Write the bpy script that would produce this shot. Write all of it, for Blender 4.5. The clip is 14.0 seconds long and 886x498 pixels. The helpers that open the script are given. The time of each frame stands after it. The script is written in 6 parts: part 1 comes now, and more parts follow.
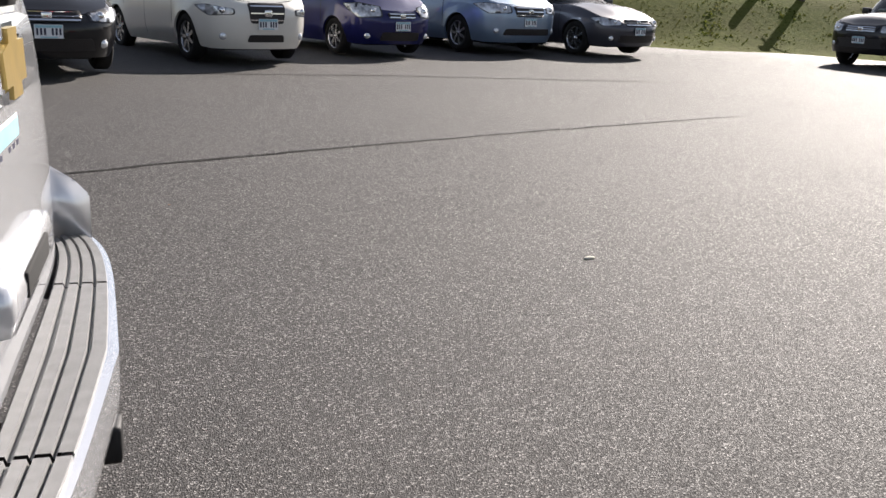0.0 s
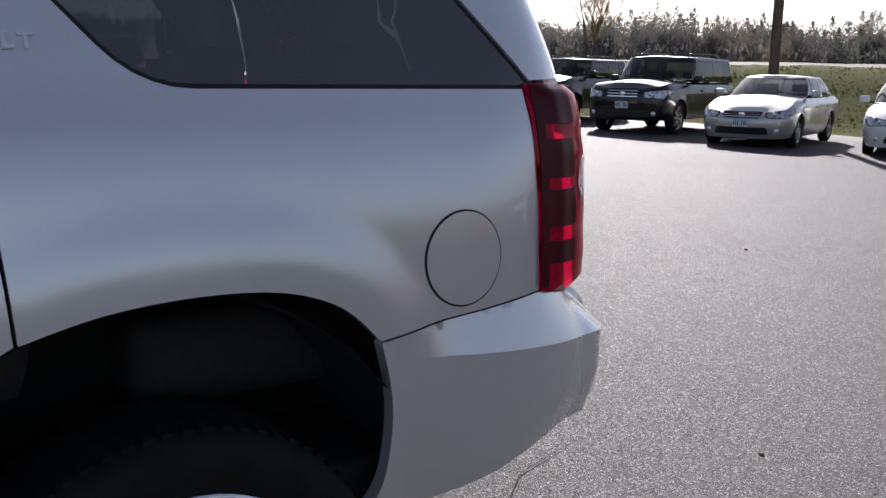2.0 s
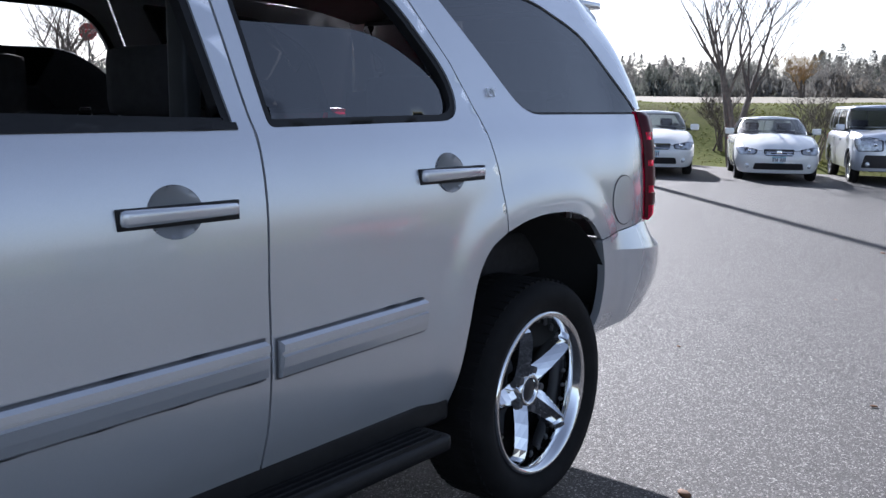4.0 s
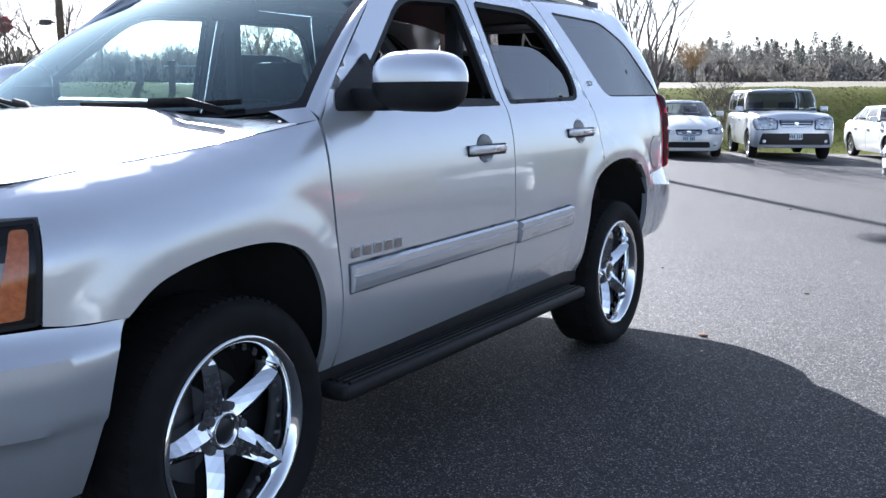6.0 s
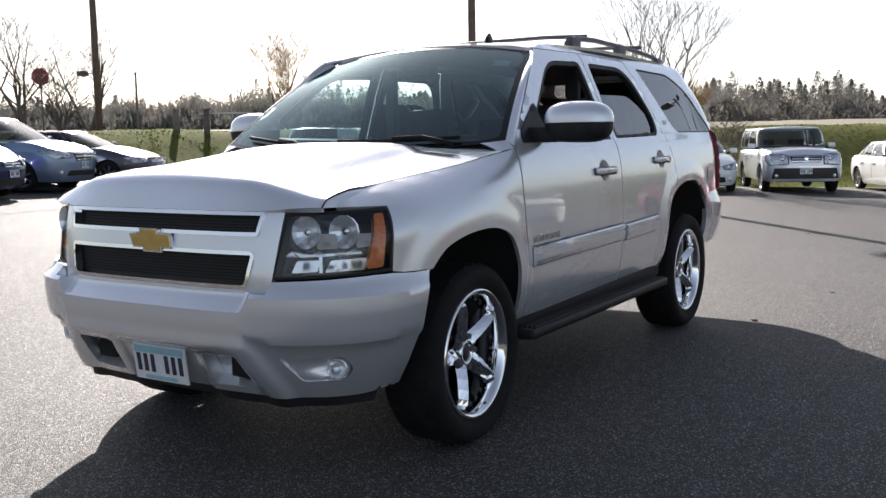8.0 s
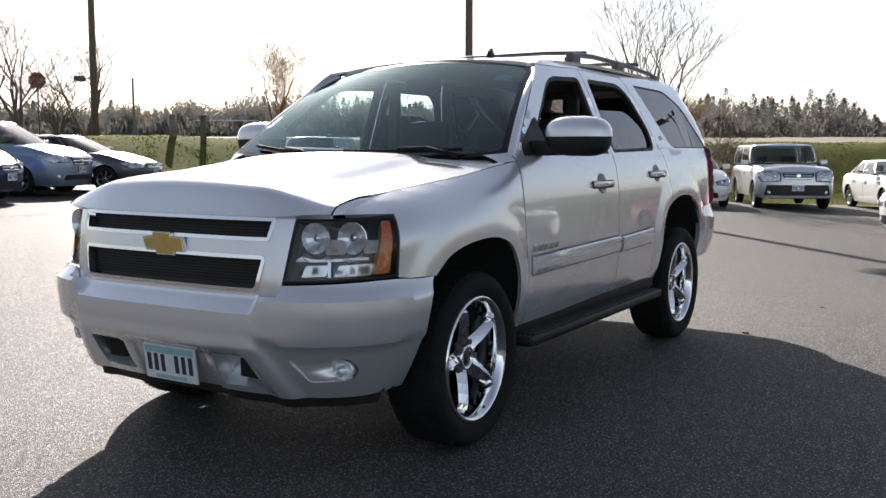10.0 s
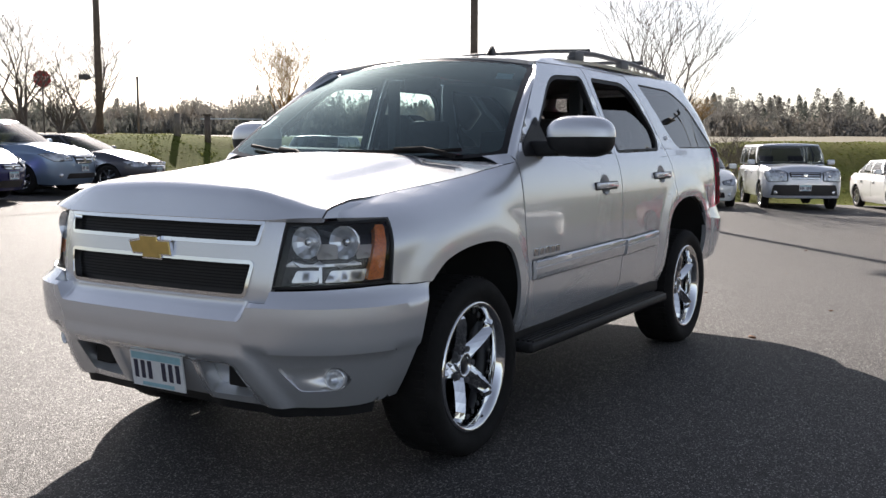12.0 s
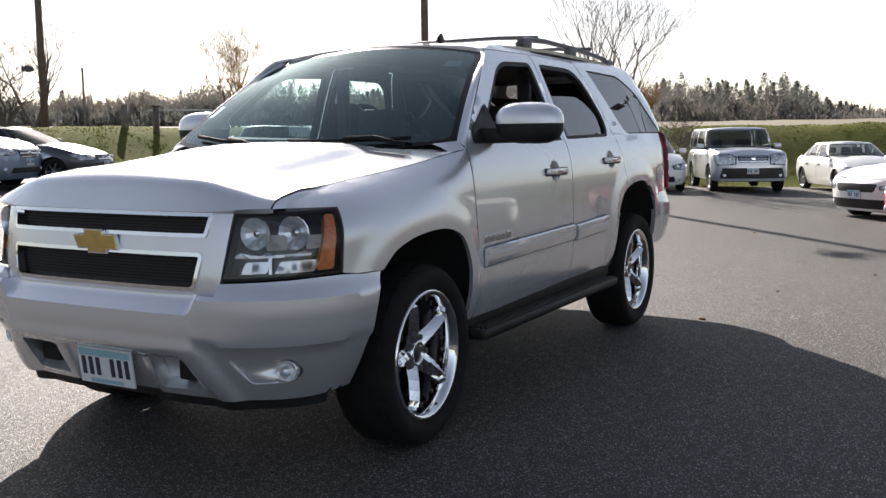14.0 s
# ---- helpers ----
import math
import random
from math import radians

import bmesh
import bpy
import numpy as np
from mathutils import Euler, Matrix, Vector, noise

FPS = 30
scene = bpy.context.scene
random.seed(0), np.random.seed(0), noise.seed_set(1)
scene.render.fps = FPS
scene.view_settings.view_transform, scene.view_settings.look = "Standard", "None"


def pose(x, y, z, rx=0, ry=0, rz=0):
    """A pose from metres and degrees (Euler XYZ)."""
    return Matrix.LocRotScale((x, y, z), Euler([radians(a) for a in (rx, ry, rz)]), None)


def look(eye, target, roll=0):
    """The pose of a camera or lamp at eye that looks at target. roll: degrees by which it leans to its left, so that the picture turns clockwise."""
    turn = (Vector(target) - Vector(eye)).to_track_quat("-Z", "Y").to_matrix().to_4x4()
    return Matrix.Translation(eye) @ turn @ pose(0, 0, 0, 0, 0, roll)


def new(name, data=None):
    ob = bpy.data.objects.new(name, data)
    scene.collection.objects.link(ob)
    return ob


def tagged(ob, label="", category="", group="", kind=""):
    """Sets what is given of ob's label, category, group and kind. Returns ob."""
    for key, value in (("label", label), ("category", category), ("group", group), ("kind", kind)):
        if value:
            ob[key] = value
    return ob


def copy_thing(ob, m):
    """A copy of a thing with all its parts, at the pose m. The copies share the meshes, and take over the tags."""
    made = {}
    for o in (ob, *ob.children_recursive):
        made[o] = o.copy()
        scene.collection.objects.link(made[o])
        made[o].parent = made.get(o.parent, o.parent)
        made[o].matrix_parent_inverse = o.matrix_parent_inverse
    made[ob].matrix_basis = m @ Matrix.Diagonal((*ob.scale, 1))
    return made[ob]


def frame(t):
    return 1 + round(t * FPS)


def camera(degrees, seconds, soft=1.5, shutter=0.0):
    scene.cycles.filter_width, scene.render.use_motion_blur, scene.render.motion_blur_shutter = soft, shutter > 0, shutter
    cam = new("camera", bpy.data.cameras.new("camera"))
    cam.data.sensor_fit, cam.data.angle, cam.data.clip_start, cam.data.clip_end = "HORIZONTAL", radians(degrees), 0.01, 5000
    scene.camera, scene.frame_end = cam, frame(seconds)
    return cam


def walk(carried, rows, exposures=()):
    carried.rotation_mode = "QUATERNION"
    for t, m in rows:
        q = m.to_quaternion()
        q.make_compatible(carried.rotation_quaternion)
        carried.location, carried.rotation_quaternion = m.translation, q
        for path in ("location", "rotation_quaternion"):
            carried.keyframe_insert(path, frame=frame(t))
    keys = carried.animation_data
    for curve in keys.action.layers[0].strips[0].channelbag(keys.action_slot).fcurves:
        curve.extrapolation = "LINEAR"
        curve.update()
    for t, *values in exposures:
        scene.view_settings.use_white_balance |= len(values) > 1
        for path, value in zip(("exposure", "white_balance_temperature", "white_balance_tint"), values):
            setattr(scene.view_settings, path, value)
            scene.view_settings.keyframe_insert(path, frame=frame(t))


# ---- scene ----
cam = camera(50.3, 14.0)
PATH = [
    (0, (-2.772, 1.5, 1.358), (-3.319, -0.352, 0.837), 2.4),
    (0.2, (-2.633, 1.606, 1.356), (-3.305, -0.216, 0.877), 2.7),
    (0.4, (-2.485, 1.735, 1.35), (-3.233, -0.062, 0.892), 2.4),
    (0.5, (-2.406, 1.811, 1.347), (-3.186, 0.025, 0.897), 1.4),
    (0.7, (-2.248, 1.933, 1.35), (-3.092, 0.173, 0.915), 1.8),
    (1, (-1.948, 2.068, 1.357), (-2.974, 0.397, 0.966), 1.9),
    (1.5, (-1.447, 2.246, 1.352), (-2.544, 0.614, 0.988), 0.3),
    (2, (-0.947, 2.387, 1.378), (-2.108, 0.8, 1.008), 1.0),
    (2.2, (-0.724, 2.4, 1.342), (-1.976, 0.873, 1.024), -0.3),
    (2.5, (-0.398, 2.463, 1.359), (-1.76, 1.036, 1.031), 1.3),
    (3, (0.146, 2.56, 1.368), (-1.284, 1.198, 1.053), 0.7),
    (3.2, (0.357, 2.557, 1.372), (-1.107, 1.231, 1.059), 1.2),
    (5.3, (2.649, 2.756, 1.341), (0.993, 1.672, 1.051), -1.5),
    (5.5, (2.85, 2.753, 1.344), (1.183, 1.69, 1.042), -0.8),
    (6, (3.359, 2.825, 1.344), (1.68, 1.786, 1.026), -0.2),
    (6.5, (3.825, 2.828, 1.34), (2.144, 1.783, 1.053), -0.7),
    (7, (4.273, 2.863, 1.344), (2.576, 1.834, 1.097), -0.5),
    (7.5, (4.659, 2.984, 1.337), (2.969, 1.938, 1.113), -0.3),
    (8, (4.96, 2.987, 1.319), (3.277, 1.932, 1.09), -1.0),
    (8.2, (5.108, 3.028, 1.308), (3.426, 1.972, 1.075), -0.8),
    (10.5, (5.086, 3.007, 1.323), (3.391, 1.963, 1.122), 0.1),
    (11, (5.047, 2.991, 1.323), (3.361, 1.935, 1.123), 0.1),
    (11.5, (4.989, 2.98, 1.324), (3.307, 1.916, 1.121), 0.4),
    (12, (4.961, 2.978, 1.33), (3.273, 1.925, 1.121), 0.1),
    (12.5, (4.943, 2.961, 1.326), (3.25, 1.92, 1.104), -1.0),
    (13, (4.937, 2.956, 1.321), (3.227, 1.943, 1.103), -0.9),
    (13.5, (4.944, 2.973, 1.321), (3.214, 1.996, 1.089), -0.5),
    (14, (4.95, 2.992, 1.329), (3.216, 2.022, 1.095), -0.7),
]
walk(cam, [(t, look(eye, target, roll)) for t, eye, target, roll in PATH], [(0, 1.14, 6450, 14), (0.5, 0.72, 6300, 16), (1.0, 0.42, 6100, 18), (1.6, 0.52, 6000, 18), (2.2, 0.88, 5950, 18), (3.0, 1.12, 5750, 17), (6.0, 1.84, 5500, 13), (8.0, 1.36, 6300, 14), (14.0, 1.29, 6500, 14)])

# ---------------------------------------------------------------- world, sun
SUN_EL = radians(27.5)
SUN_AZ = radians(224.5)
SUN_TO = Vector((math.cos(SUN_AZ) * math.cos(SUN_EL), math.sin(SUN_AZ) * math.cos(SUN_EL), math.sin(SUN_EL)))
world = bpy.data.worlds.new("world")
scene.world = world
world.use_nodes = True
wn = world.node_tree.nodes
wl = world.node_tree.links
sky = wn.new("ShaderNodeTexSky")
sky.sky_type = "NISHITA"
sky.sun_disc = False
sky.sun_elevation = SUN_EL
sky.sun_rotation = math.atan2(SUN_TO.x, SUN_TO.y)
sky.air_density, sky.dust_density, sky.ozone_density = 1.0, 1.0, 1.5
haze = wn.new("ShaderNodeHueSaturation")
haze.inputs["Saturation"].default_value = 0.58
wl.new(sky.outputs[0], haze.inputs["Color"])
wl.new(haze.outputs[0], wn["Background"].inputs[0])
wn["Background"].inputs[1].default_value = 0.058
sun = new("sun", bpy.data.lights.new("sun", "SUN"))
sun.data.energy, sun.data.angle, sun.data.color = 5.0, radians(0.55), (1.0, 0.93, 0.83)
sun.matrix_world = look((0, 0, 0), -SUN_TO)


# ---------------------------------------------------------------- materials
def nodes_of(name):
    m = bpy.data.materials.new(name)
    m.use_nodes = True
    nt = m.node_tree
    return m, nt, nt.nodes["Principled BSDF"]


def setp(b, **k):
    for key, v in k.items():
        b.inputs[key.replace("_", " ")].default_value = v


def tex(nt, kind, scale, detail=4.0, rough=0.55, object_space=True):
    c = nt.nodes.new("ShaderNodeTexCoord")
    t = nt.nodes.new(kind)
    t.inputs["Scale"].default_value = scale
    if kind == "ShaderNodeTexNoise":
        t.inputs["Detail"].default_value = detail
        t.inputs["Roughness"].default_value = rough
    nt.links.new(c.outputs["Object"], t.inputs["Vector"])
    return t


def ramp(nt, src, stops):
    r = nt.nodes.new("ShaderNodeValToRGB")
    e = r.color_ramp.elements
    while len(e) < len(stops):
        e.new(0.5)
    for el, (p, c) in zip(e, stops):
        el.position = p
        el.color = (*c, 1) if len(c) == 3 else c
    nt.links.new(src, r.inputs[0])
    return r.outputs[0]


def mixc(nt, fac, a, b, mode="MIX"):
    m = nt.nodes.new("ShaderNodeMix")
    m.data_type = "RGBA"
    m.blend_type = mode
    for sock, v in ((m.inputs[0], fac), (m.inputs[6], a), (m.inputs[7], b)):
        if hasattr(v, "links"):
            nt.links.new(v, sock)
        else:
            sock.default_value = v if isinstance(v, (int, float)) else (*v, 1)
    return m.outputs[2]


def bump(nt, b, src, strength, dist):
    n = nt.nodes.new("ShaderNodeBump")
    n.inputs["Strength"].default_value = strength
    n.inputs["Distance"].default_value = dist
    nt.links.new(src, n.inputs["Height"])
    nt.links.new(n.outputs[0], b.inputs["Normal"])


def plain(name, color, rough=0.5, metal=0.0, vary=0.12, scale=6.0, coat=0.0, bumps=0.0, spec=0.5):
    m, nt, b = nodes_of(name)
    setp(b, Roughness=rough, Metallic=metal)
    b.inputs["Specular IOR Level"].default_value = spec
    b.inputs["Coat Weight"].default_value = coat
    b.inputs["Coat Roughness"].default_value = 0.03
    n = tex(nt, "ShaderNodeTexNoise", scale)
    lo = tuple(c * (1 - vary) for c in color)
    hi = tuple(min(1, c * (1 + vary)) for c in color)
    nt.links.new(ramp(nt, n.outputs[0], [(0.3, lo), (0.7, hi)]), b.inputs["Base Color"])
    if bumps:
        n2 = tex(nt, "ShaderNodeTexNoise", scale * 30)
        bump(nt, b, n2.outputs[0], bumps, 0.002)
    return m


def paint(name, color, metal=0.6, rough=0.36, coat=1.0, flake=0.05, dusty=0.10):
    m, nt, b = nodes_of(name)
    setp(b, Metallic=metal, Roughness=rough)
    b.inputs["Coat Weight"].default_value = coat
    b.inputs["Coat Roughness"].default_value = 0.02
    b.inputs["Coat IOR"].default_value = 1.65
    n = tex(nt, "ShaderNodeTexNoise", 900, 1.0)
    d = tex(nt, "ShaderNodeTexNoise", 1.6, 5.0, 0.65)
    lo = tuple(c * (1 - flake) for c in color)
    hi = tuple(min(1, c * (1 + flake)) for c in color)
    c1 = ramp(nt, n.outputs[0], [(0.35, lo), (0.65, hi)])
    dust = ramp(nt, d.outputs[0], [(0.45, (0, 0, 0)), (0.8, (dusty,) * 3)])
    c2 = mixc(nt, dust, c1, (0.34, 0.32, 0.29))
    nt.links.new(c2, b.inputs["Base Color"])
    rr = ramp(nt, d.outputs[0], [(0.3, (0.0,) * 3), (0.8, (0.035,) * 3)])
    nt.links.new(rr, b.inputs["Coat Roughness"])
    return m


def glass(name, tint, gloss=1.0, ior=1.5, rough=0.0):
    m = bpy.data.materials.new(name)
    m.use_nodes = True
    nt = m.node_tree
    nt.nodes.remove(nt.nodes["Principled BSDF"])
    out = nt.nodes["Material Output"]
    t = nt.nodes.new("ShaderNodeBsdfTransparent")
    t.inputs[0].default_value = (*tint, 1)
    g = nt.nodes.new("ShaderNodeBsdfGlossy")
    g.inputs["Roughness"].default_value = rough
    g.inputs["Color"].default_value = (*gloss, 1) if isinstance(gloss, tuple) else (gloss, gloss, gloss, 1)
    f = nt.nodes.new("ShaderNodeFresnel")
    f.inputs["IOR"].default_value = ior
    x = nt.nodes.new("ShaderNodeMixShader")
    nt.links.new(f.outputs[0], x.inputs[0])
    nt.links.new(t.outputs[0], x.inputs[1])
    nt.links.new(g.outputs[0], x.inputs[2])
    nt.links.new(x.outputs[0], out.inputs[0])
    return m


def lens_mat(name, color, through_=0.6):
    """Coloured lamp plastic: glossy, with light passing through it."""
    m, nt, b = nodes_of(name)
    n = tex(nt, "ShaderNodeTexNoise", 75, 2.0)
    c = ramp(nt, n.outputs[0], [(0.35, tuple(v * 0.82 for v in color)), (0.65, tuple(min(1, v * 1.15) for v in color))])
    nt.links.new(c, b.inputs["Base Color"])
    setp(b, Roughness=0.25)
    b.inputs["Specular IOR Level"].default_value = 0.25
    b.inputs["Coat Weight"].default_value = 0.8
    b.inputs["Coat Roughness"].default_value = 0.03
    w = tex(nt, "ShaderNodeTexVoronoi", 55)
    bump(nt, b, w.outputs["Distance"], 0.2, 0.003)
    tl = nt.nodes.new("ShaderNodeBsdfTranslucent")
    nt.links.new(c, tl.inputs[0])
    mx = nt.nodes.new("ShaderNodeMixShader")
    mx.inputs[0].default_value = through_
    nt.links.new(b.outputs[0], mx.inputs[1])
    nt.links.new(tl.outputs[0], mx.inputs[2])
    nt.links.new(mx.outputs[0], nt.nodes["Material Output"].inputs[0])
    return m


def asphalt_mat():
    m, nt, b = nodes_of("asphalt")
    big = tex(nt, "ShaderNodeTexNoise", 0.35, 5.0, 0.6)
    fine = tex(nt, "ShaderNodeTexNoise", 85, 3.0, 0.7)
    vor = tex(nt, "ShaderNodeTexVoronoi", 175)
    vor2 = tex(nt, "ShaderNodeTexVoronoi", 42)
    c0 = ramp(nt, fine.outputs[0], [(0.34, (0.016, 0.0150, 0.0147)), (0.55, (0.048, 0.0450, 0.0439)), (0.72, (0.115, 0.107, 0.104))])
    c1 = mixc(nt, ramp(nt, big.outputs[0], [(0.35, (0, 0, 0)), (0.7, (0.45,) * 3)]), c0, (0.080, 0.074, 0.0715))
    sep = nt.nodes.new("ShaderNodeSeparateColor")
    nt.links.new(vor.outputs["Color"], sep.inputs[0])
    stones = ramp(nt, sep.outputs[0], [(0.84, (0, 0, 0)), (0.96, (0.78,) * 3)])
    c2 = mixc(nt, stones, c1, (0.36, 0.345, 0.33))
    sep2 = nt.nodes.new("ShaderNodeSeparateColor")
    nt.links.new(vor2.outputs["Color"], sep2.inputs[0])
    dark = ramp(nt, sep2.outputs[1], [(0.86, (0, 0, 0)), (0.97, (0.6,) * 3)])
    c3 = mixc(nt, dark, c2, (0.04, 0.038, 0.037))
    nt.links.new(c3, b.inputs["Base Color"])
    nt.links.new(ramp(nt, sep.outputs[1], [(0.2, (0.92,) * 3), (0.9, (0.60,) * 3)]), b.inputs["Roughness"])
    add = nt.nodes.new("ShaderNodeMath")
    add.operation = "ADD"
    nt.links.new(vor.outputs["Distance"], add.inputs[0])
    nt.links.new(fine.outputs[0], add.inputs[1])
    b.inputs["Specular IOR Level"].default_value = 0.28
    bump(nt, b, add.outputs[0], 0.6, 0.006)
    return m


def grass_mat():
    m, nt, b = nodes_of("grass_ground")
    big = tex(nt, "ShaderNodeTexNoise", 0.22, 6.0, 0.65)
    fine = tex(nt, "ShaderNodeTexNoise", 7, 5.0, 0.7)
    c0 = ramp(nt, fine.outputs[0], [(0.3, (0.062, 0.074, 0.016)), (0.55, (0.105, 0.122, 0.028)), (0.75, (0.155, 0.148, 0.048))])
    c1 = mixc(nt, ramp(nt, big.outputs[0], [(0.42, (0, 0, 0)), (0.62, (0.6,) * 3)]), c0, (0.095, 0.085, 0.034))
    nt.links.new(c1, b.inputs["Base Color"])
    setp(b, Roughness=0.95)
    b.inputs["Specular IOR Level"].default_value = 0.03
    bump(nt, b, fine.outputs[0], 0.5, 0.04)
    return m


def field_mat():
    m, nt, b = nodes_of("dry_field")
    big = tex(nt, "ShaderNodeTexNoise", 0.05, 6.0, 0.65)
    fine = tex(nt, "ShaderNodeTexNoise", 3, 5.0, 0.7)
    c0 = ramp(nt, fine.outputs[0], [(0.3, (0.075, 0.060, 0.030)), (0.7, (0.155, 0.125, 0.072))])
    c1 = mixc(nt, ramp(nt, big.outputs[0], [(0.45, (0, 0, 0)), (0.65, (0.5,) * 3)]), c0, (0.10, 0.10, 0.045))
    nt.links.new(c1, b.inputs["Base Color"])
    setp(b, Roughness=0.9)
    return m


M_SILVER = paint("silver_paint", (0.75, 0.765, 0.80), 0.62, 0.27)
M_CHROME = plain("chrome", (0.86, 0.87, 0.88), 0.05, 1.0, 0.03, 3)
M_BLACK = plain("black_plastic", (0.014, 0.014, 0.015), 0.55, 0, 0.2, 20, 0, 0.25, 0.3)
M_GAP = plain("dark_underside", (0.010, 0.010, 0.010), 0.9, 0, 0.2, 5)
M_RUBBER = plain("tyre_rubber", (0.013, 0.0125, 0.0125), 0.80, 0, 0.25, 14, 0, 0.3, 0.2)
M_MESH = plain("black_grille", (0.015, 0.013, 0.014), 0.5, 0, 0.3, 40)
M_GREYPAD = plain("grey_step_pad", (0.17, 0.17, 0.17), 0.55, 0, 0.12, 30, 0, 0.2)
M_GREYTRIM = plain("dark_grey_trim", (0.09, 0.09, 0.095), 0.5, 0, 0.15, 12)
M_BADGE = plain("bright_badge", (0.80, 0.81, 0.83), 0.28, 0.5, 0.05, 20)
M_GOLD = plain("gold_badge", (0.62, 0.45, 0.16), 0.32, 0.85, 0.1, 18)
M_AMBER = lens_mat("amber_lens", (1.0, 0.30, 0.08), 0.1)
M_RED = lens_mat("red_lens", (0.60, 0.001, 0.050))
M_SMOKE = plain("smoked_red_lens", (0.075, 0.002, 0.009), 0.30, 0, 0.3, 12, 0.0, 0.0, 0.25)
M_FRIT = plain("black_glass_border", (0.006, 0.006, 0.007), 0.25, 0, 0.1, 10, 0, 0, 0.25)
M_LETTER = plain("grey_chrome_letter", (0.45, 0.45, 0.46), 0.15, 0.9, 0.05, 20)
M_REVERSE = plain("reverse_lamp_lens", (0.50, 0.36, 0.38), 0.12, 0.5, 0.3, 45, 0.8)
M_CLEARREF = plain("clear_reflector", (0.86, 0.88, 0.90), 0.16, 0.6, 0.1, 30)
M_BEZEL = plain("warm_grey_bezel", (0.42, 0.39, 0.35), 0.4, 0.3, 0.1, 25)
M_CARLAMP = plain("car_headlight", (0.50, 0.52, 0.55), 0.14, 0.5, 0.45, 14, 0.6)
M_LAMPBOX = plain("lamp_housing", (0.035, 0.035, 0.04), 0.3, 0.4, 0.2, 15)
M_PLATEW = plain("plate_white", (0.72, 0.74, 0.76), 0.45, 0, 0.05, 20)
M_PLATEB = plain("plate_blue", (0.28, 0.50, 0.58), 0.45, 0, 0.1, 30)
M_INK = plain("plate_ink", (0.02, 0.02, 0.05), 0.5, 0, 0.05, 20)
M_SEAT = plain("dark_cloth_seat", (0.030, 0.028, 0.029), 0.85, 0, 0.2, 40, 0, 0.3)
M_DASH = plain("dashboard_plastic", (0.026, 0.028, 0.030), 0.6, 0, 0.15, 20, 0, 0.2)
M_PAPER = plain("paper_white", (0.8, 0.8, 0.8), 0.6, 0, 0.04, 20)
M_WIND = glass("windscreen_glass", (0.46, 0.66, 0.69), (0.78, 0.98, 1.0), 1.75)
M_SIDEG = glass("side_glass", (0.55, 0.60, 0.58), 1.0, 1.8)
M_TINT = glass("tinted_glass", (0.17, 0.175, 0.18), 1.0, 2.2)
M_LENS = glass("clear_lens", (0.92, 0.93, 0.95))
M_CARG = glass("car_glass", (0.34, 0.37, 0.37), 0.9)
M_ASPH = asphalt_mat()
M_GRASS = grass_mat()
M_FIELD = field_mat()
M_TAR = plain("tar_seam", (0.028, 0.026, 0.025), 0.85, 0, 0.3, 9, 0, 0, 0.1)
M_BARK = plain("bare_bark", (0.12, 0.10, 0.085), 0.85, 0, 0.3, 8)
M_POLE = plain("weathered_pole", (0.14, 0.11, 0.09), 0.8, 0, 0.25, 5)
M_POST = plain("old_wood_post", (0.20, 0.17, 0.14), 0.85, 0, 0.3, 6)


# ---------------------------------------------------------------- mesh helpers
def part(name, bm, material, parent=None, label="", smooth=True, at=None):
    me = bpy.data.meshes.new(name)
    bm.normal_update()
    bm.to_mesh(me)
    bm.free()
    if smooth:
        me.polygons.foreach_set("use_smooth", [True] * len(me.polygons))
    me.materials.append(material)
    ob = new(name, me)
    if parent is not None:
        ob.parent = parent
    if at is not None:
        ob.matrix_basis = at
    if label:
        ob["label"] = label
    return ob


def empty(name, at=None):
    ob = new(name)
    ob.empty_display_size = 0.2
    if at is not None:
        ob.matrix_basis = at
    return ob


def box(bm, x0, x1, y0, y1, z0, z1, bev=0.0, m=None):
    r = bmesh.ops.create_cube(bm, size=1.0)
    t = Matrix.Translation(((x0 + x1) / 2, (y0 + y1) / 2, (z0 + z1) / 2)) @ Matrix.Diagonal((x1 - x0, y1 - y0, z1 - z0, 1))
    bmesh.ops.transform(bm, matrix=(m @ t if m else t), verts=r["verts"])
    if bev:
        es = list({e for v in r["verts"] for e in v.link_edges})
        bmesh.ops.bevel(bm, geom=es, offset=bev, segments=2, affect="EDGES", profile=0.7)
    return r["verts"]


def cyl(bm, p, q, r0, r1=None, seg=12, caps=True):
    p, q = Vector(p), Vector(q)
    r1 = r0 if r1 is None else r1
    d = q - p
    m = Matrix.Translation((p + q) / 2) @ d.to_track_quat("Z", "Y").to_matrix().to_4x4()
    bmesh.ops.create_cone(bm, cap_ends=caps, segments=seg, radius1=r0, radius2=r1, depth=d.length, matrix=m)


def boxbm(*a, **k):
    bm = bmesh.new()
    box(bm, *a, **k)
    return bm


def cylbm(*a, **k):
    bm = bmesh.new()
    cyl(bm, *a, **k)
    return bm


def lathe(profile, seg=40, m=None):
    """Turns a profile of (radius, height along y) round the y axis."""
    bm = bmesh.new()
    rings = []
    for i in range(seg):
        a = 2 * math.pi * i / seg
        rings.append([bm.verts.new((r * math.cos(a), h, r * math.sin(a))) for r, h in profile])
    for i in range(seg):
        A, B = rings[i], rings[(i + 1) % seg]
        for j in range(len(profile) - 1):
            bm.faces.new((A[j], A[j + 1], B[j + 1], B[j]))
    bmesh.ops.remove_doubles(bm, verts=bm.verts, dist=1e-5)
    bmesh.ops.recalc_face_normals(bm, faces=bm.faces)
    if m:
        bmesh.ops.transform(bm, matrix=m, verts=bm.verts)
    return bm


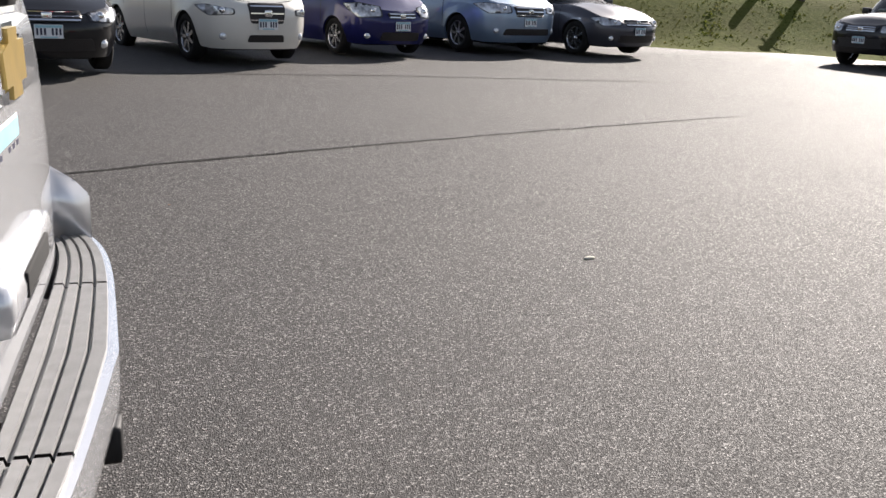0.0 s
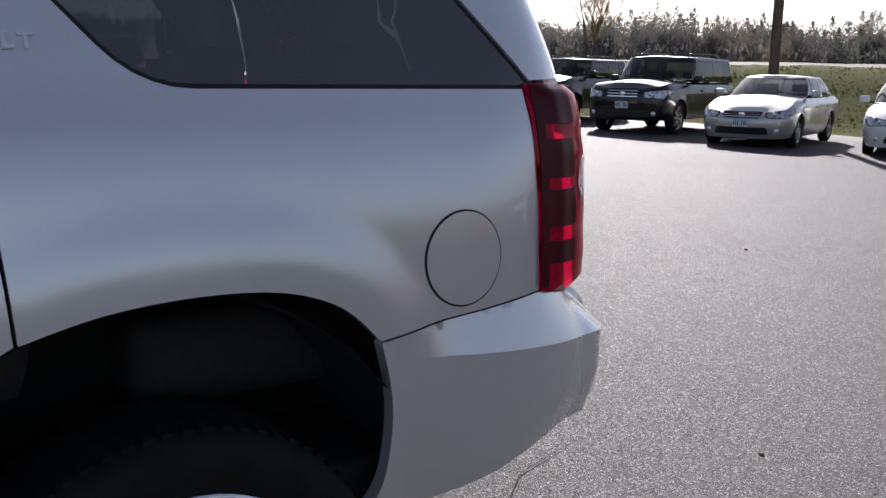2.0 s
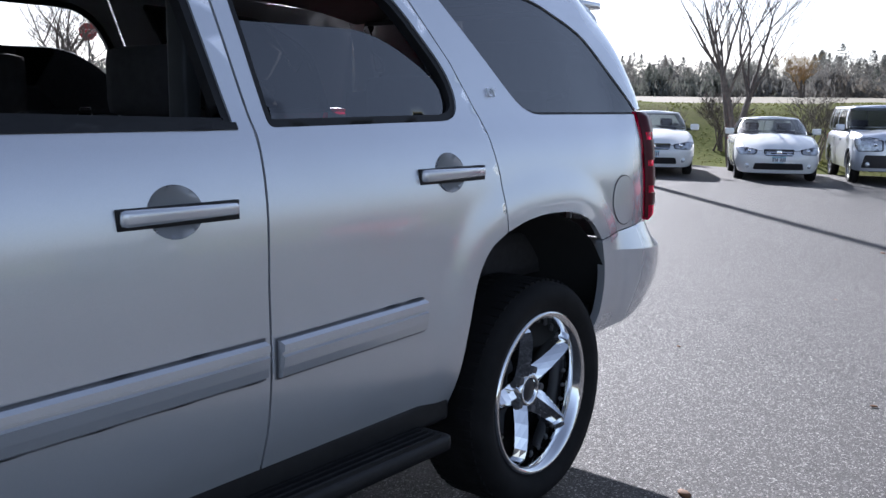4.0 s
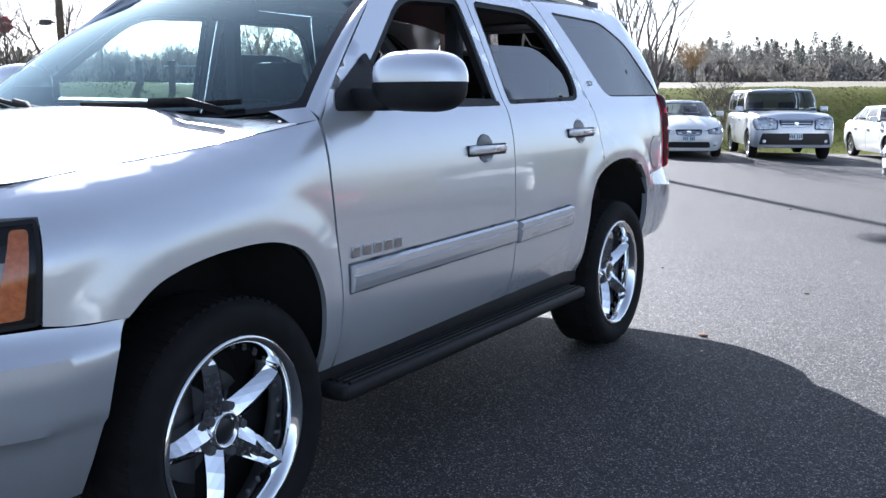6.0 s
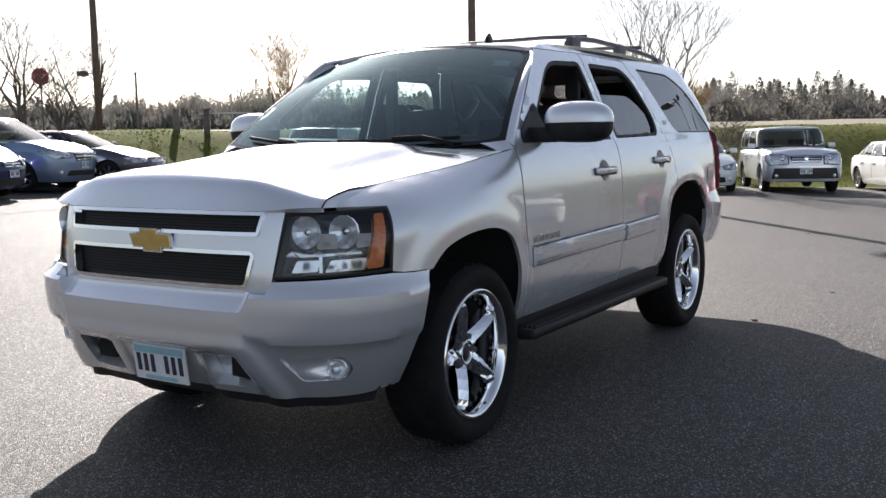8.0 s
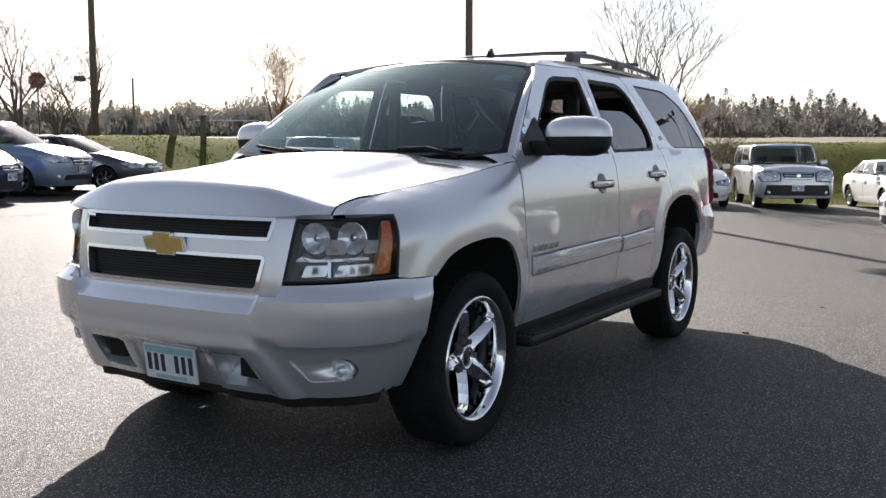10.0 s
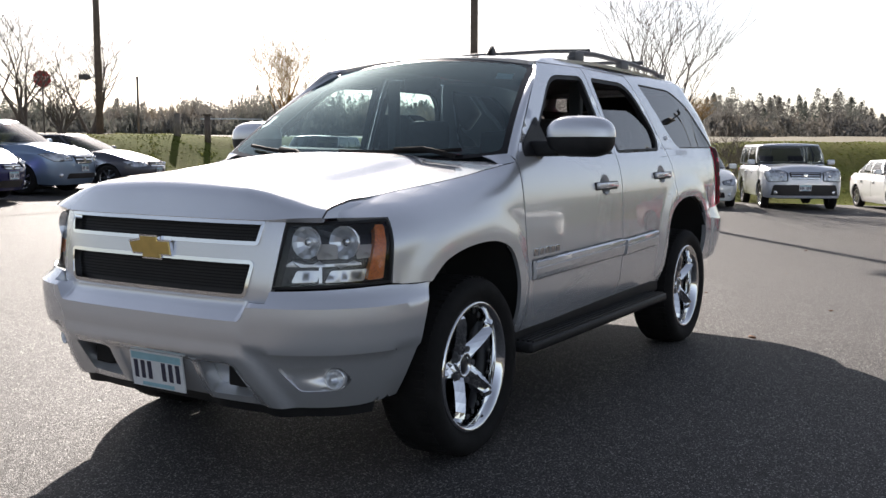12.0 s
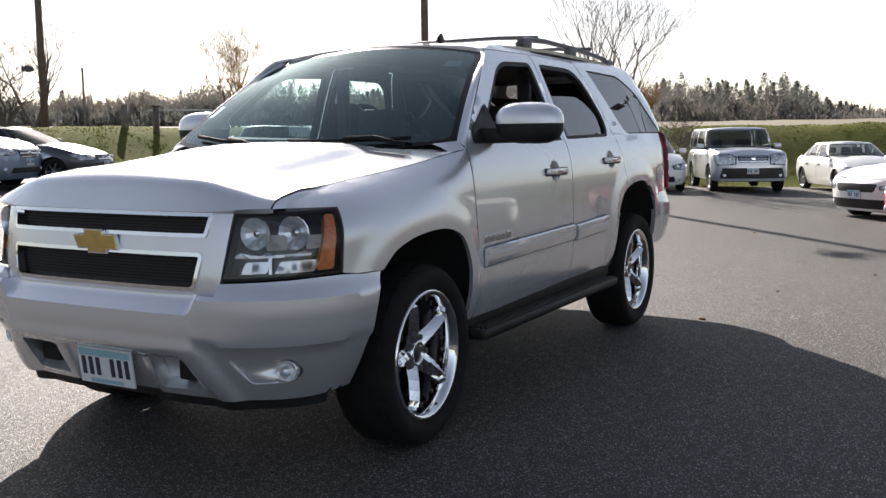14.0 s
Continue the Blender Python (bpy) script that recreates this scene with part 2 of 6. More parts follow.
def tube(points, radius, seg=8):
    bm = bmesh.new()
    pts = [Vector(p) for p in points]
    rad = radius if isinstance(radius, (list, tuple)) else [radius] * len(pts)
    loops = []
    for i, p in enumerate(pts):
        d = (pts[min(i + 1, len(pts) - 1)] - pts[max(i - 1, 0)]).normalized()
        q = d.to_track_quat("Z", "Y")
        loops.append([bm.verts.new(p + q @ Vector((rad[i] * math.cos(2 * math.pi * k / seg), rad[i] * math.sin(2 * math.pi * k / seg), 0))) for k in range(seg)])
    for A, B in zip(loops, loops[1:]):
        for k in range(seg):
            bm.faces.new((A[k], A[(k + 1) % seg], B[(k + 1) % seg], B[k]))
    bm.faces.new(loops[0][::-1])
    bm.faces.new(loops[-1])
    bmesh.ops.recalc_face_normals(bm, faces=bm.faces)
    return bm


def smoothcurve(xs, ys):
    """A monotone cubic through the given stations."""
    xs, ys = np.array(xs, float), np.array(ys, float)
    h = np.diff(xs)
    d = np.diff(ys) / h
    m = np.zeros(len(xs))
    m[0], m[-1] = d[0], d[-1]
    for i in range(1, len(xs) - 1):
        if d[i - 1] * d[i] > 0:
            w1, w2 = 2 * h[i] + h[i - 1], h[i] + 2 * h[i - 1]
            m[i] = (w1 + w2) / (w1 / d[i - 1] + w2 / d[i])

    def f(x):
        x = min(max(x, xs[0]), xs[-1])
        i = min(int(np.searchsorted(xs, x, side="right")) - 1, len(h) - 1)
        t = (x - xs[i]) / h[i]
        return float(ys[i] * (1 + 2 * t) * (1 - t) ** 2 + m[i] * h[i] * t * (1 - t) ** 2 + ys[i + 1] * t * t * (3 - 2 * t) + m[i + 1] * h[i] * t * t * (t - 1))
    return f


def rounded(pts, radii, seg=5):
    """A closed outline with its corners rounded; radii one number or one for each corner."""
    n = len(pts)
    radii = [radii] * n if isinstance(radii, (int, float)) else radii
    out = []
    for i in range(n):
        p, a, b = Vector(pts[i]), Vector(pts[i - 1]), Vector(pts[(i + 1) % n])
        r = radii[i]
        if r <= 0:
            out.append((p.x, p.y))
            continue
        ra, rb = min(r, (a - p).length * 0.48), min(r, (b - p).length * 0.48)
        p0, p1 = p + (a - p).normalized() * ra, p + (b - p).normalized() * rb
        for k in range(seg + 1):
            t = k / seg
            q = p0 * (1 - t) ** 2 + p * 2 * t * (1 - t) + p1 * t * t
            out.append((q.x, q.y))
    return out


def inside(px, py, poly):
    """Which of the points lie in the outline."""
    res = np.zeros(len(px), bool)
    n = len(poly)
    for i in range(n):
        x0, y0 = poly[i]
        x1, y1 = poly[(i + 1) % n]
        if y0 == y1:
            continue
        c = (y0 > py) != (y1 > py)
        res ^= c & (px < (x1 - x0) * (py - y0) / (y1 - y0) + x0)
    return res


def dist_to(px, py, poly):
    best = np.full(len(px), 1e9)
    n = len(poly)
    for i in range(n):
        a, b = np.array(poly[i]), np.array(poly[(i + 1) % n])
        ab = b - a
        L = float(ab @ ab) or 1e-12
        t = np.clip(((px - a[0]) * ab[0] + (py - a[1]) * ab[1]) / L, 0, 1)
        best = np.minimum(best, np.hypot(px - a[0] - t * ab[0], py - a[1] - t * ab[1]))
    return best


def panel(outline, surf, step=0.05, holes=(), thick=0.018, lift=0.0, mirror=False, lines=()):
    """A sheet of bodywork: the outline (u, v), less the holes, laid on surf(u, v), with its edges turned inwards by thick."""
    from mathutils.geometry import delaunay_2d_cdt
    loops = []
    for lp in (outline, *holes):
        d = []
        n = len(lp)
        for i in range(n):
            a, b = np.array(lp[i], float), np.array(lp[(i + 1) % n], float)
            k = max(1, int(math.ceil(np.linalg.norm(b - a) / step)))
            d += [tuple(a + (b - a) * j / k) for j in range(k)]
        loops.append(d)
    pts, edges = [], []
    for d in loops:
        s = len(pts)
        pts += d
        edges += [(s + i, s + (i + 1) % len(d)) for i in range(len(d))]
    for ln in lines:
        s = len(pts)
        pts += ln
        edges += [(s + i, s + i + 1) for i in range(len(ln) - 1)]
    us, vs = [p[0] for p in loops[0]], [p[1] for p in loops[0]]
    gu, gv = np.meshgrid(np.arange(math.floor(min(us) / step) * step, max(us), step), np.arange(math.floor(min(vs) / step) * step, max(vs), step))
    gu, gv = gu.ravel(), gv.ravel()
    ok = inside(gu, gv, loops[0])
    for d in loops[1:]:
        ok &= ~inside(gu, gv, d)
    gu, gv = gu[ok], gv[ok]
    if len(gu):
        ok = np.ones(len(gu), bool)
        for d in loops + [list(ln) + list(ln)[::-1] for ln in lines]:
            ok &= dist_to(gu, gv, d) > step * 0.45
        pts += list(zip(gu[ok], gv[ok]))
    V, E, F, ov, oe, of = delaunay_2d_cdt([Vector(p) for p in pts], edges, [], 0, 1e-6)
    cx = np.array([sum(V[i].x for i in f) / 3 for f in F])
    cy = np.array([sum(V[i].y for i in f) / 3 for f in F])
    ok = inside(cx, cy, loops[0])
    for d in loops[1:]:
        ok &= ~inside(cx, cy, d)
    P = [Vector(surf(v.x, v.y)) for v in V]
    bm = bmesh.new()
    bv = [bm.verts.new(p) for p in P]
    for f, k in zip(F, ok):
        if k:
            try:
                bm.faces.new([bv[i] for i in f])
            except ValueError:
                pass
    if lines:
        at_in = {i: k for k, src in enumerate(ov) for i in src}
        s = sum(len(d) for d in loops)
        for ln in lines:
            for i in range(len(ln) - 1):
                ed = bm.edges.get((bv[at_in[s + i]], bv[at_in[s + i + 1]]))
                if ed:
                    ed.smooth = False
            s += len(ln)
    bm.normal_update()
    N = [v.normal.copy() for v in bv]
    if lift:
        for v, n in zip(bv, N):
            v.co += n * lift
        P = [v.co.copy() for v in bv]
    if thick:
        rim = [ed for ed in bm.edges if len(ed.link_faces) == 1]
        back = {}
        idx = {v: i for i, v in enumerate(bv)}
        todo = []
        for ed in rim:
            lp = ed.link_loops[0]
            todo.append((lp.vert, lp.link_loop_next.vert))
        for a, b in todo:
            q = []
            for v in (a, b):
                if v not in back:
                    i = idx[v]
                    back[v] = (bm.verts.new(P[i]), bm.verts.new(P[i] - N[i] * thick))
                q.append(back[v])
            bm.faces.new((q[1][0], q[0][0], q[0][1], q[1][1]))
    for v in [v for v in bm.verts if not v.link_faces]:
        bm.verts.remove(v)
    if mirror:
        bmesh.ops.transform(bm, matrix=Matrix.Diagonal((1, -1, 1, 1)), verts=bm.verts)
        bmesh.ops.reverse_faces(bm, faces=bm.faces)
    return bm


def grid(nu, nv, f):
    bm = bmesh.new()
    vs = [[bm.verts.new(f(i / nu, j / nv)) for j in range(nv + 1)] for i in range(nu + 1)]
    for i in range(nu):
        for j in range(nv):
            bm.faces.new((vs[i][j], vs[i + 1][j], vs[i + 1][j + 1], vs[i][j + 1]))
    return bm


def words(name, text, size, depth, material, parent, at, label="", spacing=1.0, bold=0.0):
    cu = bpy.data.curves.new(name, "FONT")
    cu.body, cu.size, cu.extrude, cu.align_x, cu.align_y = text, size, depth, "CENTER", "CENTER"
    cu.space_character = spacing
    cu.offset = bold
    tmp = bpy.data.objects.new(name, cu)
    scene.collection.objects.link(tmp)
    me = bpy.data.meshes.new_from_object(tmp.evaluated_get(bpy.context.evaluated_depsgraph_get()))
    bpy.data.objects.remove(tmp)
    me.materials.clear()
    me.materials.append(material)
    ob = new(name, me)
    ob.parent = parent
    ob.matrix_basis = at
    if label:
        ob["label"] = label
    return ob


class Plan:
    """The half outline of a car seen from above: from the middle of the nose, round the side, to the middle of the tail."""

    def __init__(self, xf, xr, w, nf=3.6, nr=3.0, cf=0.9, cr=0.65):
        pts = []
        for k in range(81):
            th = math.pi / 2 * k / 80
            pts.append((xf - cf + cf * math.cos(th) ** (2 / nf), w * math.sin(th) ** (2 / nf)))
        for k in range(81):
            th = math.pi / 2 * (1 - k / 80)
            pts.append((xr + cr - cr * math.cos(th) ** (2 / nr), w * math.sin(th) ** (2 / nr)))
        p = np.array(pts)
        d = np.r_[0, np.cumsum(np.hypot(*np.diff(p, axis=0).T))]
        self.len = float(d[-1])
        self.d, self.p = d, p

    def at(self, s):
        sg = 1.0
        if s < 0:
            s, sg = -s, -1.0
        return float(np.interp(s, self.d, self.p[:, 0])), sg * float(np.interp(s, self.d, self.p[:, 1]))

    def normal(self, s):
        a, b = self.at(s - 0.012), self.at(s + 0.012)
        t = Vector((b[0] - a[0], b[1] - a[1])).normalized()
        return -t.y * -1, -t.x * 1

    def s_of_x(self, x):
        o = np.argsort(self.p[:, 0])
        return float(np.interp(x, self.p[o, 0], self.d[o]))

    def s_of_y(self, y, rear=False):
        h = len(self.p) // 2
        if rear:
            return float(np.interp(y, self.p[h:, 1][::-1], self.d[h:][::-1]))
        return float(np.interp(y, self.p[:h, 1], self.d[:h]))

# ---------------------------------------------------------------- the silver sport utility vehicle
def sstep(a, b, x):
    t = min(1, max(0, (x - a) / (b - a)))
    return t * t * (3 - 2 * t)


def plan_at(p, s):
    return p.at(s) if s <= p.len else (lambda q: (q[0], -q[1]))(p.at(2 * p.len - s))


def plan_normal(p, s):
    a, b = plan_at(p, s - 0.012), plan_at(p, s + 0.012)
    t = Vector((b[0] - a[0], b[1] - a[1])).normalized()
    return t.y, -t.x


TP = Plan(2.42, -2.562, 0.985, 3.6, 5.0, 0.92, 0.75)
TP.p[:, 1] *= 1 - 0.026 * np.clip((-0.9 - TP.p[:, 0]) / 1.0, 0, 1) ** 1.5
F_DOOR = smoothcurve([0.28, 0.40, 0.50, 0.62, 0.75, 0.95, 1.10, 1.20, 1.28, 1.33, 1.42, 1.5, 1.6, 1.7, 1.76, 1.80, 1.83, 1.86],
                     [0.13, 0.075, 0.040, 0.010, 0.0, 0.004, 0.012, 0.028, 0.052, 0.078, 0.113, 0.142, 0.180, 0.220, 0.247, 0.272, 0.300, 0.35])
F_NOSE = smoothcurve([0.3, 0.75, 0.78, 0.92, 1.05, 1.10, 1.14], [0.04, 0.02, 0.018, 0.034, 0.058, 0.075, 0.105])
F_TAIL = smoothcurve([0.4, 0.9, 1.2, 1.36, 1.5, 1.65, 1.76, 1.83, 1.86], [0.03, 0.02, 0.03, 0.06, 0.115, 0.20, 0.30, 0.42, 0.5])


def z_shoulder(x):
    return 1.285 - 0.172 * (x - 1.0) + 0.040 * sstep(1.3, 2.2, x)


LIPS = []


def flare(x, z):
    """A narrow raised lip round each wheel opening."""
    out = 0
    if z > 1.25 or z < 0.42:
        return 0
    for line, cx in zip(LIPS, (1.52, -1.43)):
        if abs(x - cx) < 0.75:
            d = float(np.min(np.hypot(line[:, 0] - x, line[:, 1] - z)))
            out = max(out, 0.013 * (1 - min(1.0, max(0.0, (d - 0.060) / 0.085))))
    return out * sstep(0.42, 0.55, z)


def body(s, z):
    x, y = plan_at(TP, s)
    nx, ny = plan_normal(TP, s)
    ins = F_DOOR(z)
    kf = sstep(0.98, 1.25, x)
    if kf > 0:
        zt = z_shoulder(x)
        t = min(1.0, max(0, (z - (zt - 0.19)) / 0.19))
        low = F_DOOR(min(z, 1.0)) + 0.012 * t + (0.085 + 0.130 * sstep(1.0, 1.95, x)) * (1 - math.sqrt(max(0, 1 - t * t)))
        ins = ins * (1 - kf) + low * kf
    kn = sstep(2.10, 2.32, x)
    if kn > 0:
        ins = ins * (1 - kn) + F_NOSE(z) * kn
    kr = sstep(-2.05, -2.40, x)
    if kr > 0:
        ins = ins * (1 - kr) + F_TAIL(z) * kr
    ins -= flare(x, z)
    return x - nx * ins, y - ny * ins, z


def sx(x):
    return TP.s_of_x(x)


def side(pts):
    return [(sx(x), z) for x, z in pts]


ARCH_F = [(1.085, 0.42), (1.085, 0.60), (1.105, 0.75), (1.17, 0.87), (1.27, 0.92), (1.40, 0.937), (1.59, 0.925), (1.75, 0.885), (1.85, 0.815)]
ARCH_FB = [(1.85, 0.812), (1.89, 0.74), (1.918, 0.60), (1.935, 0.45), (1.942, 0.36)]
ARCH_R1 = [(-0.985, 0.50), (-1.005, 0.66), (-1.05, 0.83), (-1.12, 0.928), (-1.22, 0.976)]
ARCH_R2 = [(-1.226, 0.978), (-1.35, 1.006), (-1.50, 1.016), (-1.65, 1.004), (-1.765, 0.962), (-1.845, 0.888)]
ARCH_RB = [(-1.847, 0.884), (-1.870, 0.77), (-1.865, 0.64), (-1.845, 0.57), (-1.81, 0.52)]
WIN_F = rounded([(0.83, 1.335), (0.68, 1.44), (0.31, 1.735), (-0.14, 1.755), (-0.195, 1.315)], [0.03, 0.15, 0.12, 0.05, 0.02])
WIN_R = rounded([(-0.30, 1.312), (-0.265, 1.755), (-0.86, 1.755), (-1.09, 1.45), (-1.07, 1.325)], [0.02, 0.05, 0.16, 0.10, 0.09])
WIN_Q = rounded([(-1.45, 1.343), (-1.08, 1.765), (-1.70, 1.757), (-2.02, 1.65), (-2.30, 1.345)], [0.09, 0.03, 0.08, 0.12, 0.012])

def fine(pts, n=4):
    """The same line with rounded, closer points (Catmull-Rom)."""
    out = []
    for i in range(len(pts) - 1):
        p0, p1, p2, p3 = (np.array(pts[max(0, min(len(pts) - 1, k))]) for k in (i - 1, i, i + 1, i + 2))
        for k in range(n):
            t = k / n
            out.append(tuple(0.5 * (2 * p1 + (p2 - p0) * t + (2 * p0 - 5 * p1 + 4 * p2 - p3) * t * t + (3 * p1 - p0 - 3 * p2 + p3) * t ** 3)))
    return out + [tuple(pts[-1])]


ARCH_F, ARCH_FB, ARCH_R1, ARCH_R2, ARCH_RB = (fine(a) for a in (ARCH_F, ARCH_FB, ARCH_R1, ARCH_R2, ARCH_RB))
LIPS += [np.array(ARCH_F + ARCH_FB), np.array(ARCH_R1 + ARCH_R2 + ARCH_RB)]
suv = empty("suv")
tagged(suv, "silver full-size sport utility vehicle with chrome star wheels", "car")


def tpart(name, bm, mat, label="", parent=None):
    return part(name, bm, mat, suv if parent is None else parent, label)


def window_trim(pts, parent, w=0.016, mat=None):
    """A dark seal round a window opening, lying on the body side."""
    c = Vector((sum(p[0] for p in pts) / len(pts), sum(p[1] for p in pts) / len(pts)))
    big = pts
    small = []
    n = len(pts)
    for i in range(n):
        a, b = Vector(pts[i - 1]), Vector(pts[(i + 1) % n])
        t = (b - a).normalized()
        q = Vector(pts[i]) + Vector((-t.y, t.x)) * w
        if (q - c).length > (Vector(pts[i]) - c).length:
            q = Vector(pts[i]) - Vector((-t.y, t.x)) * w
        small.append((q.x, q.y))
    return big, small


def s_body(y, z):
    """The station round the nose at which the body is y metres from the middle at that height."""
    a, b = 0.0, sx(1.8)
    for _ in range(40):
        m = (a + b) / 2
        a, b = (m, b) if body(m, z)[1] < y else (a, m)
    return a


for mir in (False, True):
    P = dict(mirror=mir)
    # fender
    zt = [(x, z_shoulder(x) - 0.004) for x in (2.03, 1.9, 1.7, 1.5, 1.3, 1.1)]
    sA = s_body(0.779, 1.076)
    fender = side([(1.006, 0.47), (1.082, 0.47)] + ARCH_F[3:] + [(1.90, 0.818), (2.0, 0.82), (2.052, 0.828), (2.042, 0.95), (2.026, 1.074)]) + [(sA, 1.076), (sA + 0.012, 1.096)] + side([(2.08, z_shoulder(2.08) - 0.010)] + zt + [(1.035, 1.275), (1.034, 1.1), (1.006, 0.72)])
    tpart("fender", panel(fender, body, 0.024, **P), M_SILVER)
    # front door
    fd = side([(-0.225, 0.47), (0.996, 0.47), (0.997, 0.72), (1.024, 1.1), (1.020, 1.27), (0.93, 1.36), (0.40, 1.792), (-0.20, 1.806), (-0.246, 1.3), (-0.228, 0.95)][::-1])
    def cup_hole(hx, hz):
        return [(sx(hx) + 0.072 * math.cos(a), hz + 0.004 + 0.058 * math.sin(a)) for a in [2 * math.pi * k / 28 for k in range(28)]]
    door = tpart("front_door", panel(fd, body, 0.04, [side(WIN_F), cup_hole(0.015, 1.135)], **P), M_SILVER)
    rd = side([(-0.232, 0.47), (-0.235, 0.95), (-0.254, 1.3), (-0.208, 1.806), (-0.90, 1.80), (-1.10, 1.50), (-1.175, 1.33), (-1.208, 1.15), (-1.220, 0.978)] + ARCH_R1[::-1][1:-1] + [(-0.985, 0.47)])
    rdoor = tpart("rear_door", panel(rd, body, 0.028, [side(WIN_R), cup_hole(-0.955, 1.172)], **P), M_SILVER)
    q = side([(-1.226, 0.980), (-1.214, 1.15), (-1.181, 1.33), (-1.106, 1.50), (-0.905, 1.808), (-1.5, 1.832), (-2.0, 1.82)]) + [(TP.s_of_y(0.855, True), 1.80), (TP.s_of_y(0.855, True), 1.6), (TP.s_of_y(0.855, True), 1.37)] + side([(-2.255, 1.362), (-2.268, 1.18), (-2.275, 0.925), (-2.0, 0.906), (-1.845, 0.889)] + ARCH_R2[::-1][1:])
    quarter = tpart("quarter_panel", panel(q[::-1], body, 0.026, [side(WIN_Q)], **P), M_SILVER)
    rail = side([(0.40, 1.797), (0.30, 1.818), (0.10, 1.845), (-0.6, 1.862), (-1.5, 1.858), (-2.0, 1.84), (-2.0, 1.825), (-1.5, 1.837), (-0.905, 1.813), (-0.20, 1.811)])
    tpart("roof_rail_panel", panel(rail, body, 0.05, thick=0.02, **P), M_SILVER)
    # seals and glass
    for w, par, kind, m in ((WIN_F, door, "open", M_SIDEG), (WIN_R, rdoor, "half", M_SIDEG), (WIN_Q, quarter, "shut", M_TINT)):
        big, small = window_trim(side(w), par, 0.022 if kind != "shut" else 0.010)
        part("window_seal", panel(big, body, 0.05, [small], thick=0.03, lift=-0.006, **P), M_BLACK, par)
        if kind == "shut":
            part("window_pane", panel(small, body, 0.06, thick=0.004, lift=-0.006, **P), m, par, "dark tinted fixed rear side glass")
        elif kind == "half":
            low = rounded(side([(-0.31, 1.30), (-0.295, 1.575), (-0.80, 1.585), (-1.05, 1.45), (-1.06, 1.31)]), [0.01, 0.02, 0.12, 0.13, 0.03])
            part("window_pane", panel(low, body, 0.06, thick=0.004, lift=-0.02, **P), M_TINT, par, "half lowered tinted rear door glass")
    # sill strip under each window
    for (x0, x1), par in (((0.60, -0.20), door),):
        st = side([(x0, 1.306), (x1, 1.308), (x1, 1.324), (x0, 1.328)])
        part("window_sill_strip", panel(st, body, 0.06, thick=0.01, lift=0.004, **P), M_BLACK, par)
    # side mouldings
    for x0, x1, z0, z1, par in ((0.955, -0.205, 0.715, 0.805, door), (-0.25, -0.80, 0.722, 0.812, rdoor)):
        prof = [(0.0, -0.01), (0.0, 0.010), (0.06, 0.018), (0.30, 0.023), (0.60, 0.027), (0.64, 0.018), (0.70, 0.018), (0.75, 0.028), (0.93, 0.027), (1.0, 0.012), (1.0, -0.01)]

        def mould(i_, j_, x0=x0, x1=x1, z0=z0, z1=z1, sg=-1 if mir else 1):
            i_ = (i_ * 26 - 1) / 24
            x = x0 + (x1 - x0) * min(1, max(0, i_))
            v, o = prof[int(round(j_ * 10))]
            z = z0 + 0.015 * min(1, max(0, i_)) + (z1 - z0) * v
            if i_ < 0 or i_ > 1:
                o = -0.01
            p = body(sx(x), z)
            return p[0], sg * (p[1] + o), p[2]
        bm = grid(26, 10, mould)
        if mir:
            bmesh.ops.reverse_faces(bm, faces=bm.faces)
        edge = side([(x0 + 0.006, z0 - 0.006), (x1 - 0.006, z0 + 0.009), (x1 - 0.006, z1 + 0.021), (x0 + 0.006, z1 + 0.006)])
        part("moulding_gasket", panel(edge, body, 0.05, thick=0, lift=0.003, **P), M_GREYTRIM, par)
        mo = part("side_moulding", bm, M_SILVER, par, "silver protective door moulding", smooth=False)
    # handles
    for hx, hz, par in ((0.015, 1.135, door), (-0.955, 1.172, rdoor)):
        sg = -1 if mir else 1
        s0 = sx(hx)
        p0 = body(s0, hz)
        def bowl(s_, z_, s0=s0, hz=hz):
            d = math.hypot((s_ - s0) / 0.074, (z_ - hz - 0.004) / 0.060)
            p = body(s_, z_)
            return p[0], p[1] - 0.030 * max(0.0, 1 - d ** 2.2), p[2]
        part("handle_cup", panel(cup_hole(hx, hz), bowl, 0.014, thick=0, **P), M_SILVER, par)
        bm = bmesh.new()
        box(bm, p0[0] - 0.165, p0[0] + 0.140, sg * p0[1] + 0.012 * sg - 0.005, sg * p0[1] + 0.028 * sg + 0.005, p0[2] - 0.022, p0[2] + 0.024, 0.012)
        for v in bm.verts:
            k = abs(v.co.x - p0[0]) / 0.145
            v.co.z = p0[2] + (v.co.z - p0[2]) * (1 - 0.35 * k ** 3)
            v.co.y -= sg * 0.012 * k ** 4
        hd = part("door_handle", bm, M_SILVER, par, "silver pull handle")
        bm = bmesh.new()
        box(bm, p0[0] - 0.168, p0[0] + 0.145, sg * p0[1] - 0.006, sg * p0[1] + 0.004 * sg + 0.002, p0[2] - 0.025, p0[2] + 0.020, 0.004)
        part("handle_gasket", bm, M_BLACK, hd)
    # fuel flap on the left side only
    if not mir:
        circ = [(sx(-2.05) + 0.092 * math.cos(a), 1.02 + 0.092 * math.sin(a)) for a in [2 * math.pi * k / 48 for k in range(48)]]
        circ2 = [(sx(-2.05) + 0.096 * math.cos(a), 1.02 + 0.096 * math.sin(a)) for a in [2 * math.pi * k / 48 for k in range(48)]]
        part("fuel_door_gap", panel(circ2, body, 0.03, thick=0, lift=0.0012), M_GAP, quarter)
        part("fuel_door", panel(circ, body, 0.02, thick=0.002, lift=0.003), M_SILVER, quarter, "round silver fuel filler flap")
